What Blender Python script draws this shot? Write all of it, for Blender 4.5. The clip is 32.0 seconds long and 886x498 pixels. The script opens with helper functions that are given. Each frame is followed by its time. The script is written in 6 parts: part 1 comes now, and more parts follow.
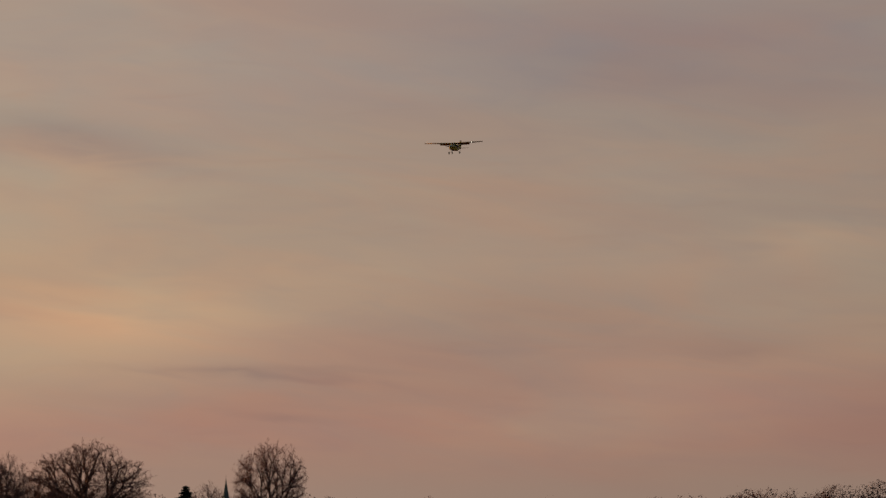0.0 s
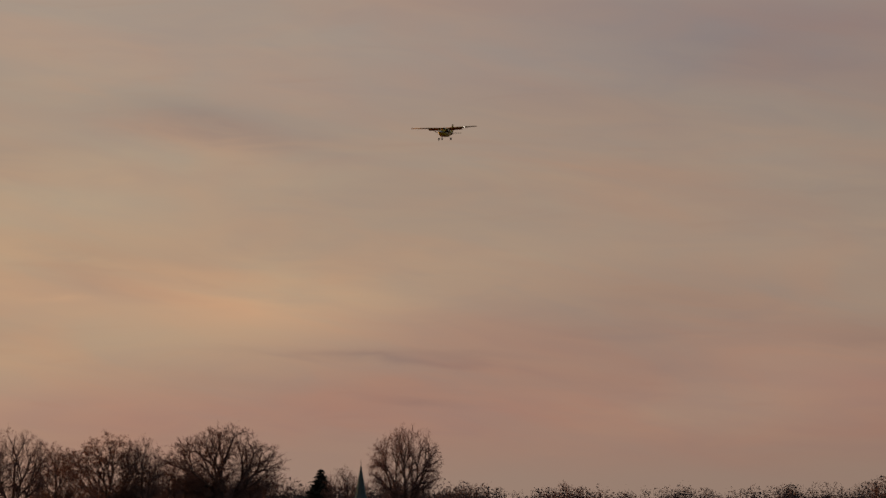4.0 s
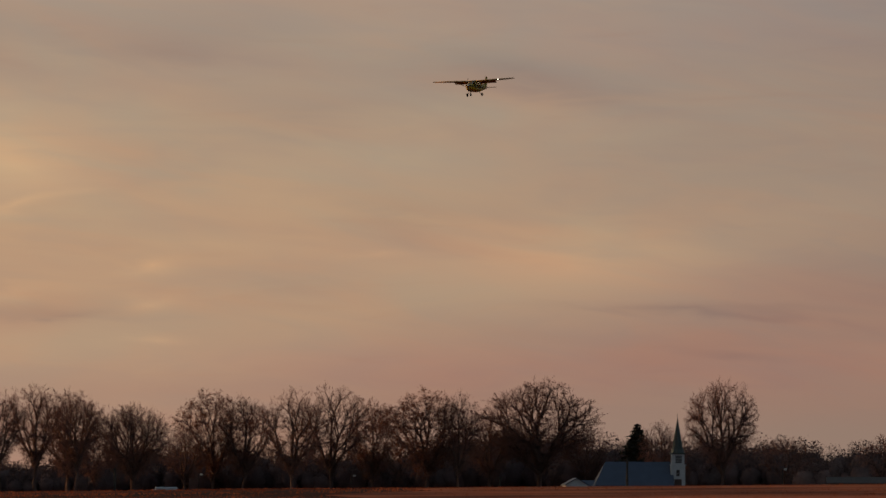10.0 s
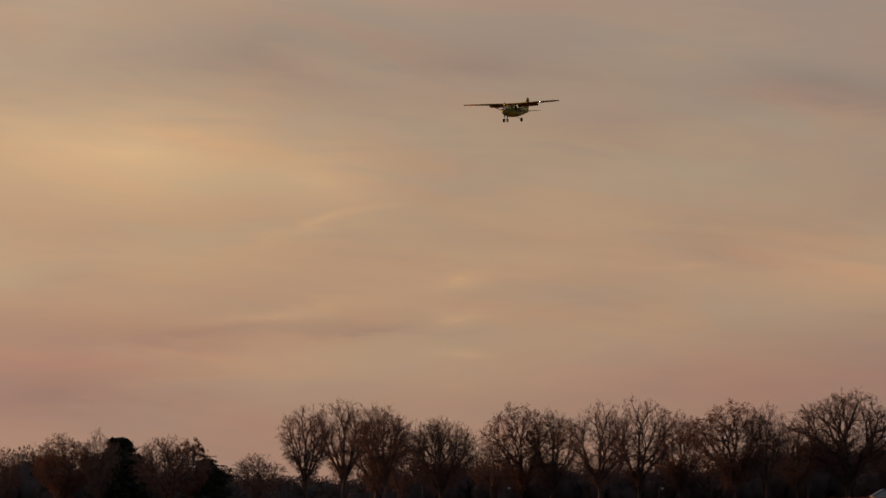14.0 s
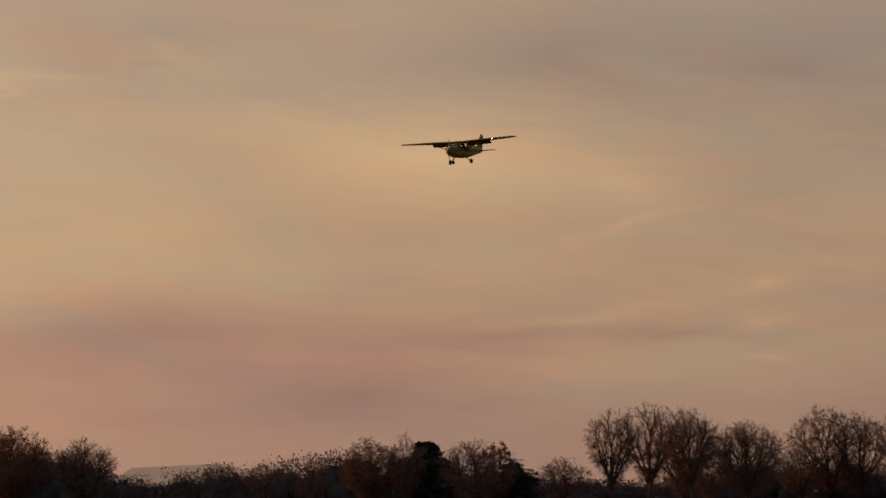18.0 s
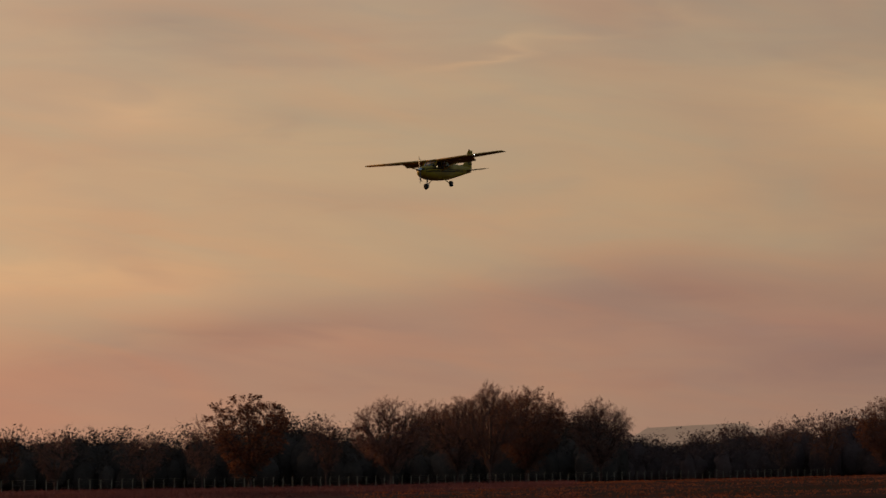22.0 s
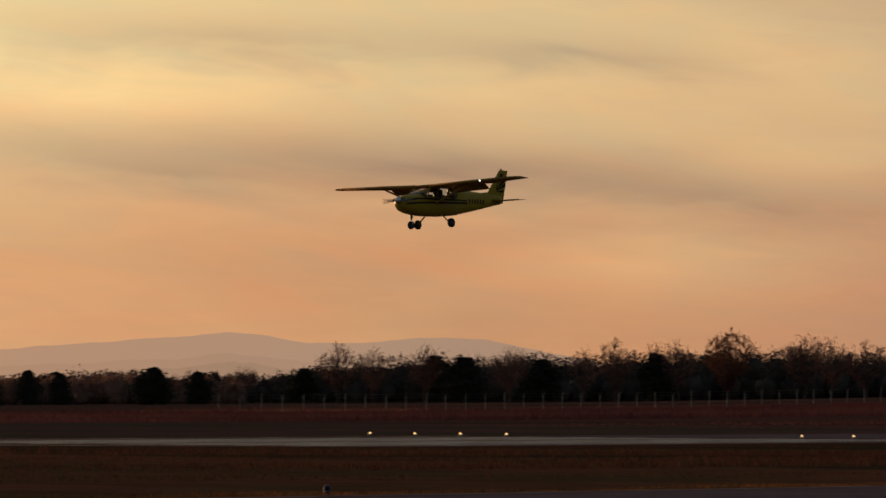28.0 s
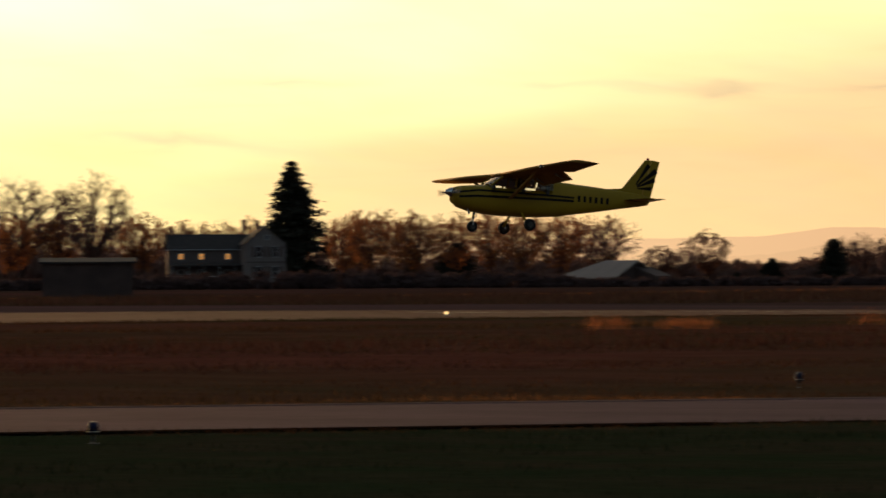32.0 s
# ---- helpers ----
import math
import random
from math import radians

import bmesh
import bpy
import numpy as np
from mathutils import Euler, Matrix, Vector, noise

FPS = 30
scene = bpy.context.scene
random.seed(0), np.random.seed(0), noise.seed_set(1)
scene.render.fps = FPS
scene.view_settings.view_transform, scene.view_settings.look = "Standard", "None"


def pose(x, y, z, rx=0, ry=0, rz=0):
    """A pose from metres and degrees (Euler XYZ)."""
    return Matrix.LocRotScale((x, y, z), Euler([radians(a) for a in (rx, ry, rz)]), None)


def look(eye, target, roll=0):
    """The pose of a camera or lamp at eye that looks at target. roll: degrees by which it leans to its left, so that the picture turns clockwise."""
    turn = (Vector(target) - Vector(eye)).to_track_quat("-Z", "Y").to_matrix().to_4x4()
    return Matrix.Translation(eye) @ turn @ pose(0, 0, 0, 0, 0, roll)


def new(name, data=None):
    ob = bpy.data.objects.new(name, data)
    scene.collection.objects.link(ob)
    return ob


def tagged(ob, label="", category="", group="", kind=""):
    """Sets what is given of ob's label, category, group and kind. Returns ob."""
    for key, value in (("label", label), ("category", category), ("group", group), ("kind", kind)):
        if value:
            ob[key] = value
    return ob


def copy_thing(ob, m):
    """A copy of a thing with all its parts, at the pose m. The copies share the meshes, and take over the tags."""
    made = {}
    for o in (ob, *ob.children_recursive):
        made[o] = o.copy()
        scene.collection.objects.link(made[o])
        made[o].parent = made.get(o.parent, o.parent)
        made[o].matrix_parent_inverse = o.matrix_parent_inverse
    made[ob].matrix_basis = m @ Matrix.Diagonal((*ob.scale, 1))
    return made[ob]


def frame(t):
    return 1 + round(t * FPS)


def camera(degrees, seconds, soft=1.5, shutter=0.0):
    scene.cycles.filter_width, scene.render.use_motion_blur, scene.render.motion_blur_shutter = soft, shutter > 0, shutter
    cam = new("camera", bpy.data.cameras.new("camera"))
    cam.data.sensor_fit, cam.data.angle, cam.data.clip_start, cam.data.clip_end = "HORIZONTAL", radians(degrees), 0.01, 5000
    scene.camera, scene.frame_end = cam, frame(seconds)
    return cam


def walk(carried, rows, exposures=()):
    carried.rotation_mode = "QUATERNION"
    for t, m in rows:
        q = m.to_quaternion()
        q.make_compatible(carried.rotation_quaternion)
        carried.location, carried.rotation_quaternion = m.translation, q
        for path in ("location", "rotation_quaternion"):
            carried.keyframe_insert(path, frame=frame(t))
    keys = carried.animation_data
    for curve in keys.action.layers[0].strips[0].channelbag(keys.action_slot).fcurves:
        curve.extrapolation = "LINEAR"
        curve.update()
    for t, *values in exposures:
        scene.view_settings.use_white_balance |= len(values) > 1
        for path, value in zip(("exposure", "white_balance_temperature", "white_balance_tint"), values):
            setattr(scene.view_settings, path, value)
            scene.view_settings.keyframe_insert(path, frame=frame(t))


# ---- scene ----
# Sunset at a country airfield: a small high-wing aeroplane comes in to land while the camera pans after it.
EYE = (0.0, 0.0, 2.0)
cam = camera(7.936, 32.0, soft=1.55, shutter=0.16)
# seconds, and the camera's turn in degrees about x, y and z
CAMERA_TURNS = (
    (0, 92.888, -0.125, 0.013), (0.5, 92.898, 0.014, 0.229), (1, 92.807, 0.415, 0.226), (1.5, 92.821, 0.386, 0.357),
    (2, 92.800, 0.240, 0.496), (2.5, 92.784, 0.064, 0.616), (4.5, 92.701, -0.511, 1.444), (5, 92.535, -0.500, 1.706),
    (5.5, 92.328, -0.697, 1.914), (6, 92.352, -0.879, 1.982), (6.5, 92.431, -0.707, 2.216), (7, 92.376, -0.643, 2.499),
    (7.5, 92.313, -0.695, 2.786), (8, 92.424, -0.623, 2.947), (8.5, 92.411, -0.532, 3.156), (9, 92.365, -0.396, 3.609),
    (9.5, 92.367, -0.241, 3.905), (10, 92.322, -0.152, 4.060), (10.5, 92.262, -0.135, 4.329), (11, 92.272, -0.124, 4.686),
    (11.5, 92.330, -0.218, 4.815), (12, 92.293, -0.333, 5.104), (12.5, 92.329, -0.141, 5.489), (13, 92.394, -0.086, 5.946),
    (13.5, 92.429, 0.122, 6.486), (15.5, 92.451, 0.058, 7.511), (16, 92.491, 0.046, 8.020), (16.5, 92.451, 0.216, 8.341),
    (17, 92.442, 0.079, 8.642), (17.5, 92.478, 0.350, 9.064), (18, 92.487, 0.400, 9.568), (18.5, 92.465, 0.519, 10.136),
    (19, 92.424, 0.640, 10.524), (19.5, 92.400, 0.747, 10.846), (20, 92.430, 0.675, 11.572), (20.5, 92.484, 0.660, 12.444),
    (21, 92.476, 0.494, 12.953), (21.5, 92.303, 0.489, 13.416), (22, 92.162, 0.496, 14.188), (22.5, 92.123, 0.555, 15.135),
    (23, 92.019, 0.615, 16.056), (23.5, 91.869, 0.733, 16.833), (24, 91.774, 0.948, 18.084), (24.5, 91.806, 0.966, 19.253),
    (26.5, 91.490, 0.070, 23.707), (27, 91.282, -0.307, 25.213), (27.5, 91.254, -0.262, 26.951), (28, 91.290, -0.090, 28.582),
    (28.5, 91.085, 0.148, 30.787), (28.9, 90.764, 0.289, 32.605), (29, 90.719, 0.239, 32.968), (29.5, 90.677, -0.103, 34.294),
    (30, 90.633, 0.045, 37.065), (30.4, 90.512, -0.328, 39.798), (30.7, 90.411, -0.003, 41.569), (31, 90.335, 0.189, 43.095),
    (31.2, 90.276, 0.228, 44.055), (31.4, 90.250, 0.251, 45.043), (31.6, 90.232, 0.396, 46.162), (31.8, 90.201, 0.231, 47.498),
    (32, 90.159, 0.346, 49.097),
)
walk(cam, [(t, pose(*EYE, rx, ry, rz)) for t, rx, ry, rz in CAMERA_TURNS],
     exposures=[(0, 0.70), (5, 0.64), (9, 0.58), (13, 0.52), (16, 0.45), (20, 0.33), (23, 0.19), (26.5, 0.0), (31, 0.0), (32, 0.2)])

# ------------------------------------------------------------------ light
SUN_AZ, SUN_EL = 63.0, 3.0          # degrees, from +y towards -x


# single cloud streaks: bearing, height, half length, half thickness (degrees), tilt, strength
GLOWING_CLOUDS_NORTH = (
    (3.0, 2.22, 3.0, 0.62, 3, 0.20), (-3.4, 2.9, 1.9, 0.35, -6, 0.08), (9.56, 3.32, 2.4, 0.70, 4, 0.30), (7.9, 2.72, 1.0, 0.13, -20, 0.10),
    (7.85, 3.05, 0.8, 0.35, 0, 0.12), (6.66, 2.13, 0.42, 0.10, -5, 0.12), (6.70, 1.82, 0.40, 0.11, -5, 0.13), (6.6, 1.48, 0.42, 0.09, 0, 0.10),
    (4.6, 2.25, 0.40, 0.08, -10, 0.06), (8.4, 1.90, 1.3, 0.10, -3, 0.12), (13.7, 3.88, 0.75, 0.10, -17, 0.13), (13.0, 4.05, 0.6, 0.07, -12, 0.06),
    (16.7, 1.90, 1.0, 0.40, 0, 0.09),
)
GLOWING_CLOUDS_WEST = (
    (18.3, 1.80, 2.6, 0.36, 2, 0.08), (17.0, 3.42, 1.5, 0.30, 4, 0.12), (15.3, 1.35, 1.3, 0.30, -8, 0.08), (27.3, 1.22, 2.2, 0.35, 4, 0.12),
    (25.0, 3.05, 2.4, 0.55, 0, 0.05), (28.0, 2.62, 1.8, 0.20, 0, 0.02), (31.8, 2.68, 3.0, 0.42, 2, 0.20), (36.8, 2.15, 3.2, 0.42, 2, 0.11),
    (40.0, 1.47, 0.42, 0.045, 17, 0.22), (40.2, 1.55, 0.12, 0.08, 60, 0.14), (39.0, 2.45, 3.2, 0.22, 5, 0.06), (46.0, 2.42, 3.0, 0.36, 2, 0.16),
    (52.4, 1.70, 2.5, 1.1, 0, 0.05), (38.6, 2.05, 1.6, 0.07, -9, 0.10), (37.2, 1.62, 2.4, 0.30, 2, 0.10), (35.2, 2.25, 1.6, 0.06, -6, 0.08),
)
ROSY_CLOUDS = (
    (-2.6, 1.55, 2.6, 0.62, 0, 0.16), (1.0, 1.35, 3.0, 0.35, 0, 0.10), (4.5, 1.25, 4.0, 0.28, 0, 0.10), (11.3, 1.45, 3.6, 0.62, 0, 0.13),
    (9.3, 1.62, 2.4, 0.34, -4, 0.10), (20.6, 1.05, 3.0, 0.50, 0, 0.08), (24.5, 0.9, 3.0, 0.5, 0, 0.08), (12.2, 1.95, 1.8, 0.40, 6, 0.08),
    (49.9, 1.63, 1.9, 0.075, 0, 0.20), (51.7, 1.15, 1.2, 0.10, 0, 0.20), (47.4, 1.64, 1.1, 0.06, -2, 0.16), (50.6, 1.52, 0.8, 0.05, 2, 0.12), (47.6, 1.05, 1.6, 0.10, 0, 0.12),
)
DARK_CLOUDS_NORTH = (
    (1.83, 1.78, 1.7, 0.085, 0, -0.12), (1.55, 1.42, 0.7, 0.06, 3, -0.07), (3.3, 3.86, 1.5, 0.28, 5, -0.13), (-1.6, 4.5, 2.8, 0.9, 5, -0.10),
    (-0.8, 2.3, 2.2, 0.45, 0, -0.08), (-2.6, 2.0, 1.1, 0.2, 0, -0.08), (4.3, 2.62, 1.8, 0.36, 6, -0.08), (7.5, 1.76, 1.0, 0.13, 0, -0.09),
    (6.6, 4.1, 2.5, 0.6, 0, -0.12), (5.2, 3.5, 2.2, 0.5, -4, -0.08), (9.2, 1.72, 2.5, 0.30, -3, -0.12), (10.4, 1.24, 1.7, 0.28, 0, -0.11),
    (8.6, 4.3, 1.7, 0.5, -6, -0.10), (12.2, 1.86, 2.4, 0.55, 4, -0.09), (15.4, 3.3, 1.6, 0.30, 4, -0.06), (16.6, 4.2, 1.8, 0.4, 4, -0.12),
    (12.0, 4.4, 1.6, 0.4, 0, -0.08),
)
DARK_CLOUDS_WEST = (
    (19.6, 3.0, 1.9, 0.8, 0, -0.14), (20.6, 1.5, 1.0, 0.20, 12, -0.12), (16.3, 1.45, 2.6, 0.35, -5, -0.09), (26.1, 1.76, 2.3, 0.28, 6, -0.14),
    (27.3, 2.98, 2.0, 0.22, 3, -0.16), (22.0, 2.2, 2.4, 0.25, 5, -0.08), (28.9, 2.08, 4.2, 0.36, 4, -0.22), (30.5, 3.2, 4.5, 0.36, 2, -0.16),
    (31.0, 1.98, 3.0, 0.30, 6, -0.16), (35.4, 1.79, 0.85, 0.07, 0, -0.14), (35.6, 2.66, 2.6, 0.38, 2, -0.20), (35.0, 0.93, 2.4, 0.28, 0, -0.08),
    (41.8, 2.58, 2.8, 0.16, 2, -0.16), (35.9, 1.80, 0.5, 0.06, 0, -0.12), (42.6, 0.92, 2.6, 0.22, 0, -0.10),
)
SMALL_STREAKS = (
    (44.45, 1.745, 0.85, 0.055, 0, -0.22), (43.62, 1.75, 0.32, 0.055, 0, -0.20), (43.26, 1.74, 0.20, 0.040, -3, -0.20), (42.80, 1.72, 0.24, 0.042, -3, -0.22),
    (42.42, 1.79, 0.18, 0.032, -6, -0.18), (46.75, 1.60, 1.3, 0.085, 2, -0.10), (45.2, 1.63, 0.7, 0.05, -2, -0.12), (43.2, 1.48, 0.7, 0.045, 0, -0.10),
    (50.5, 1.66, 1.2, 0.10, 0, -0.12), (46.5, 1.63, 0.6, 0.07, 0, -0.10), (51.4, 1.15, 1.9, 0.14, 0, -0.09), (48.2, 1.62, 0.6, 0.06, 0, -0.08),
)


def build_world():
    w = bpy.data.worlds.new("evening_sky")
    scene.world = w
    w.use_nodes = True
    nt = w.node_tree
    nt.nodes.clear()
    N, L = nt.nodes.new, nt.links.new

    def math_node(op, a, b=None, c=None):
        n = N("ShaderNodeMath")
        n.operation = op
        for k, v in enumerate((a, b, c)):
            if v is None:
                continue
            if hasattr(v, "node"):
                L(v, n.inputs[k])
            else:
                n.inputs[k].default_value = v
        return n.outputs[0]

    co = N("ShaderNodeTexCoord")
    sep = N("ShaderNodeSeparateXYZ")
    L(co.outputs["Generated"], sep.inputs[0])
    x, y, z = sep.outputs
    neg = math_node("MULTIPLY", x, -1.0)
    az = math_node("ARCTAN2", neg, y)                     # radians from north, to the west
    el = math_node("ARCSINE", z)
    # angle away from the sun along the horizon, 0 to 1
    off = math_node("ABSOLUTE", math_node("WRAP", math_node("SUBTRACT", az, radians(SUN_AZ)), math.pi, -math.pi))
    off01 = math_node("DIVIDE", off, math.pi)

    def ramp(fac, stops):
        r = N("ShaderNodeValToRGB")
        e = r.color_ramp.elements
        while len(e) < len(stops):
            e.new(0.5)
        for k, (p, c) in enumerate(stops):
            e[k].position = p
            e[k].color = (*c, 1)
        L(fac, r.inputs[0])
        return r.outputs[0]

    def mix(a, b, fac, kind="MIX"):
        m = N("ShaderNodeMix")
        m.data_type, m.blend_type = "RGBA", kind
        for s, v in ((6, a), (7, b), (0, fac)):
            if hasattr(v, "node"):
                L(v, m.inputs[s])
            elif s:
                m.inputs[s].default_value = (*v, 1)
            else:
                m.inputs[s].default_value = v
        return m.outputs[2]

    # clouds: long streaks, slightly tilted, at three sizes
    def streaks(sx, sy, detail, tilt, seed, warp=0.4):
        c = N("ShaderNodeCombineXYZ")
        L(math_node("MULTIPLY", az, sx), c.inputs[0])
        L(math_node("MULTIPLY", math_node("ADD", el, math_node("MULTIPLY", az, tilt)), sy), c.inputs[1])
        c.inputs[2].default_value = seed
        n = N("ShaderNodeTexNoise")
        n.inputs["Scale"].default_value = 1.0
        n.inputs["Detail"].default_value = detail
        n.inputs["Roughness"].default_value = 0.5
        n.inputs["Distortion"].default_value = warp
        L(c.outputs[0], n.inputs["Vector"])
        return n.outputs[0]

    low = ramp(off01, SKY_LOW)
    high = ramp(off01, SKY_HIGH)
    rise = N("ShaderNodeMapRange")
    rise.interpolation_type = "SMOOTHSTEP"
    rise.inputs["From Min"].default_value, rise.inputs["From Max"].default_value = 0.010, 0.056
    big = streaks(7.0, 38.0, 2.0, 0.10, 3.7)
    mid = streaks(15.0, 62.0, 3.0, -0.10, 9.1, 0.9)
    fine = streaks(40.0, 380.0, 2.5, 0.02, 14.2, 0.8)
    L(math_node("ADD", el, math_node("MULTIPLY", math_node("SUBTRACT", big, 0.5), 0.05)), rise.inputs["Value"])
    veil = mix(low, high, rise.outputs[0])
    # greyer and cooler still higher, away from the sun
    cool = N("ShaderNodeMapRange")
    cool.interpolation_type = "SMOOTHSTEP"
    cool.inputs["From Min"].default_value, cool.inputs["From Max"].default_value = 0.045, 0.085
    L(math_node("ADD", el, math_node("MULTIPLY", math_node("SUBTRACT", big, 0.5), 0.06)), cool.inputs["Value"])
    away = N("ShaderNodeMapRange")
    away.inputs["From Min"].default_value, away.inputs["From Max"].default_value = 0.14, 0.34
    L(off01, away.inputs["Value"])
    veil = mix(veil, (0.86, 0.91, 1.08), math_node("MULTIPLY", cool.outputs[0], away.outputs[0]), "MULTIPLY")
    # brighter and darker cloud
    b = N("ShaderNodeMapRange")
    b.inputs["From Min"].default_value, b.inputs["From Max"].default_value = 0.3, 0.7
    b.inputs["To Min"].default_value, b.inputs["To Max"].default_value = 0.0, 1.0
    L(mid, b.inputs["Value"])
    veil = mix(veil, (0.94, 0.90, 0.93), b.outputs[0], "MULTIPLY")
    b2 = N("ShaderNodeMapRange")
    b2.inputs["From Min"].default_value, b2.inputs["From Max"].default_value = 0.38, 0.66
    L(big, b2.inputs["Value"])
    veil = mix(veil, (1.08, 1.06, 1.0), b2.outputs[0], "MULTIPLY")
    b3 = N("ShaderNodeMapRange")
    b3.inputs["From Min"].default_value, b3.inputs["From Max"].default_value = 0.6, 0.8
    L(fine, b3.inputs["Value"])
    veil = mix(veil, (0.985, 0.965, 0.96), b3.outputs[0], "MULTIPLY")
    # patches that lean to rose or to straw colour
    hue = streaks(20.0, 88.0, 3.5, -0.14, 21.3, 1.1)
    wisp = streaks(46.0, 210.0, 4.0, -0.08, 31.9, 1.4)
    for field, lo_, hi_, one, two in ((hue, 0.36, 0.64, (1.040, 0.992, 0.965), (0.958, 1.006, 1.030)), (wisp, 0.40, 0.66, (1.02, 1.01, 0.995), (0.982, 0.988, 1.0))):
        h = N("ShaderNodeMapRange")
        h.inputs["From Min"].default_value, h.inputs["From Max"].default_value = lo_, hi_
        L(field, h.inputs["Value"])
        veil = mix(veil, mix(one, two, h.outputs[0]), 1.0, "MULTIPLY")
    # single streaks and patches with ragged edges
    place = N("ShaderNodeCombineXYZ")
    L(math_node("ADD", az, math_node("MULTIPLY", math_node("SUBTRACT", mid, 0.5), 0.016)), place.inputs[0])
    ragged = math_node("ADD", math_node("MULTIPLY", math_node("SUBTRACT", mid, 0.5), 0.009), math_node("MULTIPLY", math_node("SUBTRACT", wisp, 0.5), 0.0035))
    L(math_node("ADD", el, ragged), place.inputs[1])
    for streak_rows, tint in ((GLOWING_CLOUDS_NORTH + GLOWING_CLOUDS_WEST, (1.0, 0.72, 0.28)), (ROSY_CLOUDS, (0.04, -0.24, -0.06)),
                              (DARK_CLOUDS_NORTH + DARK_CLOUDS_WEST + SMALL_STREAKS, (1.0, 0.92, 0.55))):
        total = None
        for a0, e0, ha, he, tilt, strength in streak_rows:
            mp, gr = N("ShaderNodeMapping"), N("ShaderNodeTexGradient")
            mp.vector_type, gr.gradient_type = "TEXTURE", "QUADRATIC_SPHERE"
            mp.inputs["Location"].default_value = (radians(a0), radians(e0), 0)
            mp.inputs["Rotation"].default_value = (0, 0, radians(tilt))
            mp.inputs["Scale"].default_value = (radians(ha * 1.25), radians(he * 1.25), 1)
            L(place.outputs[0], mp.inputs["Vector"])
            L(mp.outputs[0], gr.inputs["Vector"])
            total = math_node("MULTIPLY_ADD", gr.outputs["Fac"], strength * 1.6, 0.0 if total is None else total)
        gain = N("ShaderNodeCombineXYZ")
        for k in range(3):
            L(math_node("MULTIPLY_ADD", total, tint[k], 1.0), gain.inputs[k])
        veil = mix(veil, gain.outputs[0], 1.0, "MULTIPLY")
    # the sky dims steadily away from the sunset
    dim = N("ShaderNodeMapRange")
    dim.inputs["From Min"].default_value, dim.inputs["From Max"].default_value = radians(-6), radians(22)
    dim.inputs["To Min"].default_value, dim.inputs["To Max"].default_value = -0.90, 0.0
    L(az, dim.inputs["Value"])
    dusk_away = math_node("POWER", 2.0, dim.outputs[0])
    # grey-mauve haze low in the north
    def smooth(v, a, b):
        m = N("ShaderNodeMapRange")
        m.interpolation_type = "SMOOTHSTEP"
        m.inputs["From Min"].default_value, m.inputs["From Max"].default_value = a, b
        m.inputs["To Min"].default_value, m.inputs["To Max"].default_value = 1.0, 0.0
        L(v, m.inputs["Value"])
        return m.outputs[0]
    wavy = math_node("ADD", el, math_node("MULTIPLY", math_node("SUBTRACT", mid, 0.5), 0.006))
    veil = mix(veil, (0.315, 0.218, 0.168), math_node("MULTIPLY", math_node("MULTIPLY", smooth(wavy, radians(0.65), radians(1.2)), smooth(az, radians(-0.5), radians(7.5))), 0.9))
    veil = mix((0, 0, 0), veil, dusk_away)
    # thinner veil higher up, where the clear dusk sky shows
    top = N("ShaderNodeMapRange")
    top.inputs["From Min"].default_value, top.inputs["From Max"].default_value = 0.085, 0.26
    top.inputs["To Min"].default_value, top.inputs["To Max"].default_value = 0.0, 0.97
    L(el, top.inputs["Value"])
    sky = N("ShaderNodeTexSky")
    sky.sky_type, sky.sun_disc = "NISHITA", False
    sky.sun_elevation, sky.sun_rotation = radians(SUN_EL), radians(-SUN_AZ)
    sky.dust_density = 3.0
    dusk = mix((0, 0, 0), sky.outputs[0], 0.20)
    veil = mix(veil, dusk, top.outputs[0])
    bg = N("ShaderNodeBackground")
    L(veil, bg.inputs[0])
    bg.inputs[1].default_value = 1.0
    out = N("ShaderNodeOutputWorld")
    L(bg.outputs[0], out.inputs[0])


# colour near the horizon, and some degrees up, by angle away from the sun (0: sun, 1: opposite)
SKY_LOW = ((0.0, (1.25, 1.10, 0.52)), (0.06, (1.11, 0.85, 0.385)), (0.115, (0.90, 0.53, 0.255)), (0.16, (0.73, 0.395, 0.188)), (0.19, (0.61, 0.318, 0.156)),
           (0.235, (0.45, 0.236, 0.146)), (0.30, (0.365, 0.222, 0.158)), (0.36, (0.355, 0.210, 0.160)), (0.6, (0.11, 0.085, 0.09)), (1.0, (0.08, 0.075, 0.09)))
SKY_HIGH = ((0.0, (1.7, 1.7, 1.1)), (0.06, (1.38, 1.36, 0.75)), (0.115, (1.12, 0.92, 0.45)), (0.16, (0.90, 0.71, 0.355)), (0.19, (0.75, 0.55, 0.285)),
            (0.235, (0.525, 0.353, 0.21)), (0.30, (0.445, 0.313, 0.196)), (0.36, (0.38, 0.284, 0.215)), (0.6, (0.10, 0.09, 0.10)), (1.0, (0.075, 0.075, 0.095)))
build_world()

sun = new("low_sun", bpy.data.lights.new("low_sun", "SUN"))
sun.data.energy, sun.data.angle, sun.data.color = 1.5, radians(0.8), (1.0, 0.50, 0.20)
_a, _e = radians(SUN_AZ), radians(SUN_EL)
sun.matrix_world = look((-math.sin(_a) * 300, math.cos(_a) * 300, 300 * math.tan(_e)), (0, 0, 0))


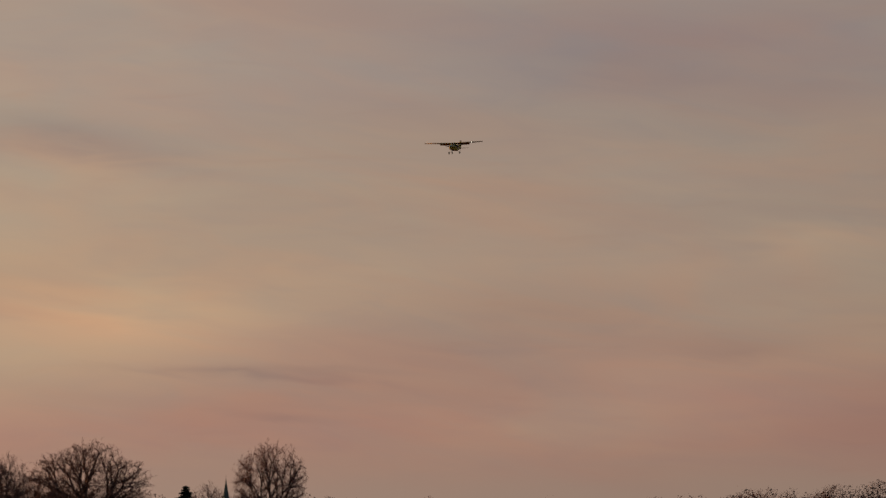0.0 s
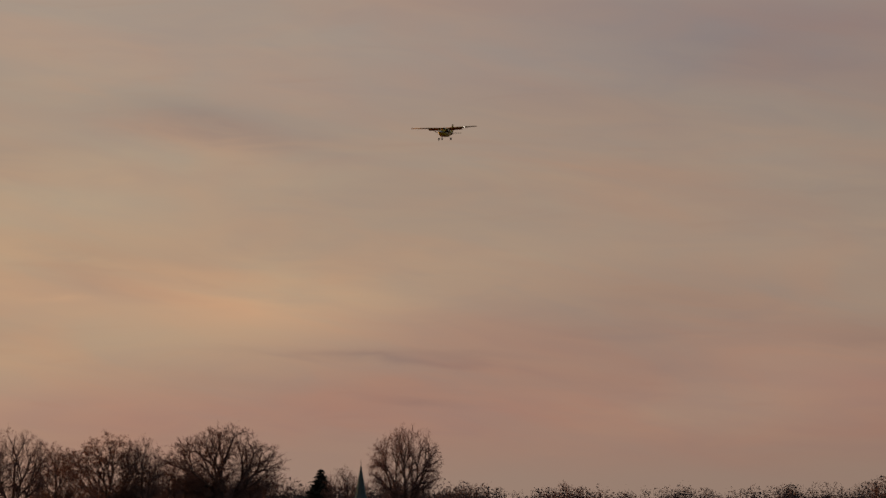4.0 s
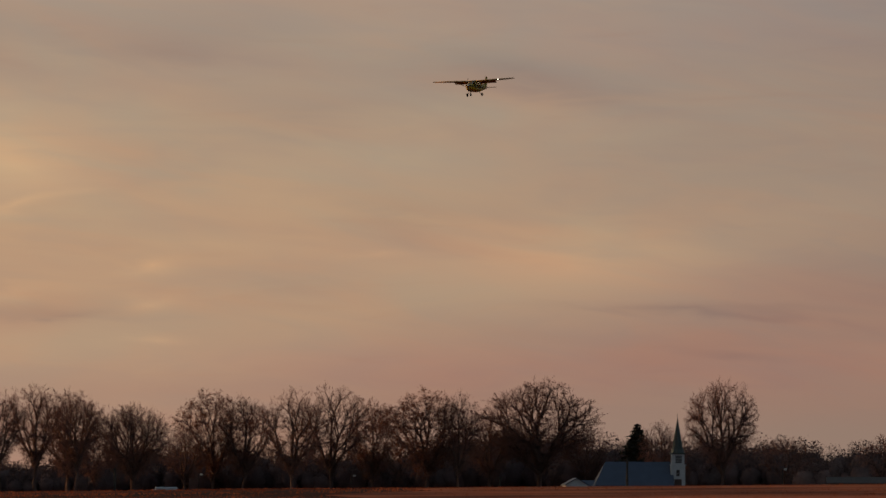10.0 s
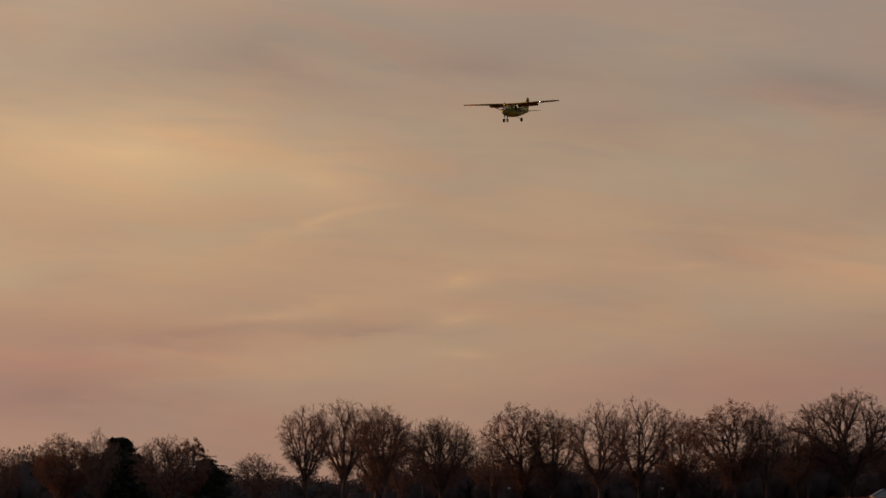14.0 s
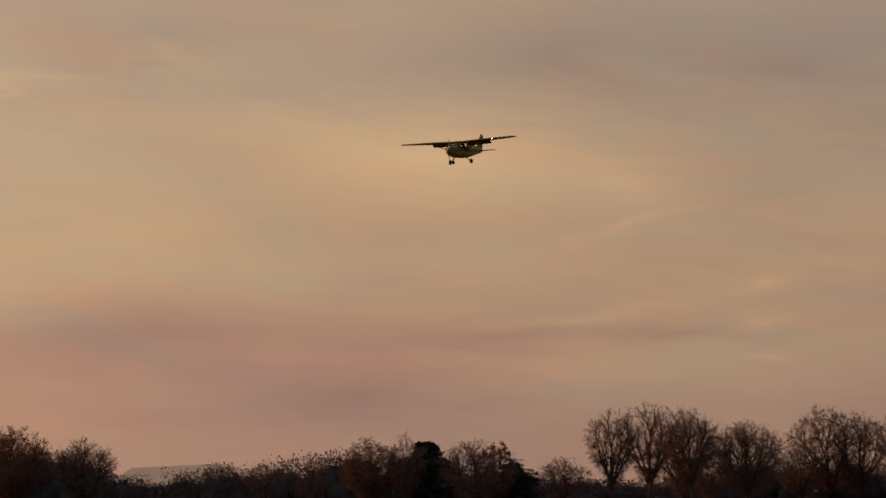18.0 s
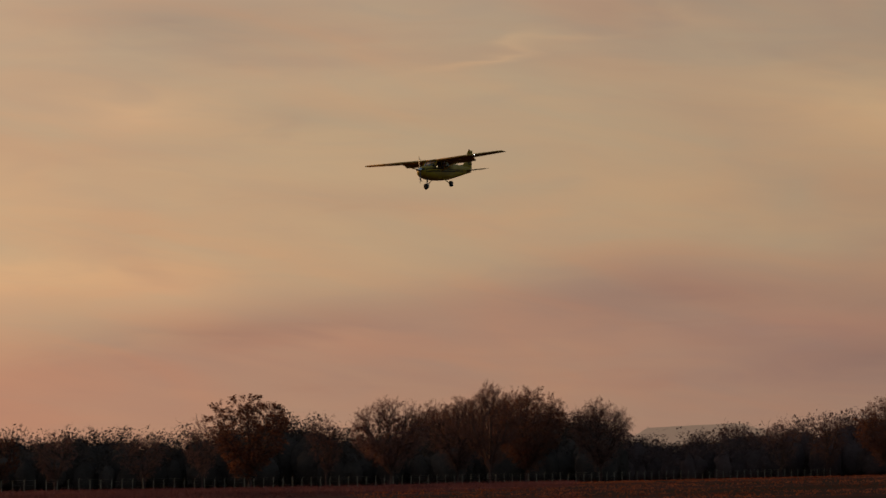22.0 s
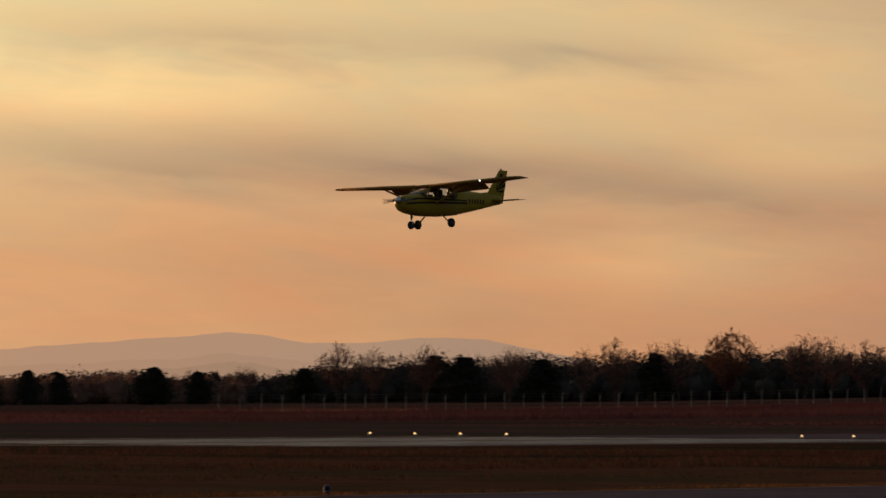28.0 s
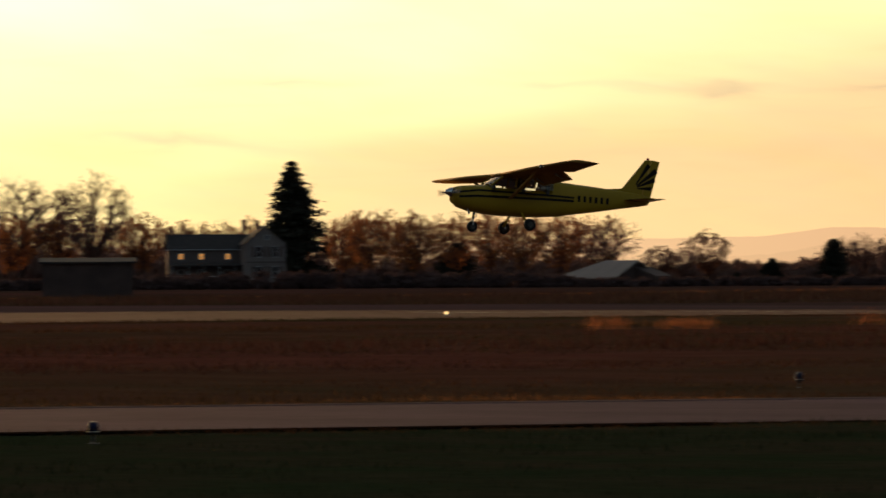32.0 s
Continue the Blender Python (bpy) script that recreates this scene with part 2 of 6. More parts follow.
# ------------------------------------------------------------------ materials
def material(name, color, rough=0.7, metal=0.0, vary=0.25, scale=3.0, bump=0.0, tint=None, spec=0.5, per_object=0.0, per_island=0.0, emit=None, translucent=0.0):
    """A surface with two sizes of variation in its colour, and fine relief."""
    m = bpy.data.materials.new(name)
    m.use_nodes = True
    nt = m.node_tree
    N, L = nt.nodes.new, nt.links.new
    b = nt.nodes["Principled BSDF"]
    b.inputs["Roughness"].default_value, b.inputs["Metallic"].default_value = rough, metal
    b.inputs["Specular IOR Level"].default_value = spec
    co = N("ShaderNodeTexCoord")
    tint = tint or tuple(c * (1 - vary) for c in color)

    def noise_tex(s, d):
        n = N("ShaderNodeTexNoise")
        n.inputs["Scale"].default_value, n.inputs["Detail"].default_value = s, d
        L(co.outputs["Object"], n.inputs["Vector"])
        return n

    n1, n2 = noise_tex(scale, 4.0), noise_tex(scale * 9.0, 3.0)
    mx = N("ShaderNodeMix")
    mx.data_type = "RGBA"
    mx.inputs[6].default_value, mx.inputs[7].default_value = (*color, 1), (*tint, 1)
    r = N("ShaderNodeMapRange")
    r.inputs["From Min"].default_value, r.inputs["From Max"].default_value = 0.35, 0.65
    L(n1.outputs[0], r.inputs["Value"])
    L(r.outputs[0], mx.inputs[0])
    hv = N("ShaderNodeHueSaturation")
    v = N("ShaderNodeMapRange")
    v.inputs["To Min"].default_value, v.inputs["To Max"].default_value = 1 - vary, 1 + vary
    L(n2.outputs[0], v.inputs["Value"])
    value = v.outputs[0]
    for amount, node, socket in ((per_object, "ShaderNodeObjectInfo", "Random"), (per_island, "ShaderNodeNewGeometry", "Random Per Island")):
        if amount:
            o = N(node)
            k = N("ShaderNodeMapRange")
            k.inputs["To Min"].default_value, k.inputs["To Max"].default_value = 1 - amount, 1 + amount
            L(o.outputs[socket], k.inputs["Value"])
            q = N("ShaderNodeMath")
            q.operation = "MULTIPLY"
            L(value, q.inputs[0])
            L(k.outputs[0], q.inputs[1])
            value = q.outputs[0]
    L(value, hv.inputs["Value"])
    L(mx.outputs[2], hv.inputs["Color"])
    L(hv.outputs[0], b.inputs["Base Color"])
    if bump:
        bp = N("ShaderNodeBump")
        bp.inputs["Strength"].default_value, bp.inputs["Distance"].default_value = bump, 0.02
        L(n2.outputs[0], bp.inputs["Height"])
        L(bp.outputs[0], b.inputs["Normal"])
    if emit:
        b.inputs["Emission Color"].default_value, b.inputs["Emission Strength"].default_value = (*emit[0], 1), emit[1]
    if translucent:
        tr = N("ShaderNodeBsdfTranslucent")
        L(hv.outputs[0], tr.inputs[0])
        ms = N("ShaderNodeMixShader")
        ms.inputs[0].default_value = translucent
        out = nt.nodes["Material Output"]
        L(b.outputs[0], ms.inputs[1])
        L(tr.outputs[0], ms.inputs[2])
        L(ms.outputs[0], out.inputs[0])
    return m


def glass(name, color=(0.8, 0.88, 0.9)):
    m = bpy.data.materials.new(name)
    m.use_nodes = True
    b = m.node_tree.nodes["Principled BSDF"]
    b.inputs["Base Color"].default_value = (*color, 1)
    b.inputs["Roughness"].default_value, b.inputs["Transmission Weight"].default_value, b.inputs["IOR"].default_value = 0.03, 1.0, 1.45
    return m


def glow(name, color, strength):
    m = bpy.data.materials.new(name)
    m.use_nodes = True
    nt = m.node_tree
    nt.nodes.clear()
    e, o = nt.nodes.new("ShaderNodeEmission"), nt.nodes.new("ShaderNodeOutputMaterial")
    e.inputs[0].default_value, e.inputs[1].default_value = (*color, 1), strength
    nt.links.new(e.outputs[0], o.inputs[0])
    return m


YELLOW = material("yellow_paint", (0.37, 0.235, 0.018), 0.42, vary=0.08, scale=0.8, spec=0.16)
# wing yellow made browner and duller to carry the underside's shade
WING_YELLOW = material("shaded_yellow_wing", (0.34, 0.185, 0.042), 0.75, vary=0.12, scale=1.2, spec=0.03, tint=(0.26, 0.135, 0.042))
DARK_TRIM = material("dark_brown_paint", (0.017, 0.011, 0.009), 0.55, vary=0.2, spec=0.12)
TYRE = material("tyre_rubber", (0.018, 0.017, 0.016), 0.85, vary=0.2, scale=20)
STEEL = material("worn_steel", (0.45, 0.44, 0.42), 0.35, 0.9, vary=0.15, scale=8)
CHROME = material("polished_spinner", (0.55, 0.55, 0.56), 0.2, 1.0, vary=0.05)
BLADE = material("propeller_metal", (0.07, 0.068, 0.065), 0.5, 0.2, vary=0.1)
HUB = material("dark_wheel_hub", (0.06, 0.055, 0.05), 0.6, 0.3, vary=0.2, scale=12)
DARK_METAL = material("black_metal", (0.03, 0.03, 0.03), 0.5, 0.3, vary=0.2)
CABIN = material("cabin_lining", (0.10, 0.09, 0.08), 0.8)
WINDOW = glass("aircraft_window", (0.34, 0.36, 0.42))
WINDSHIELD = glass("windshield_glass", (0.90, 0.92, 0.95))
LANDING_LIGHT = glow("landing_light", (1.0, 0.92, 0.75), 3.0)
RED_GLASS = material("red_lens", (0.35, 0.01, 0.01), 0.2, vary=0.1)
ASPHALT = material("taxiway_asphalt", (0.110, 0.072, 0.090), 0.95, vary=0.22, scale=0.35, bump=0.3, spec=0.003)
RUNWAY = material("runway_asphalt", (0.110, 0.056, 0.048), 0.85, vary=0.2, scale=0.25, bump=0.2, spec=0.006)
GRAVEL = material("pale_gravel", (0.24, 0.165, 0.14), 0.95, vary=0.3, scale=0.6, spec=0.0)
EDGE_SHADE = material("painted_edge_shade", (0.022, 0.013, 0.010), 0.95, vary=0.3, scale=1.0, spec=0.0)
PAINT_WHITE = material("runway_paint", (0.32, 0.29, 0.28), 0.6, vary=0.2, scale=2)
BARK = material("grey_brown_bark", (0.115, 0.068, 0.058), 0.9, vary=0.35, scale=1.2, per_object=0.2, spec=0.05)
TWIG = material("twigs", (0.19, 0.098, 0.08), 0.9, vary=0.3, scale=0.8, per_object=0.25, spec=0.05, translucent=0.25)
# russet dry leaves, colour brightened to paint the sunset's backlight
BACKLIT_LEAF = material("backlit_russet_leaves", (0.34, 0.135, 0.055), 0.85, vary=0.3, scale=0.7, per_island=0.4, translucent=0.65, spec=0.05)
DRY_LEAF = material("dry_leaves", (0.15, 0.064, 0.042), 0.85, vary=0.3, scale=0.7, per_island=0.4, translucent=0.55, spec=0.05)
NEEDLE = material("evergreen_needles", (0.050, 0.046, 0.034), 0.8, vary=0.35, scale=1.0, per_island=0.3, spec=0.05)
# far haze is put into this brush's base colour
FAR_BRUSH = material("hazy_far_woods", (0.125, 0.078, 0.070), 0.95, vary=0.25, scale=0.2, per_island=0.25, spec=0.0)
DARK_BRUSH = material("dark_thicket", (0.125, 0.078, 0.074), 0.9, vary=0.3, scale=0.3, per_island=0.2, spec=0.05, translucent=0.25)
CEDAR_BRUSH = material("dark_cedar_thicket", (0.085, 0.062, 0.054), 0.9, vary=0.3, scale=0.3, per_island=0.25, spec=0.03, translucent=0.15)
# base colour lifted to paint haze and glare over the meadow and farm brush
BRUSH = material("brushwood", (0.26, 0.142, 0.112), 0.9, vary=0.3, scale=0.3, per_island=0.2, spec=0.05, translucent=0.35)
GRASS_NEAR = material("short_grass", (0.034, 0.045, 0.019), 0.8, vary=0.3, scale=0.6, per_island=0.25, tint=(0.032, 0.036, 0.017), spec=0.03, translucent=0.08)
GRASS_ROUGH = material("rough_grass", (0.062, 0.048, 0.022), 0.8, vary=0.3, scale=0.05, per_island=0.35, tint=(0.105, 0.042, 0.023), spec=0.05, translucent=0.3)
GRASS_DRY = material("dry_bluestem", (0.125, 0.050, 0.030), 0.8, vary=0.3, scale=0.05, per_island=0.35, tint=(0.085, 0.036, 0.026), spec=0.03, translucent=0.25)
GRASS_FAR = material("far_meadow_grass", (0.21, 0.072, 0.064), 0.85, vary=0.25, scale=0.02, per_island=0.15, tint=(0.10, 0.038, 0.040), spec=0.03, translucent=0.18)
VERGE = material("verge_grass", (0.25, 0.112, 0.045), 0.8, vary=0.3, scale=0.3, per_island=0.3, spec=0.02, translucent=0.5)
TURF = material("mown_turf", (0.028, 0.036, 0.016), 0.95, vary=0.35, scale=0.35, bump=0.5, tint=(0.046, 0.036, 0.020), spec=0.0)
FAR_TURF = material("far_mown_turf", (0.056, 0.046, 0.031), 0.95, vary=0.35, scale=0.04, bump=0.5, tint=(0.096, 0.047, 0.040), spec=0.0)
FAR_TURF_DRY = material("far_dry_turf", (0.085, 0.058, 0.048), 0.95, vary=0.35, scale=0.04, bump=0.5, tint=(0.13, 0.066, 0.060), spec=0.0)
GRASS_OLIVE = material("olive_meadow_grass", (0.070, 0.050, 0.028), 0.85, vary=0.3, scale=0.03, per_island=0.2, tint=(0.110, 0.048, 0.036), spec=0.03, translucent=0.15)
INFIELD = material("infield_turf", (0.062, 0.049, 0.023), 0.95, vary=0.4, scale=0.045, bump=0.6, tint=(0.140, 0.048, 0.031), spec=0.0)
# infield turf darkened in colour where less sunset sheen reaches the eye
INFIELD_NORTH = material("infield_dimmed_turf", (0.034, 0.030, 0.016), 0.95, vary=0.4, scale=0.045, bump=0.6, tint=(0.085, 0.034, 0.023), spec=0.0)
HAY = material("hay_stubble", (0.45, 0.118, 0.050), 0.85, vary=0.3, scale=0.03, per_island=0.25, tint=(0.13, 0.036, 0.020), spec=0.02, translucent=0.2)
REED = material("red_reed_grass", (0.175, 0.050, 0.030), 0.8, vary=0.3, scale=0.3, per_island=0.35, spec=0.03, translucent=0.5)
GRASS_STRAW = material("straw_grass", (0.42, 0.155, 0.062), 0.7, vary=0.3, scale=0.3, per_island=0.3, spec=0.03, translucent=0.5)


# ------------------------------------------------------------------ building helpers
def make_mesh(name, verts, faces, mat, smooth=False):
    me = bpy.data.meshes.new(name)
    me.from_pydata([tuple(v) for v in verts], [], [tuple(f) for f in faces])
    if mat:
        me.materials.append(mat)
    if smooth:
        me.polygons.foreach_set("use_smooth", [True] * len(me.polygons))
    me.update()
    return me


def big_mesh(name, verts, faces, mat):
    """A mesh from arrays: verts (n, 3), faces (m, 3 or 4)."""
    verts, faces = np.asarray(verts, np.float32), np.asarray(faces, np.int32)
    k = faces.shape[1]
    me = bpy.data.meshes.new(name)
    me.vertices.add(len(verts))
    me.vertices.foreach_set("co", verts.ravel())
    me.loops.add(faces.size)
    me.loops.foreach_set("vertex_index", faces.ravel())
    me.polygons.add(len(faces))
    me.polygons.foreach_set("loop_start", np.arange(0, faces.size, k, dtype=np.int32))
    me.materials.append(mat)
    me.update(calc_edges=True)
    return me


def part(name, bm, mat, parent, label="", smooth=False):
    """One mesh object under a thing or a part. bm: a bmesh, or a mesh."""
    if isinstance(bm, bmesh.types.BMesh):
        me = bpy.data.meshes.new(name)
        bmesh.ops.recalc_face_normals(bm, faces=bm.faces)
        bm.to_mesh(me)
        bm.free()
        me.materials.append(mat)
        if smooth:
            me.polygons.foreach_set("use_smooth", [True] * len(me.polygons))
    else:
        me = bm
    ob = new(name, me)
    if parent:
        ob.parent = parent
    return tagged(ob, label) if label else ob


def thing(name, label, category, group="", at=(0, 0, 0), turn=0.0, kind=""):
    ob = new(name)
    ob.matrix_basis = pose(*at, 0, 0, turn)
    return tagged(ob, label, category, group, kind)


def box(bm, size, at=(0, 0, 0), m=None, bevel=0.0):
    r = bmesh.ops.create_cube(bm, size=1.0)["verts"]
    bmesh.ops.scale(bm, vec=size, verts=r)
    if bevel:
        edges = list({e for v in r for e in v.link_edges})
        r = list({v for f in bmesh.ops.bevel(bm, geom=edges, offset=bevel, segments=1, affect="EDGES")["faces"] for v in f.verts} | {v for v in r if v.is_valid})
    if m is not None:
        bmesh.ops.transform(bm, matrix=m, verts=r)
    bmesh.ops.translate(bm, vec=at, verts=r)
    return bm


def rod(bm, a, b, r0, r1=None, n=8):
    a, b = Vector(a), Vector(b)
    m = Matrix.Translation((a + b) / 2) @ (b - a).to_track_quat("Z", "Y").to_matrix().to_4x4()
    bmesh.ops.create_cone(bm, cap_ends=True, segments=n, radius1=r0, radius2=r0 if r1 is None else r1, depth=(b - a).length, matrix=m)
    return bm


def slab(profile, y0, y1):
    """A bmesh from an outline in x and z, thick from y0 to y1."""
    bm = bmesh.new()
    a = [bm.verts.new((x, y0, z)) for x, z in profile]
    b = [bm.verts.new((x, y1, z)) for x, z in profile]
    bm.faces.new(a)
    bm.faces.new(b[::-1])
    for k in range(len(a)):
        j = (k + 1) % len(a)
        bm.faces.new((a[k], a[j], b[j], b[k]))
    return bm


def lathe(profile, n=16, axis="Z"):
    """A bmesh turned from (radius, height) pairs."""
    bm = bmesh.new()
    rings = []
    for r, h in profile:
        ring = []
        for k in range(n):
            c, s = math.cos(2 * math.pi * k / n), math.sin(2 * math.pi * k / n)
            ring.append(bm.verts.new((r * c, r * s, h) if axis == "Z" else ((h, r * c, r * s) if axis == "X" else (r * c, h, r * s))))
        rings.append(ring)
    for a, b in zip(rings, rings[1:]):
        for k in range(n):
            j = (k + 1) % n
            bm.faces.new((a[k], a[j], b[j], b[k]))
    bm.faces.new(rings[0][::-1])
    bm.faces.new(rings[-1])
    return bm


# ------------------------------------------------------------------ the plan
RUN_U = (-math.sin(radians(10)), -math.cos(radians(10)))      # the way the aeroplane lands
RUN_N = (-math.cos(radians(10)), math.sin(radians(10)))       # across the runway, away from the eye


def on_strip(s, across):
    """A place s metres along the runway's direction and so far across from the eye."""
    return RUN_U[0] * s + RUN_N[0] * across, RUN_U[1] * s + RUN_N[1] * across


def at_bearing(az, d):
    return -d * math.sin(radians(az)), d * math.cos(radians(az))


FAR_AZ = (-180, -60, -8, 0, 6, 15, 23, 27, 35, 55, 120, 180)
FAR_Z = (0, 3, 6, 5.5, 4.6, 2.4, 1.9, 0.7, -0.1, -0.3, 0, 0)


def ground_z(x, y):
    """Height of the ground: level by the runway, rising gently to the far fields in the north."""
    x, y = np.asarray(x, float), np.asarray(y, float)
    d = np.hypot(x, y)
    az = np.degrees(np.arctan2(-x, y))
    s = np.clip((d - 330) / 570, 0, 1)
    z = np.interp(az, FAR_AZ, FAR_Z) * s * s * (3 - 2 * s)
    # the runway climbs a little towards the south
    across = x * RUN_N[0] + y * RUN_N[1]
    along = x * RUN_U[0] + y * RUN_U[1]
    w = np.clip((across - 80) / 50, 0, 1) * np.clip((350 - across) / 100, 0, 1)
    z = z + w * (0.62 * np.clip((along + 190) / 85, 0, 1) - 0.12)
    # so does the ground by the taxiway
    z = z + 0.10 * np.clip((along + 54) / 18, 0, 1.3) * np.clip((130 - across) / 30, 0, 1) * np.clip((across - 30) / 20, 0, 1)
    return z


def gz(x, y):
    return float(ground_z(x, y))


def build_ground():
    fine = np.arange(-9, 58.01, 0.25)
    coarse = np.concatenate([np.arange(58, 180, 6.0)[1:], np.arange(-180, -9, 6.0)])
    az = np.radians(np.concatenate([fine, coarse]))
    rad = np.concatenate([[0.0, 20, 40], np.geomspace(55, 420, 90), np.geomspace(430, 1600, 60), [1900, 2400, 3000, 3800, 4900]])
    A, R = np.meshgrid(az, rad)
    X, Y = -R * np.sin(A), R * np.cos(A)
    X[0] += 1.0
    Z = ground_z(X, Y)
    n, m = R.shape
    idx = np.arange(n * m).reshape(n, m)
    nxt = np.roll(idx, -1, axis=1)
    faces = np.stack([idx[:-1], nxt[:-1], nxt[1:], idx[1:]], -1).reshape(-1, 4)[:, ::-1]
    me = big_mesh("ground", np.stack([X, Y, Z], -1).reshape(-1, 3), faces, FIELD)
    me.polygons.foreach_set("use_smooth", [True] * len(me.polygons))
    tagged(new("ground", me), "brown autumn grass fields rising gently to far woods", "field", kind="structure")


def strip_mesh(name, s0, s1, a0, a1, lift, mat, step=6.0, cross=4):
    S = np.arange(s0, s1 + 0.1, step)
    C = np.linspace(a0, a1, cross + 1)
    verts, faces = [], []
    for s in S:
        for c in C:
            x, y = on_strip(s, c)
            verts.append((x, y, gz(x, y) + lift))
    w = len(C)
    for i in range(len(S) - 1):
        for j in range(cross):
            k = i * w + j
            faces.append((k, k + 1, k + w + 1, k + w))
    return make_mesh(name, verts, faces, mat)


# dry grass fields: green-brown turf and reddish bluestem
FIELD = material("field_grass", (0.060, 0.038, 0.026), 0.95, vary=0.3, scale=0.02, bump=0.6, tint=(0.098, 0.043, 0.034), spec=0.0)
build_ground()
tagged(new("runway", strip_mesh("runway", -239, 260, 154, 190, 0.05, RUNWAY)), "grey asphalt runway reflecting the evening sky", "runway", kind="structure")
tagged(new("runway_overrun", strip_mesh("runway_overrun", -272, -239.5, 154, 190, 0.04, ASPHALT)), "dark asphalt overrun before the runway threshold", "pavement", kind="structure")
tagged(new("far_turf", strip_mesh("far_turf", -330, -174, 190.3, 284, 0.03, FAR_TURF, cross=24)), "dark mown turf sloping beyond the runway", "lawn", kind="structure")
tagged(new("far_turf_south", strip_mesh("far_turf_south", -174, 258, 190.3, 284, 0.03, FAR_TURF_DRY, cross=24)), "drier mauve-brown turf beyond the runway", "lawn", kind="structure")
tagged(new("mown_turf", strip_mesh("mown_turf", -420, 200, 14, 64.3, 0.03, TURF, cross=24)), "short dark green turf beside the taxiway", "lawn", kind="structure")
tagged(new("infield_turf", strip_mesh("infield_turf", -132, 200, 76.5, 154.3, 0.03, INFIELD, cross=48)), "dark olive and red-brown rough turf between the pavements", "grass", kind="structure")
tagged(new("infield_turf_north", strip_mesh("infield_turf_north", -420, -132, 76.5, 154.3, 0.03, INFIELD_NORTH, cross=48)), "short turf near the threshold, coloured darker away from the sunset", "grass", kind="structure")
tagged(new("taxiway", strip_mesh("taxiway", -420, 200, 64, 76.8, 0.05, ASPHALT)), "grey asphalt taxiway with grass edges", "taxiway", kind="structure")

tagged(new("taxiway_shoulder", strip_mesh("taxiway_shoulder", -420, 200, 76.25, 76.85, 0.058, GRAVEL)), "thin pale gravel line along the taxiway's edge", "shoulder", kind="structure")
# dark strip that paints the shade at the pavement's edge drop
tagged(new("soil_edge", strip_mesh("soil_edge", -42, 150, 63.3, 64.06, 0.056, EDGE_SHADE)), "dark strip painted as shade along the taxiway's near edge", "soil", kind="structure")


def build_runway_paint():
    """Threshold bars, the plain bars of the runway's number, middle stripes and side stripes."""
    def stripe(s0, s1, a0, a1, name, label):
        tagged(new(name, strip_mesh(name, s0, s1, a0, a1, 0.062, PAINT_WHITE, step=(s1 - s0) / max(1, round((s1 - s0) / 6)), cross=1)), label, "runway marking", kind="structure")
    for k in range(8):
        a0 = 158.2 + 3.1 * k + (1.6 if k > 3 else 0)
        stripe(-236, -190, a0, a0 + 1.5, "trim_threshold_bar", "worn white threshold bar painted on the runway")
    for a0 in (165.5, 173.2):
        stripe(-176, -158, a0, a0 + 4.2, "trim_number_bar", "worn white painted block near the threshold")
    for k in range(9):
        stripe(-120 + 36.6 * k, -102 + 36.6 * k, 171.6, 172.2, "trim_middle_stripe", "worn white stripe along the runway's middle")
    for a0 in (155.0, 188.2):
        stripe(-238, -164, a0, a0 + 0.6, "trim_side_stripe", "worn white stripe along the runway's edge")


build_runway_paint()


# ------------------------------------------------------------------ mountains far off
def build_mountains():
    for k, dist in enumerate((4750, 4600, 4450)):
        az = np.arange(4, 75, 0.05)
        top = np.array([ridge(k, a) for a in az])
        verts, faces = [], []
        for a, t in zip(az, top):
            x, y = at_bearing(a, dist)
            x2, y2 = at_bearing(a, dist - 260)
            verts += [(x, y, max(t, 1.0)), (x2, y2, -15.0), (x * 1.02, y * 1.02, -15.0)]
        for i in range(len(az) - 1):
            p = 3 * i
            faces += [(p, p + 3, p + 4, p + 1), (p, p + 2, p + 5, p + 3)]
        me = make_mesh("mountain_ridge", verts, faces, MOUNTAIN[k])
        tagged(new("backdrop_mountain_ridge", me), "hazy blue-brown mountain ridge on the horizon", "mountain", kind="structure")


RIDGE_AZ = (4, 10.5, 11.5, 12.35, 12.7, 16, 23, 26.8, 27.8, 28.2, 28.8, 29.3, 29.8, 30.2, 30.5, 31.0, 31.9, 32.8, 33.3, 33.7, 34.3, 35.1, 36.2, 36.6, 37.5, 37.8, 38.2, 39.4, 40.2, 41.3, 42.2,
            42.7, 43.8, 44.5, 45.0, 45.6, 46.2, 47.1, 50, 55, 62, 75)
RIDGE_EL = (0, 60, 112, 108, 66, 20, 15, 40, 78, 96, 97, 88, 88, 100, 107, 98, 85, 71, 92, 107, 103, 88, 76, 87, 83, 97, 92, 80, 66, 66, 63,
            52, 58, 73, 63, 67, 51, 48, 40, 34, 30, 10)


def ridge(k, a):
    e = float(np.interp(a, RIDGE_AZ, RIDGE_EL))
    bumps = noise.noise((a * 2.7, k * 5.0, 0.3)) * 2.5 + noise.noise((a * 9.0, k * 5.0, 1.3)) * 1.2
    drop = (0, 34, 52)[k]
    if k:
        bumps = bumps * 2.2 + noise.noise((a * 0.6, k * 9.0, 4.0)) * 12
    return 2.0 + (e - drop + bumps) / 11300 * (4750, 4600, 4450)[k]


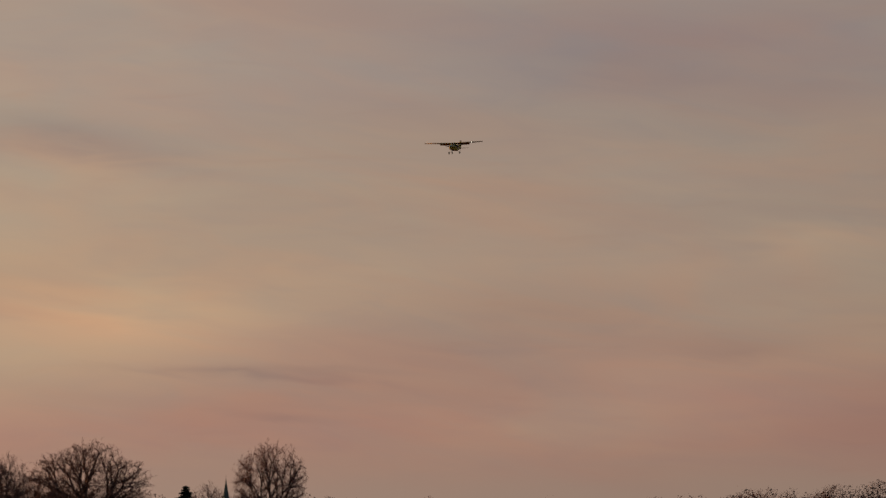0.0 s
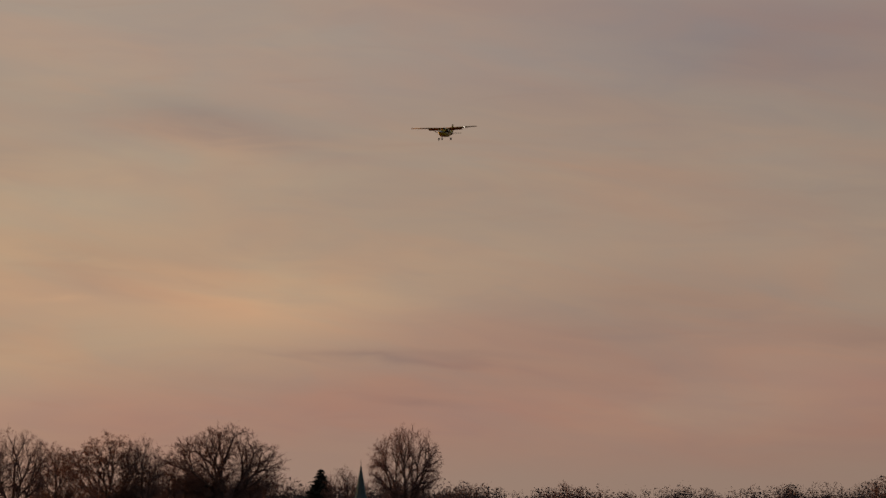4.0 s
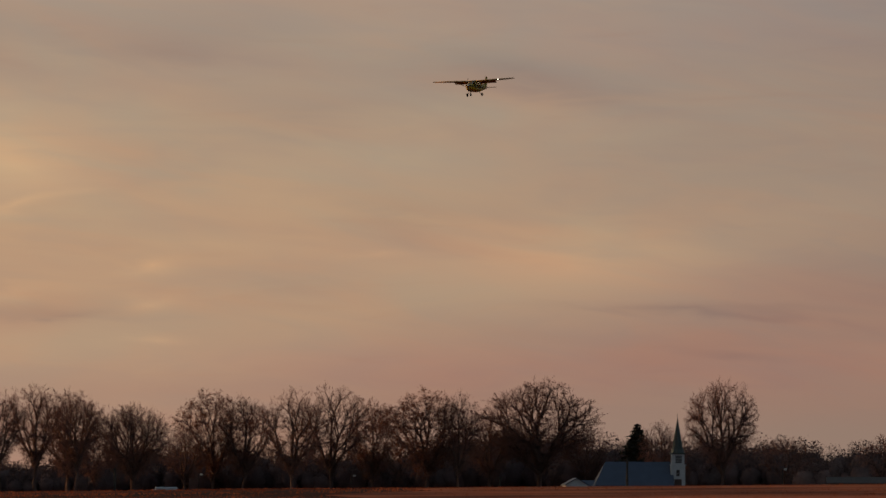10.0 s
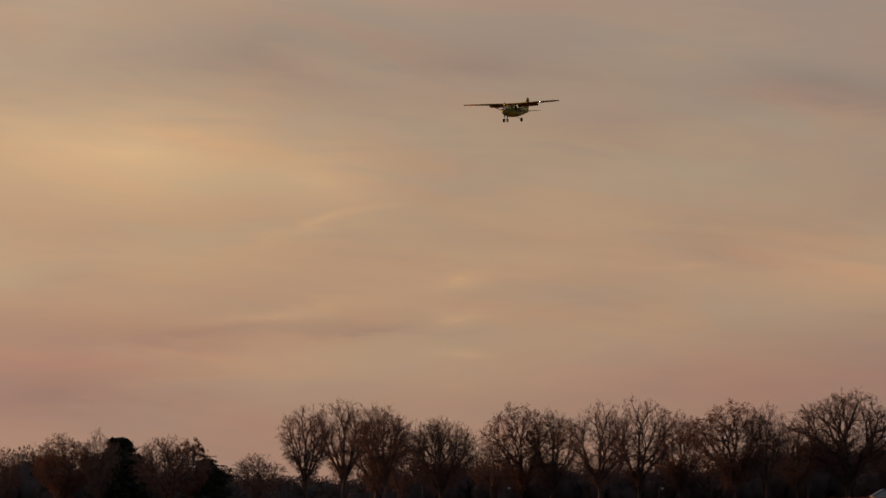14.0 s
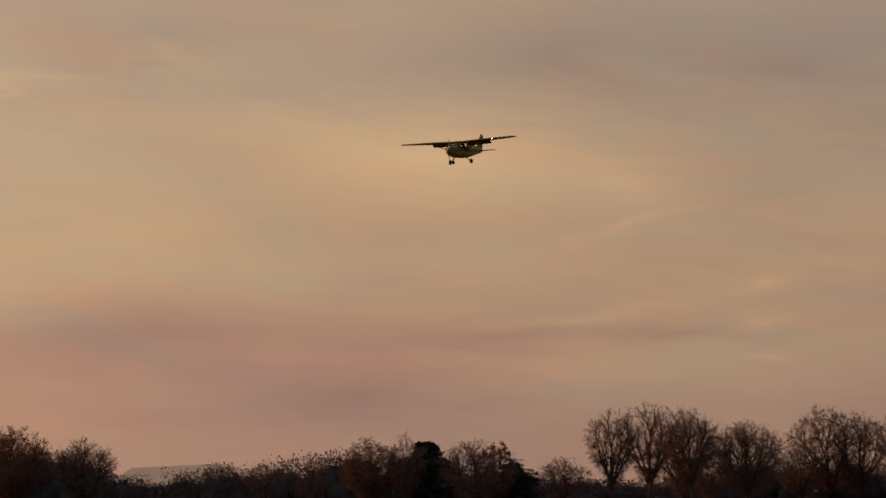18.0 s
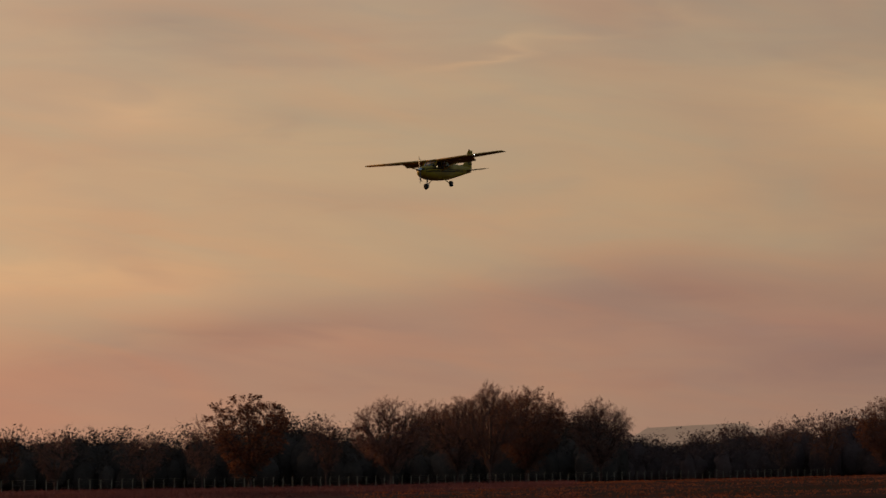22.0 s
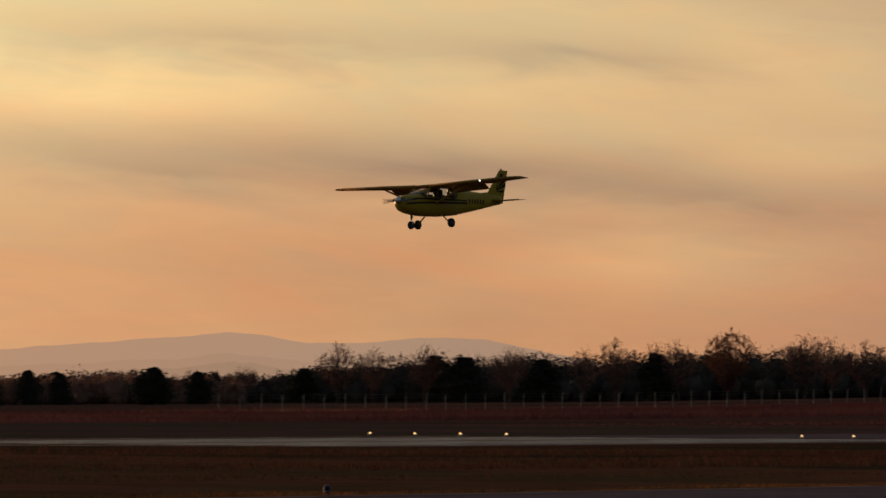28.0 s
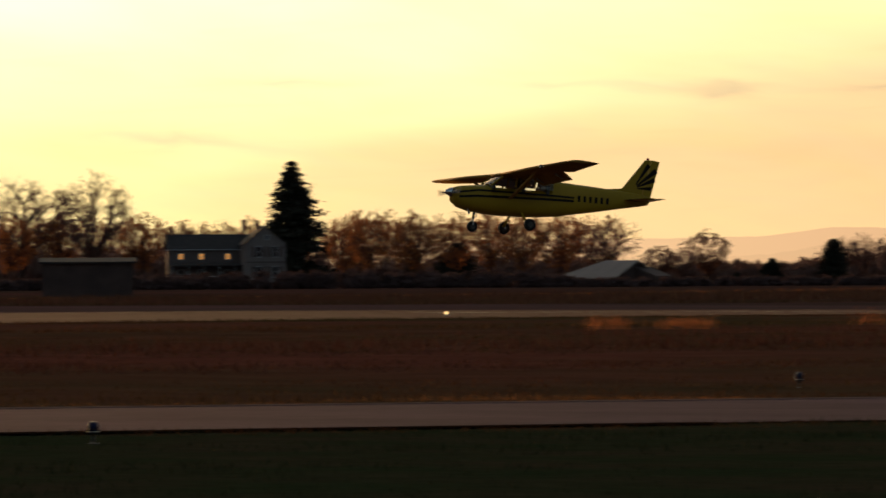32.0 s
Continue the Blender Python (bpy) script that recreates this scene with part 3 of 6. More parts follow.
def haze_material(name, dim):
    """Emission colour that paints far haze and sunset glow on the ridges: brighter towards the sunset."""
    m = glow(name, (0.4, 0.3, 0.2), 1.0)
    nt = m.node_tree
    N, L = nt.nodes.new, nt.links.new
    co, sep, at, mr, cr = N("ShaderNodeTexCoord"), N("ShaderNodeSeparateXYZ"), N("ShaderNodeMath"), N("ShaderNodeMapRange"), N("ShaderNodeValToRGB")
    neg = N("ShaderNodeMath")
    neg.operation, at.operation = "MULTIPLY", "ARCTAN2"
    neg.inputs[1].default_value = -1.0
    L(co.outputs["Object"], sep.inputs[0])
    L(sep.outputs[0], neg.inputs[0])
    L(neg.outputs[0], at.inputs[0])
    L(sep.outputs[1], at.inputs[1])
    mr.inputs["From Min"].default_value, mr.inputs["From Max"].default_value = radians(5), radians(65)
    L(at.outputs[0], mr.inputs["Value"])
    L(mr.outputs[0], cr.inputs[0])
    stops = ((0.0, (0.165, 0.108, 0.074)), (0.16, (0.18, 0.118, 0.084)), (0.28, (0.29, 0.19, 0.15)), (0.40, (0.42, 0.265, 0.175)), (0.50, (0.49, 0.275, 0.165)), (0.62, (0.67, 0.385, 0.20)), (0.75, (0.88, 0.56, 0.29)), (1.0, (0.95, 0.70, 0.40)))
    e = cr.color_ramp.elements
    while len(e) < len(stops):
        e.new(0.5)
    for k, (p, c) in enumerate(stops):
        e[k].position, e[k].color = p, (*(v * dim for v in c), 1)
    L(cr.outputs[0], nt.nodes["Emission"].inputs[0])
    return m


# haze depth painted by layer: nearer ridges emit less
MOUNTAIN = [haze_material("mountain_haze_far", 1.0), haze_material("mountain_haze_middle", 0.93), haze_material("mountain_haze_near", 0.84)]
build_mountains()


# ------------------------------------------------------------------ the aeroplane
HULL = ((2.29, -0.80, -1.12, 0.16), (2.22, -0.75, -1.28, 0.34), (2.0, -0.69, -1.44, 0.44), (1.6, -0.64, -1.54, 0.51), (1.05, -0.59, -1.60, 0.55),
        (0.95, -0.66, -1.61, 0.55), (0.45, -0.66, -1.62, 0.56), (-0.4, -0.66, -1.61, 0.56), (-1.32, -0.66, -1.55, 0.52), (-1.42, -0.27, -1.54, 0.50),
        (-2.2, -0.31, -1.42, 0.38), (-3.2, -0.36, -1.25, 0.26), (-4.2, -0.42, -1.06, 0.16), (-5.0, -0.48, -0.92, 0.09), (-5.32, -0.54, -0.85, 0.05))


def hull_at(x):
    xs = [h[0] for h in HULL][::-1]
    return [float(np.interp(x, xs, [h[k] for h in HULL][::-1])) for k in (1, 2, 3)]


def hull_y(x, z, p=2.7):
    t, b, w = hull_at(x)
    if -1.42 < x < 1.05:
        t = -0.45
    q = min(1.0, abs((z - (t + b) / 2) / ((t - b) / 2)))
    return w * (1 - q ** p) ** (1 / p)


def fuselage_mesh():
    bm, rings, n, p = bmesh.new(), [], 28, 2.7
    for x, t, b, w in HULL:
        ring = []
        for k in range(n):
            a = 2 * math.pi * k / n
            c, s = math.cos(a), math.sin(a)
            y = w * math.copysign(abs(c) ** (2 / p), c)
            z = (t + b) / 2 + (t - b) / 2 * math.copysign(abs(s) ** (2 / p), s)
            ring.append(bm.verts.new((x, y, z)))
        rings.append(ring)
    for a, b in zip(rings, rings[1:]):
        for k in range(n):
            j = (k + 1) % n
            bm.faces.new((a[k], a[j], b[j], b[k]))
    bm.faces.new(rings[0])
    bm.faces.new(rings[-1][::-1])
    return bm


def level(y):
    return 0.0


def foil(stations, lo=0.0, hi=1.0, n=9, tilt=level):
    """A wing piece between stations (y, x of leading edge, chord, z, thickness), from lo to hi of the chord."""
    bm, rings = bmesh.new(), []
    for y, xl, c, z, th in stations:
        ring = []
        fr = [lo + (hi - lo) * (0.5 - 0.5 * math.cos(math.pi * k / n)) for k in range(n + 1)]
        up = lambda f: th * c * 2.6 * (0.2969 * math.sqrt(f) - 0.126 * f - 0.3516 * f * f + 0.2843 * f ** 3 - 0.1015 * f ** 4) * 2.2
        for f in fr:
            ring.append(bm.verts.new((xl - f * c, y, z + up(f) * 1.15 - f * c * tilt(y))))
        for f in fr[::-1][(0 if hi < 1 else 1):(None if lo > 0 else -1)]:
            ring.append(bm.verts.new((xl - f * c, y, z - up(f) * 0.55 - f * c * tilt(y))))
        rings.append(ring)
    k = len(rings[0])
    for a, b in zip(rings, rings[1:]):
        for i in range(k):
            j = (i + 1) % k
            bm.faces.new((a[i], a[j], b[j], b[i]))
    bm.faces.new(rings[0])
    bm.faces.new(rings[-1][::-1])
    return bm


def rigging(y):
    """The wing's angle to the hull as a slope: less towards the tips."""
    return 0.046 - 0.056 * abs(y) / 5.45


def wing_station(y):
    """x of the leading edge, chord and height of the wing at y metres from the middle."""
    f = max(0.0, (abs(y) - 2.6) / 2.85)
    return 0.66 - 0.17 * f, 1.63 - 0.50 * f, -0.245 + 0.027 * abs(y), 0.112


def build_airplane():
    plane = thing("airplane", "small yellow high-wing propeller aeroplane with dark stripes, flaps down, landing", "airplane")
    body = part("fuselage", fuselage_mesh(), YELLOW, plane, "yellow metal fuselage", smooth=False)
    for p in body.data.polygons:
        p.use_smooth = True
    # dark stripes along the sides and the registration as plain bars
    for side in (1, -1):
        for z0, z1, hw in ((-0.83, -0.83, 0.035), (-1.05, -0.945, 0.042)):
            vs, fs = [], []
            xs = np.linspace(2.17, -2.25, 34)
            for k, x in enumerate(xs):
                z = z0 + (z1 - z0) * k / 33 - 0.10 * max(0, 1 - k / 5) * (1 if z0 > -0.9 else 0.4)
                for dz in (-hw, hw):
                    vs.append((x, side * (hull_y(x, z + dz) + 0.009), z + dz))
            for k in range(33):
                fs.append((2 * k, 2 * k + 1, 2 * k + 3, 2 * k + 2))
            part("stripe", make_mesh("stripe", vs, fs, DARK_TRIM), None, body)
        for k in range(6):
            x0 = -2.40 - 0.235 * k
            vs = [(x, side * (hull_y(x, z) + 0.009), z) for x, z in ((x0, -0.74), (x0 - 0.11, -0.74), (x0 - 0.11, -0.95), (x0, -0.95))]
            part("registration_bar", make_mesh("registration_bar", vs, [(0, 1, 2, 3)], DARK_TRIM), None, body)
    # cabin: roof, posts, glass and seats
    bm = bmesh.new()
    box(bm, (1.95, 1.06, 0.10), (-0.45, 0, -0.27), bevel=0.04)
    part("cabin_roof", bm, YELLOW, plane)
    for y in (-0.5, 0.5):
        for a, b in (((1.02, y, -0.63), (0.56, y * 0.98, -0.27)), ((0.10, y * 1.06, -0.64), (0.02, y, -0.25)), ((-0.62, y * 1.03, -0.64), (-0.72, y, -0.25)), ((-1.36, y * 0.95, -0.66), (-1.40, y * 0.92, -0.25))):
            bm = bmesh.new()
            rod(bm, a, b, 0.035, n=6)
            part("door_post", bm, YELLOW, plane)
    for side in (1, -1):
        for xa, xb in ((0.92, 0.12), (0.06, -0.64), (-0.72, -1.34)):
            top = xa - 0.42 if xa > 0.5 else xa - 0.05
            vs = [(xa, side * 0.535, -0.64), (xb, side * 0.535, -0.64), (xb - 0.05, side * 0.50, -0.27), (top, side * 0.50, -0.27)]
            ob = part("side_window", make_mesh("side_window", vs, [(0, 1, 2, 3)], WINDOW), None, plane)
            ob.visible_shadow = False
    vs, fs = [], []
    for k in range(9):
        y = -0.5 + k / 8
        bow = 0.12 * (1 - (2 * y) ** 2)
        vs += [(0.98 + bow, y, -0.61 + 0.05 * (1 - (2 * y) ** 2)), (0.58 + bow * 0.4, y * 0.98, -0.275)]
    for k in range(8):
        fs.append((2 * k, 2 * k + 2, 2 * k + 3, 2 * k + 1))
    ob = part("windshield", make_mesh("windshield", vs, fs, WINDSHIELD, True), None, plane, "clear curved windshield")
    ob.visible_shadow = False
    for y in (-0.26, 0.26):
        bm = bmesh.new()
        box(bm, (0.12, 0.44, 0.62), (-0.25, y, -0.68), bevel=0.03)
        part("seat_back", bm, CABIN, plane)
    bm = bmesh.new()
    box(bm, (0.12, 0.90, 0.50), (-1.20, 0, -0.74), bevel=0.03)
    part("rear_bench", bm, CABIN, plane)
    bm = bmesh.new()
    box(bm, (0.10, 0.96, 0.20), (0.88, 0, -0.66), bevel=0.02)
    part("instrument_panel", bm, CABIN, plane)
    # the wing carries on over the cabin
    part("wing_centre", foil([(y, *wing_station(0.42)) for y in (-0.42, 0.42)], 0.0, 0.98, tilt=lambda y: rigging(0.42)), WING_YELLOW, plane, "wing section over the cabin", smooth=True)
    # wings
    for side, nm in ((1, "wing"), (-1, "wing")):
        st = [(side * y, *wing_station(y)) for y in (0.42, 2.6, 5.2)]
        wing = part(nm, foil(st, 0.0, 0.73, tilt=rigging), WING_YELLOW, plane, "yellow wing with flap lowered", smooth=True)
        st = [(side * y, *wing_station(y)) for y in (5.2, 5.38, 5.45)]
        st[1] = (*st[1][:4], 0.10)
        st[2] = (st[2][0], st[2][1] - 0.06, st[2][2] * 0.86, st[2][3], 0.045)
        part("wing_tip", foil(st, tilt=rigging), WING_YELLOW, wing)
        st = [(side * y, *wing_station(y)) for y in (2.86, 5.19)]
        part("aileron", foil(st, 0.742, 1.0, 4, rigging), WING_YELLOW, wing)
        # flap: tucked in under the wing at 0.71 of the chord and turned down by 30 degrees
        xl, c, z, _ = wing_station(1.6)
        sag = lambda y: wing_station(y)[2] - z - 0.72 * c * (rigging(y) - rigging(1.6))
        bm = foil([(side * y, 0.0, 0.50, sag(y), 0.13) for y in (0.60, 2.80)])
        hinge = Matrix.Translation((xl - 0.71 * c, 0, z - 0.005 - 0.71 * c * rigging(1.6))) @ Matrix.Rotation(radians(-30), 4, "Y")
        bm.transform(hinge)
        part("flap", bm, WING_YELLOW, wing, "lowered flap")
        for y in (0.95, 2.4):
            xl, c, z, _ = wing_station(y)
            bm = bmesh.new()
            box(bm, (0.34, 0.02, 0.10), (xl - 0.80 * c, side * y, z - 0.10 - 0.8 * c * rigging(y)), Matrix.Rotation(radians(-20), 4, "Y"))
            part("flap_track", bm, STEEL, wing)
        bm = bmesh.new()
        a, b = Vector((0.30, side * 0.55, -1.30)), Vector((0.28, side * 2.62, -0.25))
        rod(bm, a, b, 0.05, 0.05, 10)
        m = Matrix.Translation((0.29, 0, 0)) @ Matrix.Diagonal((1.5, 1, 0.8, 1)) @ Matrix.Translation((-0.29, 0, 0))
        bm.transform(m)
        part("wing_strut", bm, WING_YELLOW, plane)
    xl, c, z, _ = wing_station(3.5)
    part("landing_light", lathe(((0.018, 0.025), (0.042, 0.018), (0.055, 0.0), (0.05, -0.03)), 14, "X"), LANDING_LIGHT, plane, "bright landing light in the wing's leading edge").location = (xl - 0.005, 3.5, z + 0.0)
    # added hood that blocks the lamp's glow at steep side angles
    part("lamp_rim", lathe(((0.062, -0.02), (0.064, 0.075), (0.060, 0.075), (0.058, -0.02)), 14, "X"), DARK_METAL, plane, "black hood added to hide the landing light's glow from the side").location = (xl - 0.005, 3.5, z + 0.0)
    # tail
    fin = part("fin", slab(((-3.45, -0.42), (-4.30, -0.33), (-5.17, 0.72), (-5.39, 0.735), (-5.06, -0.55), (-4.2, -0.5)), -0.035, 0.035), YELLOW, plane)
    part("rudder", slab(((-5.415, 0.735), (-5.73, 0.70), (-5.36, -0.78), (-5.10, -0.74), (-5.085, -0.55)), -0.028, 0.028), YELLOW, plane)
    for side in (1, -1):
        for x1, z1, w in ((-5.30, 0.56, 0.085), (-5.60, 0.38, 0.10), (-5.54, 0.05, 0.085), (-5.44, -0.27, 0.07)):
            x0, z0 = -4.72, -0.30
            dx, dz = x1 - x0, z1 - z0
            ln = math.hypot(dx, dz)
            ux, uz = dx / ln, dz / ln
            a, b = (x0 + ux * 0.16, z0 + uz * 0.16), (x1, z1)
            vs = [(a[0] - uz * 0.02, side * 0.041, a[1] + ux * 0.02), (b[0] - uz * w, side * 0.041, b[1] + ux * w), (b[0] + uz * w, side * 0.041, b[1] - ux * w), (a[0] + uz * 0.02, side * 0.041, a[1] - ux * 0.02)]
            part("tail_stripe", make_mesh("tail_stripe", vs, [(0, 1, 2, 3)], DARK_TRIM), None, fin)
    for side in (1, -1):
        part("stabilizer", foil([(side * 0.05, -4.30, 0.62, -0.74, 0.07), (side * 1.46, -4.50, 0.42, -0.74, 0.06)]), YELLOW, plane, smooth=True)
        part("elevator", foil([(side * 0.10, -4.935, 0.42, -0.74, 0.05), (side * 1.53, -4.945, 0.30, -0.74, 0.05)]), YELLOW, plane)
    bm = bmesh.new()
    bmesh.ops.create_uvsphere(bm, u_segments=10, v_segments=6, radius=0.05, matrix=Matrix.Translation((-5.27, 0, 0.765)))
    part("beacon", bm, RED_GLASS, plane, "small red beacon on the fin")
    # engine end
    part("spinner", lathe(((0.02, 2.54), (0.06, 2.53), (0.11, 2.45), (0.15, 2.36), (0.17, 2.28)), 18, "X"), CHROME, plane, "polished metal spinner", smooth=True).location = (0, 0, -0.93)
    prop = part("propeller", lathe(((0.05, 0.05), (0.07, 0.03), (0.07, -0.05), (0.05, -0.06)), 12, "X"), DARK_METAL, plane, "two-bladed propeller, turning")
    prop.location = (2.36, 0, -0.93)
    for s in (1, -1):
        bm = bmesh.new()
        rows = []
        for r, w, tw in ((0.10, 0.04, 50), (0.30, 0.058, 38), (0.60, 0.056, 24), (0.85, 0.044, 17), (0.94, 0.018, 15)):
            c, sn = math.cos(radians(tw)), math.sin(radians(tw))
            rows.append([bm.verts.new((sn * k * w + e * c * 0.012, k * w * c * s - e * sn * 0.012 * s, s * r)) for k, e in ((-1, 0), (0, 1), (1, 0), (0, -1))])
        for a, b in zip(rows, rows[1:]):
            for k in range(4):
                bm.faces.new((a[k], a[(k + 1) % 4], b[(k + 1) % 4], b[k]))
        bm.faces.new(rows[0])
        bm.faces.new(rows[-1])
        part("propeller_blade", bm, BLADE, prop)
    for y in (-0.24, 0.24):
        bm = bmesh.new()
        box(bm, (0.03, 0.22, 0.14), (2.275, y, -0.90), bevel=0.02)
        part("cooling_inlet", bm, DARK_METAL, plane)
    bm = bmesh.new()
    rod(bm, (1.75, 0.2, -1.47), (1.68, 0.2, -1.66), 0.035)
    part("exhaust_pipe", bm, STEEL, plane)
    # undercarriage
    def wheel(name, x, y, z, r, w):
        hub = part(name, lathe(((r * 0.5, -w * 0.55), (r * 0.52, 0), (r * 0.5, w * 0.55)), 14, "Y"), HUB, plane)
        hub.location = (x, y, z)
        prof = [(r * 0.55, -w * 0.5), (r * 0.80, -w * 0.62), (r * 0.95, -w * 0.45), (r, -w * 0.15), (r, w * 0.15), (r * 0.95, w * 0.45), (r * 0.80, w * 0.62), (r * 0.55, w * 0.5)]
        part("tyre", lathe(prof, 20, "Y"), TYRE, hub, "black rubber tyre", smooth=True)
    for s in (1, -1):
        wheel("main_wheel", -0.26, s * 1.01, -1.94, 0.215, 0.15)
        bm = bmesh.new()
        a, b = Vector((-0.18, s * 0.38, -1.46)), Vector((-0.24, s * 0.93, -1.90))
        box(bm, (0.10, (b - a).length, 0.03), (0, 0, 0), bevel=0.008)
        ang = math.atan2(b.z - a.z, (b.y - a.y))
        bm.transform(Matrix.Translation((a + b) / 2) @ Matrix.Rotation(ang, 4, "X"))
        part("gear_leg", bm, YELLOW, plane)
        bm = bmesh.new()
        rod(bm, (-0.26, s * 0.89, -1.94), (-0.26, s * 1.01, -1.94), 0.03)
        part("axle", bm, STEEL, plane)
    wheel("nose_wheel", 1.46, 0, -2.06, 0.19, 0.13)
    bm = bmesh.new()
    rod(bm, (1.38, 0, -1.40), (1.43, 0, -1.76), 0.045)
    rod(bm, (1.43, 0, -1.70), (1.44, 0, -1.82), 0.03)
    part("nose_strut", bm, DARK_METAL, plane)
    for y in (-0.09, 0.09):
        bm = bmesh.new()
        rod(bm, (1.44, y * 0.6, -1.79), (1.46, y, -2.0), 0.018)
        part("fork", bm, STEEL, plane)
    bm = bmesh.new()
    rod(bm, (1.36, 0, -1.60), (1.30, 0, -1.69), 0.015)
    rod(bm, (1.30, 0, -1.69), (1.41, 0, -1.79), 0.015)
    part("torque_link", bm, STEEL, plane)
    bm = bmesh.new()
    box(bm, (0.25, 0.10, 0.07), (-1.75, 0, -1.47), bevel=0.02)
    part("belly_step", bm, YELLOW, plane)
    bm = bmesh.new()
    rod(bm, (0.75, 0.30, -0.52), (0.70, 0.32, -0.36), 0.008, n=5)
    part("antenna", bm, DARK_METAL, plane)
    return plane, prop


airplane, propeller = build_airplane()
# seconds, place in metres, and turn in degrees
FLIGHT = (
    (0, 1.55, 1169.04, 80.61, 1.51, -0.40, -103.80),
    (1, -4.01, 1134.46, 77.71, 2.10, -0.32, -103.83),
    (2, -9.98, 1099.85, 75.44, 3.09, 0.69, -103.94),
    (5, -28.18, 996.12, 69.33, 0.99, 0.41, -104.13),
    (6, -33.84, 961.66, 67.69, 1.05, 0.50, -104.35),
    (7, -39.40, 927.32, 65.77, 0.60, 0.83, -104.22),
    (8, -44.66, 893.12, 63.33, 1.76, 1.13, -104.15),
    (9, -49.70, 859.09, 60.49, 1.78, 0.62, -104.32),
    (10, -54.73, 825.20, 57.53, 1.89, -0.02, -104.23),
    (11, -59.69, 791.45, 55.13, 2.96, -0.07, -104.22),
    (12, -64.87, 757.85, 52.93, 2.67, 0.49, -104.11),
    (13, -69.93, 724.51, 50.41, 1.65, 0.48, -103.91),
    (16, -84.58, 626.03, 41.88, 1.11, 0.82, -103.26),
    (17, -88.84, 593.89, 39.10, 0.80, 0.32, -103.28),
    (18, -93.09, 562.07, 36.49, 2.54, 0.17, -103.36),
    (19, -97.33, 530.58, 33.98, 1.32, 0.37, -103.72),
    (20, -101.78, 499.41, 31.31, 2.86, 1.07, -103.75),
    (21, -106.27, 468.62, 28.29, 3.36, 0.37, -103.84),
    (22, -111.14, 438.08, 25.53, 3.94, 0.32, -104.02),
    (23, -116.35, 407.82, 22.77, 3.05, 0.77, -104.94),
    (23.5, -119.12, 392.76, 21.41, 2.08, -0.22, -105.63),
    (24, -121.89, 377.77, 20.20, 0.38, -1.25, -105.92),
    (24.5, -124.66, 362.84, 19.12, -1.56, -1.42, -104.77),
    (26.5, -135.34, 303.90, 15.25, 1.65, -0.67, -100.03),
    (27, -137.83, 289.42, 14.20, 1.96, 0.65, -98.99),
    (27.5, -140.26, 275.02, 13.06, 2.82, -0.07, -99.90),
    (28, -142.72, 260.67, 11.81, 2.05, -0.38, -100.81),
    (28.5, -145.25, 246.32, 10.66, 1.67, -1.10, -101.65),
    (29, -147.90, 231.93, 9.59, 2.68, -1.08, -102.31),
    (29.5, -150.62, 217.54, 8.63, 3.82, -1.54, -101.85),
    (30, -153.60, 203.08, 7.79, 4.38, -2.21, -101.20),
    (30.4, -155.98, 191.62, 7.19, 4.45, -1.98, -101.30),
    (30.7, -157.75, 183.09, 6.71, 4.16, -2.51, -101.88),
    (31, -159.50, 174.61, 6.32, 3.31, -2.71, -102.29),
    (31.4, -161.88, 163.32, 5.86, 3.06, -3.47, -103.34),
    (31.8, -164.22, 152.08, 5.49, 3.10, -4.01, -104.76),
    (32, -165.39, 146.47, 5.33, 2.81, -4.15, -105.26),
)


# ------------------------------------------------------------------ trees
def tubes(p0, p1, r0, r1, k=3):
    """Tapered tubes between rows of points, as arrays of verts and faces."""
    p0, p1, r0, r1 = (np.asarray(v, float) for v in (p0, p1, r0, r1))
    d = p1 - p0
    d /= np.maximum(np.linalg.norm(d, axis=1, keepdims=True), 1e-6)
    ref = np.where(np.abs(d[:, 2:3]) > 0.9, [[1.0, 0, 0]], [[0, 0, 1.0]])
    u = np.cross(d, ref)
    u /= np.linalg.norm(u, axis=1, keepdims=True)
    v = np.cross(d, u)
    a = 2 * np.pi * np.arange(k) / k
    ring = np.cos(a)[None, :, None] * u[:, None, :] + np.sin(a)[None, :, None] * v[:, None, :]
    verts = np.concatenate([p0[:, None] + ring * r0[:, None, None], p1[:, None] + ring * r1[:, None, None]], 1).reshape(-1, 3)
    base = (np.arange(len(p0)) * 2 * k)[:, None]
    i = np.arange(k)
    j = (i + 1) % k
    faces = np.stack([base + i, base + j, base + k + j, base + k + i], -1).reshape(-1, 4)
    return verts, faces


def blades(p0, p1, w, rng):
    """Thin three-cornered twigs from p0 to p1, w wide at the root."""
    p0, p1 = np.asarray(p0, float), np.asarray(p1, float)
    d = p1 - p0
    side = np.cross(d, rng.normal(0, 1, d.shape))
    side /= np.maximum(np.linalg.norm(side, axis=1, keepdims=True), 1e-6)
    side *= np.asarray(w, float).reshape(-1, 1) / 2
    verts = np.stack([p0 - side, p0 + side, p1], 1).reshape(-1, 3)
    return verts, np.arange(len(verts)).reshape(-1, 3)


def curve(p, c, q, n):
    t = np.linspace(0, 1, n + 1)[:, None]
    return (1 - t) ** 2 * p + 2 * t * (1 - t) * c + t * t * q


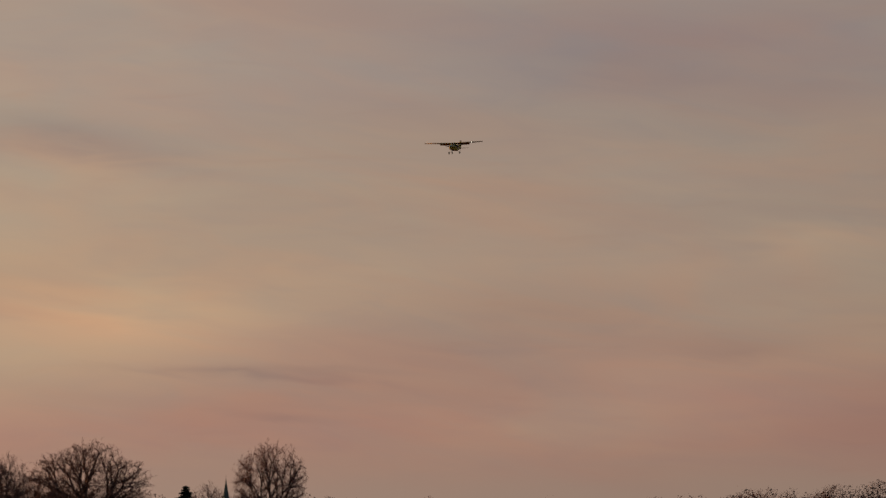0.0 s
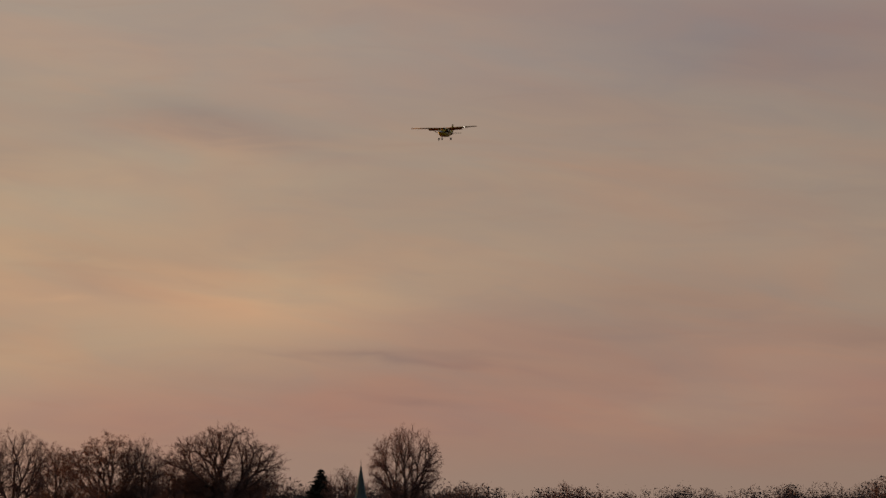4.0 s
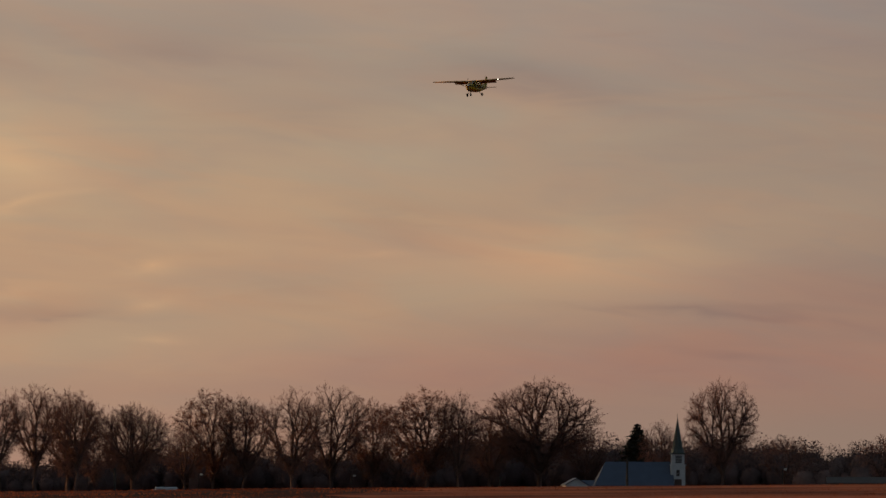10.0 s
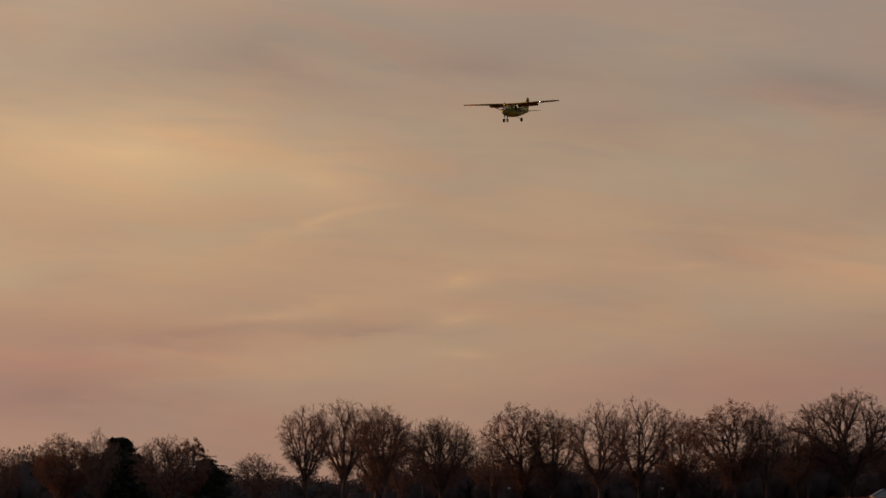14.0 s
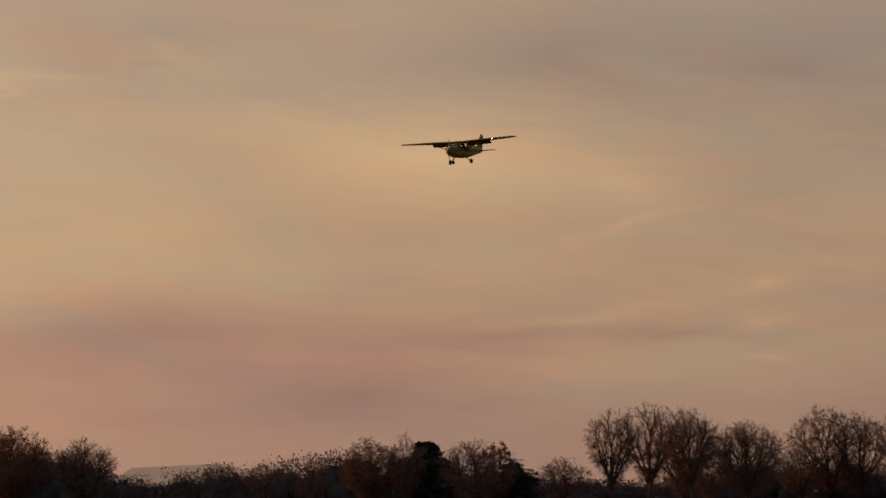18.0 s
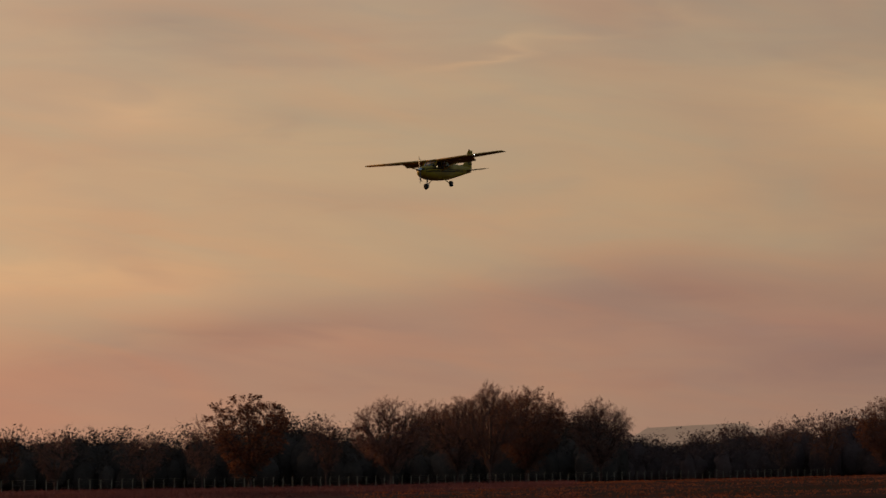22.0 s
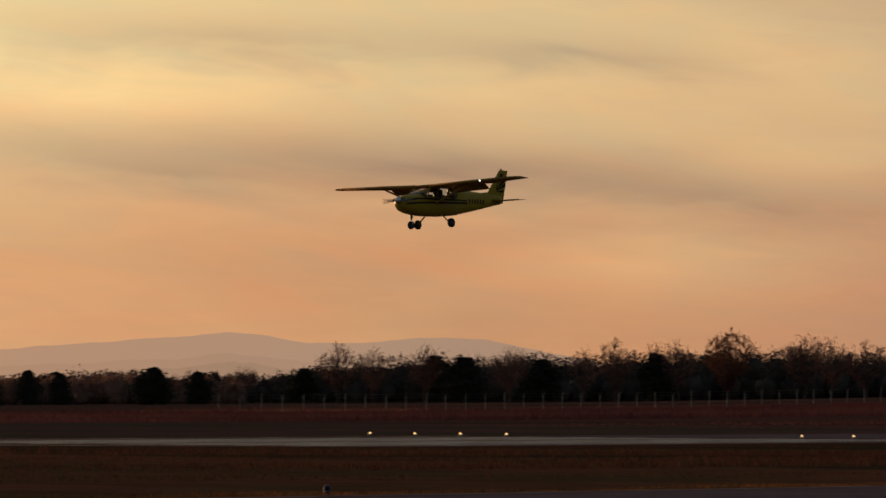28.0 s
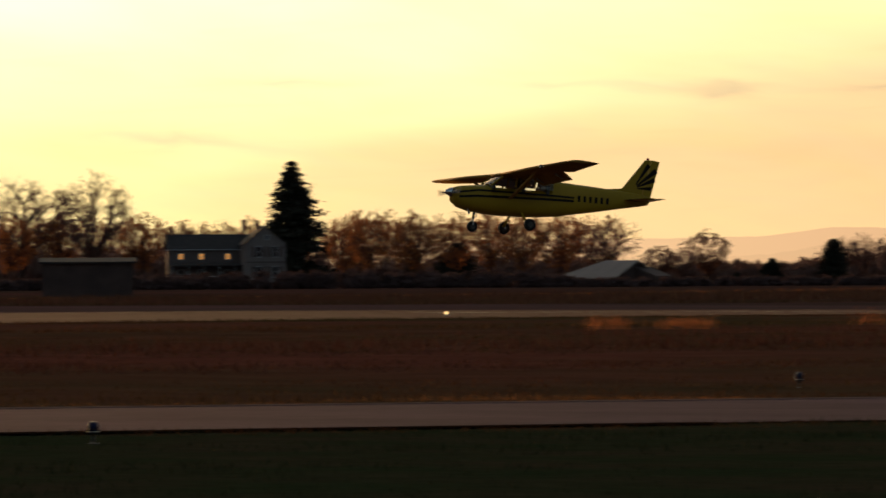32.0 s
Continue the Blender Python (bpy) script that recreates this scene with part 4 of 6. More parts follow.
def grow(rng, radius, low, fork, points, rise, taper):
    """A bare tree of height 1 with a domed crown: stout pieces, branches, twigs, and the twigs' ends."""
    stout, branches, twigs, tips = [], [], [], []
    mid, half = (1 + low) / 2, (1 - low) / 2
    u = rng.normal(0, 1, (points, 3))
    u /= np.linalg.norm(u, axis=1, keepdims=True)
    lobes = 1 + 0.07 * np.sin(3.1 * u[:, 0] + 5.0 * u[:, 1] + 9 * low) + 0.05 * np.sin(7 * u[:, 2] + 4 * u[:, 0])
    u *= (rng.uniform(0.02, 1.0, points) ** 0.27 * lobes)[:, None]
    flare = np.where(u[:, 2] < 0.3, 1 + taper * (u[:, 2] - 0.3), 1.0)
    ends = np.stack([u[:, 0] * radius * flare, u[:, 1] * radius * flare, mid + u[:, 2] * half * 0.92], -1)

    def limb(p, q, r0, r1):
        if r0 < 0.0030:
            twigs.append((p, p + (q - p) * 1.15, r0 * 1.9))
            return
        if r0 < 0.0042:
            branches.append((p, q, r0, r1))
            return
        bow = (p + q) / 2 + rng.normal(0, 0.045, 3) * np.linalg.norm(q - p)
        for a_, b_, s0, s1 in ((p, bow, r0, (r0 + r1) / 2), (bow, q, (r0 + r1) / 2, r1)):
            (stout if r0 > 0.0042 else branches).append((a_, b_, s0, s1))

    def thick(n):
        return 0.0021 * n ** 0.46

    def spread(node, pts, level):
        n = len(pts)
        if n == 1:
            twigs.append((node, pts[0], 0.0034))
            d = pts[0] - node
            d /= np.linalg.norm(d) + 1e-9
            for _ in range(5):
                r0 = node + (pts[0] - node) * rng.uniform(0.1, 1.0)
                e = d + rng.normal(0, 0.42, 3) + (0, 0, 0.12)
                e /= np.linalg.norm(e)
                r1 = r0 + e * rng.uniform(0.020, 0.040)
                twigs.append((r0, r1, 0.0026))
                tips.append(r1)
                for _ in range(2):
                    g = e * 0.8 + rng.normal(0, 0.5, 3)
                    g /= np.linalg.norm(g)
                    f0 = r0 + (r1 - r0) * rng.uniform(0.3, 1.0)
                    twigs.append((f0, f0 + g * rng.uniform(0.014, 0.030), 0.0019))
            return
        c = pts.mean(axis=0)
        go = (c - node) * (rng.uniform(0.30, 0.46) if n > 3 else 0.6)
        nxt = node + go + (0, 0, rise * np.linalg.norm(go[:2]))
        limb(node, nxt, thick(n), thick(n) * 0.86)
        if n <= 10:
            d = go / (np.linalg.norm(go) + 1e-9)
            for _ in range(3):
                r0 = node + (nxt - node) * rng.random()
                e = d * 0.6 + rng.normal(0, 0.6, 3) + (0, 0, 0.15)
                e /= np.linalg.norm(e)
                r1 = r0 + e * rng.uniform(0.03, 0.07)
                twigs.append((r0, r1, 0.0028))
                g = e * 0.8 + rng.normal(0, 0.5, 3)
                g /= np.linalg.norm(g)
                f0 = r0 + (r1 - r0) * rng.uniform(0.3, 0.9)
                twigs.append((f0, f0 + g * rng.uniform(0.015, 0.035), 0.0022))
        # part the ends by the plane across their longest spread
        off = pts - c
        ax = np.linalg.svd(off, full_matrices=False)[2][0] if n > 2 else off[0]
        side = off @ ax + rng.normal(0, 0.015, n)
        cut = np.quantile(side, rng.uniform(0.35, 0.65))
        one, two = pts[side <= cut], pts[side > cut]
        if len(one) == 0 or len(two) == 0:
            one, two = pts[:1], pts[1:]
        spread(nxt, one, level + 1)
        spread(nxt, two, level + 1)

    lean = rng.normal(0, 0.015, 2)
    top = np.array((lean[0], lean[1], fork))
    base = np.array((0.0, 0.0, -0.02))
    limb(base, top, 0.025, 0.019)
    # main limbs by bearing about the trunk, and a leader
    k = 5
    ang = np.arctan2(ends[:, 1], ends[:, 0]) + rng.uniform(0, 6)
    core = np.hypot(ends[:, 0], ends[:, 1]) < 0.42 * radius
    which = np.where(core, k, np.floor((ang % (2 * np.pi)) / (2 * np.pi) * k).astype(int))
    for j in range(k + 1):
        if np.any(which == j):
            spread(top * rng.uniform(0.86, 1.0) + (0, 0, 0.02 * j), ends[which == j], 1)
    return stout, branches, twigs, np.array(tips)


def leaf_tris(rng, centres, size):
    n = len(centres)
    a = rng.normal(0, 1, (n, 3, 3)) * size * 0.6
    verts = (centres[:, None, :] + a).reshape(-1, 3)
    return verts, np.arange(3 * n).reshape(-1, 3)


def arrays(pieces, k):
    return tubes([p[0] for p in pieces], [p[1] for p in pieces], [p[2] for p in pieces], [p[3] for p in pieces], k)


TREE_KINDS = {}


def tree_meshes(kind, variant, young=False):
    """The trunk and crown meshes of a kind of tree, of height 1."""
    key = (kind, variant, young)
    if key in TREE_KINDS:
        return TREE_KINDS[key]
    rng = np.random.default_rng(41 + 7 * variant + 100 * "bolvdckgr".index(kind))
    if kind in "bolvdgr":
        radius, low, fork, limbs, rise = {"b": (0.44, 0.12, 0.16, 900, 0.12), "o": (0.50, 0.14, 0.14, 1500, 0.12), "l": (0.44, 0.12, 0.16, 760, 0.12), "v": (0.40, 0.22, 0.20, 760, 0.14), "d": (0.46, 0.10, 0.13, 420, 0.2), "g": (0.34, 0.13, 0.24, 280, 0.3), "r": (0.44, 0.13, 0.24, 320, 0.25)}[kind]
        radius *= 1 + 0.12 * (variant - 1)
        stocky = 1.0
        if young:
            limbs, stocky, rise = int(limbs * 0.42), 1.9, rise + 0.15
        stout, branches, twigs, tips = grow(rng, radius, low, fork, limbs, rise, {"v": 0.46, "o": 0.30}.get(kind, 0.36))
        sc = 1.0 / np.percentile(tips[:, 2], 99.5)
        stout, branches = ([(p * sc, q * sc, r0 * sc, r1 * sc) for p, q, r0, r1 in g] for g in (stout, branches))
        twigs, tips = [(p * sc, q * sc, w * sc * stocky) for p, q, w in twigs], tips * sc
        if young:
            branches = [(p, q, r0 * 1.3, r1 * 1.3) for p, q, r0, r1 in branches]
        v, f = arrays(stout, 3)
        trunk = big_mesh("trunk", v, f, BARK)
        v, f = arrays(branches, 3)
        f = np.concatenate([f[:, [0, 1, 2]], f[:, [0, 2, 3]]])
        v2, f2 = blades([t[0] for t in twigs], [t[1] for t in twigs], [t[2] for t in twigs], rng)
        crown = big_mesh("crown", np.concatenate([v, v2]), np.concatenate([f, f2 + len(v)]), TWIG)
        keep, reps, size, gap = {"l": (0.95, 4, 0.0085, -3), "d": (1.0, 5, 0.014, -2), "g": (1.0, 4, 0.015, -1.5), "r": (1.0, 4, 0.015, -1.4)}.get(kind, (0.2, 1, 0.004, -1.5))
        if young and kind == "l":
            keep, reps, size, gap = 1.0, 6, 0.014, -1.6
        pick = tips[(rng.random(len(tips)) < keep) & (np.sin(tips[:, 0] * 19 + variant) + np.sin(tips[:, 2] * 17) + np.sin(tips[:, 1] * 23) > gap)]
        pts = np.repeat(pick, reps, axis=0) + rng.normal(0, 0.010, (len(pick) * reps, 3))
        v, f = leaf_tris(rng, pts, size)
        leaves = big_mesh("leaves", v, f, BACKLIT_LEAF if kind in "gr" else DRY_LEAF)
        width = 2 * np.percentile(np.hypot(tips[:, 0], tips[:, 1]), 94)
    else:
        v, f = tubes([(0, 0, -0.01)], [(0, 0, 0.97)], [0.018], [0.003], 6)
        trunk = big_mesh("trunk", v, f, BARK)
        cs, width = [], (0.30 if kind == "c" else 0.47)
        P, Q, R0, R1 = [], [], [], []
        tiers = 24 if kind == "c" else 22
        heads = rng.uniform(0, 6.28, 3)
        for t in range(tiers):
            z = 0.07 + 0.93 * t / tiers
            if kind == "c":
                reach = 0.235 * (1 - z) ** 0.78 * (0.80, 1.06, 0.88, 1.16)[t % 4]
            else:
                reach = 0.30 * (math.sin(math.pi * min(1.0, (1 - z) * 0.80 + 0.02)) ** 0.6) * (1 if z < 0.9 else 0.8)
            for k in range(14 if kind == "c" else 18):
                a = rng.uniform(0, 2 * math.pi)
                rr = reach * rng.uniform(0.55, 1.15)
                if kind == "k":
                    rr *= 0.95 + 0.24 * math.sin(2 * a + heads[0] + 5 * z) + 0.20 * math.sin(3 * a + heads[1] - 11 * z) + 0.12 * math.sin(23 * z + heads[2])
                tip = np.array((rr * math.cos(a), rr * math.sin(a), z + rr * rng.uniform(-0.30, 0.12)))
                root = np.array((0, 0, z + 0.02))
                P.append(root), Q.append(tip), R0.append(0.004), R1.append(0.001)
                m = 40
                s = rng.uniform(0.15, 1.0, (m, 1)) ** 0.7
                c = root + (tip - root) * s + rng.normal(0, 0.016, (m, 3)) * (0.6 + s) * min(1.0, 0.12 + 1.5 * (1 - z)) * ((1, 1, 0.34) if kind == "c" else (1, 1, 1))
                c[:, 2] -= rng.uniform(0, 0.02, m) * s[:, 0]
                cs.append(c)
        c = np.concatenate(cs)
        slim = np.clip(0.35 + 2.6 * (1 - c[:, 2]), 0.35, 1.0)[:, None, None] if kind == "c" else 1.0
        v, f = leaf_tris(rng, c, (0.018 if kind == "c" else 0.024) * slim)
        leaves = big_mesh("foliage", v, f, NEEDLE)
        v, f = tubes(P, Q, R0, R1, 3)
        crown = big_mesh("crown", v, f, BARK)
    TREE_KINDS[key] = (trunk, crown, leaves, width)
    return TREE_KINDS[key]


TREE_WORDS = {"b": ("bare grey-brown deciduous tree", "deciduous_tree"), "o": ("wide-spreading bare old oak", "oak_tree"), "l": ("bare tree still holding some dry brown leaves", "deciduous_tree"),
              "v": ("tall vase-shaped bare tree", "deciduous_tree"), "d": ("rounded tree still full of dry brown leaves", "deciduous_tree"), "r": ("rounded tree with many russet leaves, brightened as if backlit", "deciduous_tree"), "g": ("slender tree with dry brown leaves", "deciduous_tree"), "c": ("dark pointed evergreen spruce", "spruce_tree"), "k": ("dark dense evergreen cedar", "cedar_tree")}


def plant(rows, dist, group, where):
    rng = np.random.default_rng(len(rows) * 31 + int(dist))
    for i, (az, ht, wd, kind) in enumerate(rows):
        d = dist + float(rng.uniform(-25, 25))
        x, y = at_bearing(az, d)
        ht = ht * d / dist
        trunk, crown, leaves, width = tree_meshes(kind, i % (3 if kind in "bl" else 2), ht < 12 and kind in "blov")
        words, name = TREE_WORDS[kind]
        t = thing(name, words + " " + where, "tree", group)
        sx = min(1.7, max(0.6, wd * {"b": 1.2 if ht < 12 else 1.42, "l": 1.2 if ht < 12 else 1.42, "v": 1.3, "o": 1.1, "c": 1.35, "k": 1.15}.get(kind, 1.0) / (width * ht)))
        t.matrix_basis = pose(x, y, gz(x, y) - 0.05, 0, 0, float(rng.uniform(0, 360))) @ Matrix.Diagonal((ht * sx, ht * sx, ht, 1))
        part("trunk", trunk, None, t)
        part("crown", crown, None, t)
        if leaves:
            part("needles" if kind in "ck" else "leaves", leaves, None, t)


TREES_NORTHERN = (
    (7.41, 19.3, 9.4, "b"), (6.85, 16.5, 11.5, "b"), (6.12, 18.7, 10.4, "l"), (5.84, 17.9, 8.4, "b"), (5.41, 19, 10.4, "b"),
    (5.06, 19.8, 10.4, "b"), (4.7, 17.1, 7.8, "l"), (4.22, 18.7, 11.5, "l"), (3.92, 18.4, 6.3, "b"), (3.21, 20.5, 20.9, "o"),
    (2.32, 12.9, 7.0, "c"), (2.1, 12.9, 6.3, "b"), (2.02, 6.4, 5.4, "l"), (1.57, 20.2, 12.2, "o"), (1, 10, 9.4, "b"), (0.14, 10.3, 7.3, "b"),
    (-0.19, 8.9, 2.3, "b"), (-2.85, 11.8, 9.4, "b"), (-3.46, 12.4, 6.3, "b"), (4.45, 11.4, 7.3, "b"), (6.37, 12.5, 7.3, "b"),
    (7.18, 12, 7.3, "b"), (1.90, 5.2, 2.4, "b"), (2.02, 3.6, 2.2, "b"), (2.77, 11.9, 6.3, "b"), (3.64, 15.1, 8.4, "b"),
)
plant(TREES_NORTHERN, 1180, "northern trees", "beside the church field")
TREES_MIDDLE = (
    (8.04, 17.4, 7.6, "v"), (7.71, 18.2, 9.6, "v"), (7.36, 16.9, 7.6, "v"), (6.85, 14.8, 10.5, "o"), (9.71, 12.8, 8.1, "k"),
    (9.27, 12.5, 9.6, "b"), (8.93, 8.9, 7.6, "k"), (8.47, 9.5, 7.6, "b"), (14.28, 14.3, 5.7, "l"), (14.03, 14.8, 5.7, "l"),
    (13.77, 17, 5.7, "l"), (13.47, 16.1, 6.7, "l"), (13.22, 14.2, 5.7, "l"), (12.79, 14.3, 7.6, "b"), (10.74, 11.2, 5.7, "b"),
    (10.21, 13.2, 7.6, "l"), (9.9, 14, 4.8, "b"), (9.31, 12.7, 5.7, "b"), (9.09, 12.1, 5.7, "l"), (11.15, 9.9, 5.7, "b"),
    (8.51, 9.7, 5.7, "b"),
)
plant(TREES_MIDDLE, 1080, "middle trees", "at the field edge")
TREES_WESTERN = (
    (15.94, 14.6, 13.3, "d"), (15.23, 11.6, 5.3, "b"), (16.35, 11.7, 2.7, "b"), (14.67, 13.9, 11.5, "o"), (14.04, 13.6, 8, "b"),
    (13.76, 15.6, 7.1, "b"), (13.43, 14.8, 8.8, "l"), (12.78, 13, 7.1, "b"), (19.71, 11, 8.8, "b"), (20.02, 10.5, 5.3, "b"),
    (19.01, 9.6, 4, "b"), (20.15, 12.6, 8, "b"), (20.4, 10.6, 6.2, "l"), (19.72, 10.9, 8, "b"), (19.44, 9.6, 5.3, "l"),
    (19.01, 9.8, 4, "b"), (18.45, 8.2, 6.2, "l"), (18.15, 9, 5.3, "l"), (17.67, 9.4, 6.2, "b"), (16.88, 9, 7.1, "b"),
    (20.61, 8.6, 2.7, "k"), (20.99, 6.9, 3.5, "k"), (21.22, 5.8, 2.7, "k"),
)
plant(TREES_WESTERN, 1000, "western trees", "in the hedgerow woods")
TREES_PASTURE = (
    (27.03, 9.4, 4.8, "b"), (26.66, 8.8, 3.4, "b"), (26.47, 9.2, 4.6, "b"), (26.02, 10.3, 6.7, "d"), (25.34, 9.6, 6.4, "b"), (25.10, 9.2, 5.2, "b"),
    (24.80, 8.4, 5.9, "b"), (24.45, 7.9, 4.2, "b"), (23.85, 8.2, 5, "b"), (23.6, 7.7, 4.2, "b"), (27.32, 7.9, 4.2, "b"), (28.75, 8.8, 4.6, "b"), (23.43, 6.8, 2.1, "c"), (23.12, 6.6, 5, "b"), (21.85, 6.1, 7.6, "b"),
    (19.88, 10.3, 5.9, "b"), (32.3, 5.1, 2.9, "k"), (32.05, 4.9, 3.4, "k"), (31.19, 5.5, 5.9, "k"), (30.78, 4.8, 5, "k"),
    (30.38, 5.6, 4.2, "b"), (29.53, 9, 5, "b"), (29.21, 8.3, 3.8, "b"), (28.65, 7.1, 7.6, "k"), (28.4, 6.9, 5, "k"),
    (27.99, 8.3, 5, "b"), (26.68, 7.2, 4.2, "k"), (29.82, 5.2, 4.2, "k"), (27.69, 6.5, 5.9, "k"),
)
plant(TREES_PASTURE, 950, "pasture trees", "above the pasture thicket")
TREES_MEADOW = (
    (38.06, 7.3, 4.8, "b"), (37.71, 7.0, 5.6, "b"), (37.35, 6.6, 4.8, "b"), (36.57, 7.6, 4.8, "b"), (36.09, 7.8, 5.6, "b"),
    (35.63, 7.5, 5.6, "b"), (35.18, 7.9, 6.4, "b"), (34.52, 8.7, 4.8, "b"), (34.16, 8.7, 4, "b"), (33.83, 6.4, 5.6, "b"),
    (34.85, 8.0, 5.2, "b"), (35.4, 7.6, 4.8, "b"), (36.32, 7.3, 5.2, "b"), (37.0, 6.2, 4.8, "b"), (38.7, 7.0, 5.2, "b"), (39.05, 6.4, 5.2, "b"),
    (33.38, 4.6, 1.8, "k"), (32.95, 6.4, 4.1, "k"), (32.65, 6.1, 2.9, "c"), (32.29, 5, 2.2, "k"), (32.02, 4.6, 2.4, "k"),
    (31.17, 5.4, 4.8, "k"), (30.77, 4.1, 3.2, "k"), (42.25, 3.9, 4.8, "k"), (40.53, 4.9, 4.8, "b"), (39.95, 5.5, 4.8, "b"),
    (39.41, 5.7, 5.6, "b"), (41.59, 1.8, 3.2, "k"), (38.38, 7.4, 6.4, "b"), (42.86, 2.9, 6.4, "b"),
)
plant(TREES_MEADOW, 900, "meadow trees", "along the far meadow")
TREES_FARM = (
    (46.96, 4.3, 4, "b"), (46.73, 7.0, 6.6, "d"), (46.15, 3.2, 7.2, "k"), (45.59, 5.9, 3.1, "k"), (45.32, 6.6, 4.8, "b"),
    (45.07, 6.4, 4, "b"), (44.8, 6.1, 4, "d"), (44.28, 6, 10.4, "d"), (44.04, 3.8, 3.3, "c"), (43.7, 6.8, 5.6, "b"),
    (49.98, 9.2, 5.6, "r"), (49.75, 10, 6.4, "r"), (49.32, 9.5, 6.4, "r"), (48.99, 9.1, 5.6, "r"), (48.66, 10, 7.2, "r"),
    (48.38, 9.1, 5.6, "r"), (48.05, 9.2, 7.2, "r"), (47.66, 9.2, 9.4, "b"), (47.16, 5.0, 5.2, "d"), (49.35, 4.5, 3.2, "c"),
    (48.97, 5.6, 6, "k"), (46.99, 4.6, 4.8, "b"),
)
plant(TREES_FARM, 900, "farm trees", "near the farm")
plant(((50.45, 18.4, 11.6, "c"),), 945, "farm trees", "towering beside the farmhouse")
TREES_YARD = (
    (52.86, 15.2, 14, "b"), (52.23, 16.3, 8.2, "b"), (51.8, 10.3, 7.4, "r"), (51.4, 8.9, 6.6, "b"), (52.96, 10.2, 7.4, "r"),
    (52.51, 9.8, 6.6, "r"), (49.82, 10.3, 7.4, "r"), (49.42, 9.2, 7.4, "r"), (51.04, 9.2, 6.6, "b"), (45.52, 6.2, 4.9, "b"),
    (46.46, 1.3, 4.9, "k"),
)
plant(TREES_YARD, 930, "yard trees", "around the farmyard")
TREES_GROVE = (
    (47.62, 10, 5.3, "g"), (47.81, 9.9, 4.4, "g"),
    (48.01, 11.1, 5.9, "g"), (48.26, 10.9, 4.6, "g"), (48.46, 10.6, 5.7, "g"), (48.71, 11, 4.4, "g"), (48.94, 10.7, 5.2, "g"),
    (49.13, 10.4, 4.4, "g"), (49.39, 11, 5.3, "g"), (49.59, 11.1, 5.3, "g"), (49.85, 11, 5.2, "g"), (50.06, 9.6, 5.1, "g"),
    (50.25, 9.2, 5.8, "g"), (50.42, 8.9, 5.5, "g"), (50.62, 9.5, 5.1, "g"), (50.83, 10.2, 4.6, "g"), (51.04, 9.1, 5.5, "g"),
    (51.24, 9.3, 5.7, "g"), (51.44, 9.6, 6, "g"), (51.62, 9.7, 4.7, "g"), (51.86, 10.6, 4.7, "g"), (52.07, 9.9, 5.1, "g"),
    (52.24, 10.7, 6, "g"), (52.51, 10.8, 6.1, "g"), (52.68, 10.1, 6.1, "g"), (52.93, 10.3, 6.1, "g"), (53.16, 10.9, 4.8, "g"),
)
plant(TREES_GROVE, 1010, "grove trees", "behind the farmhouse")

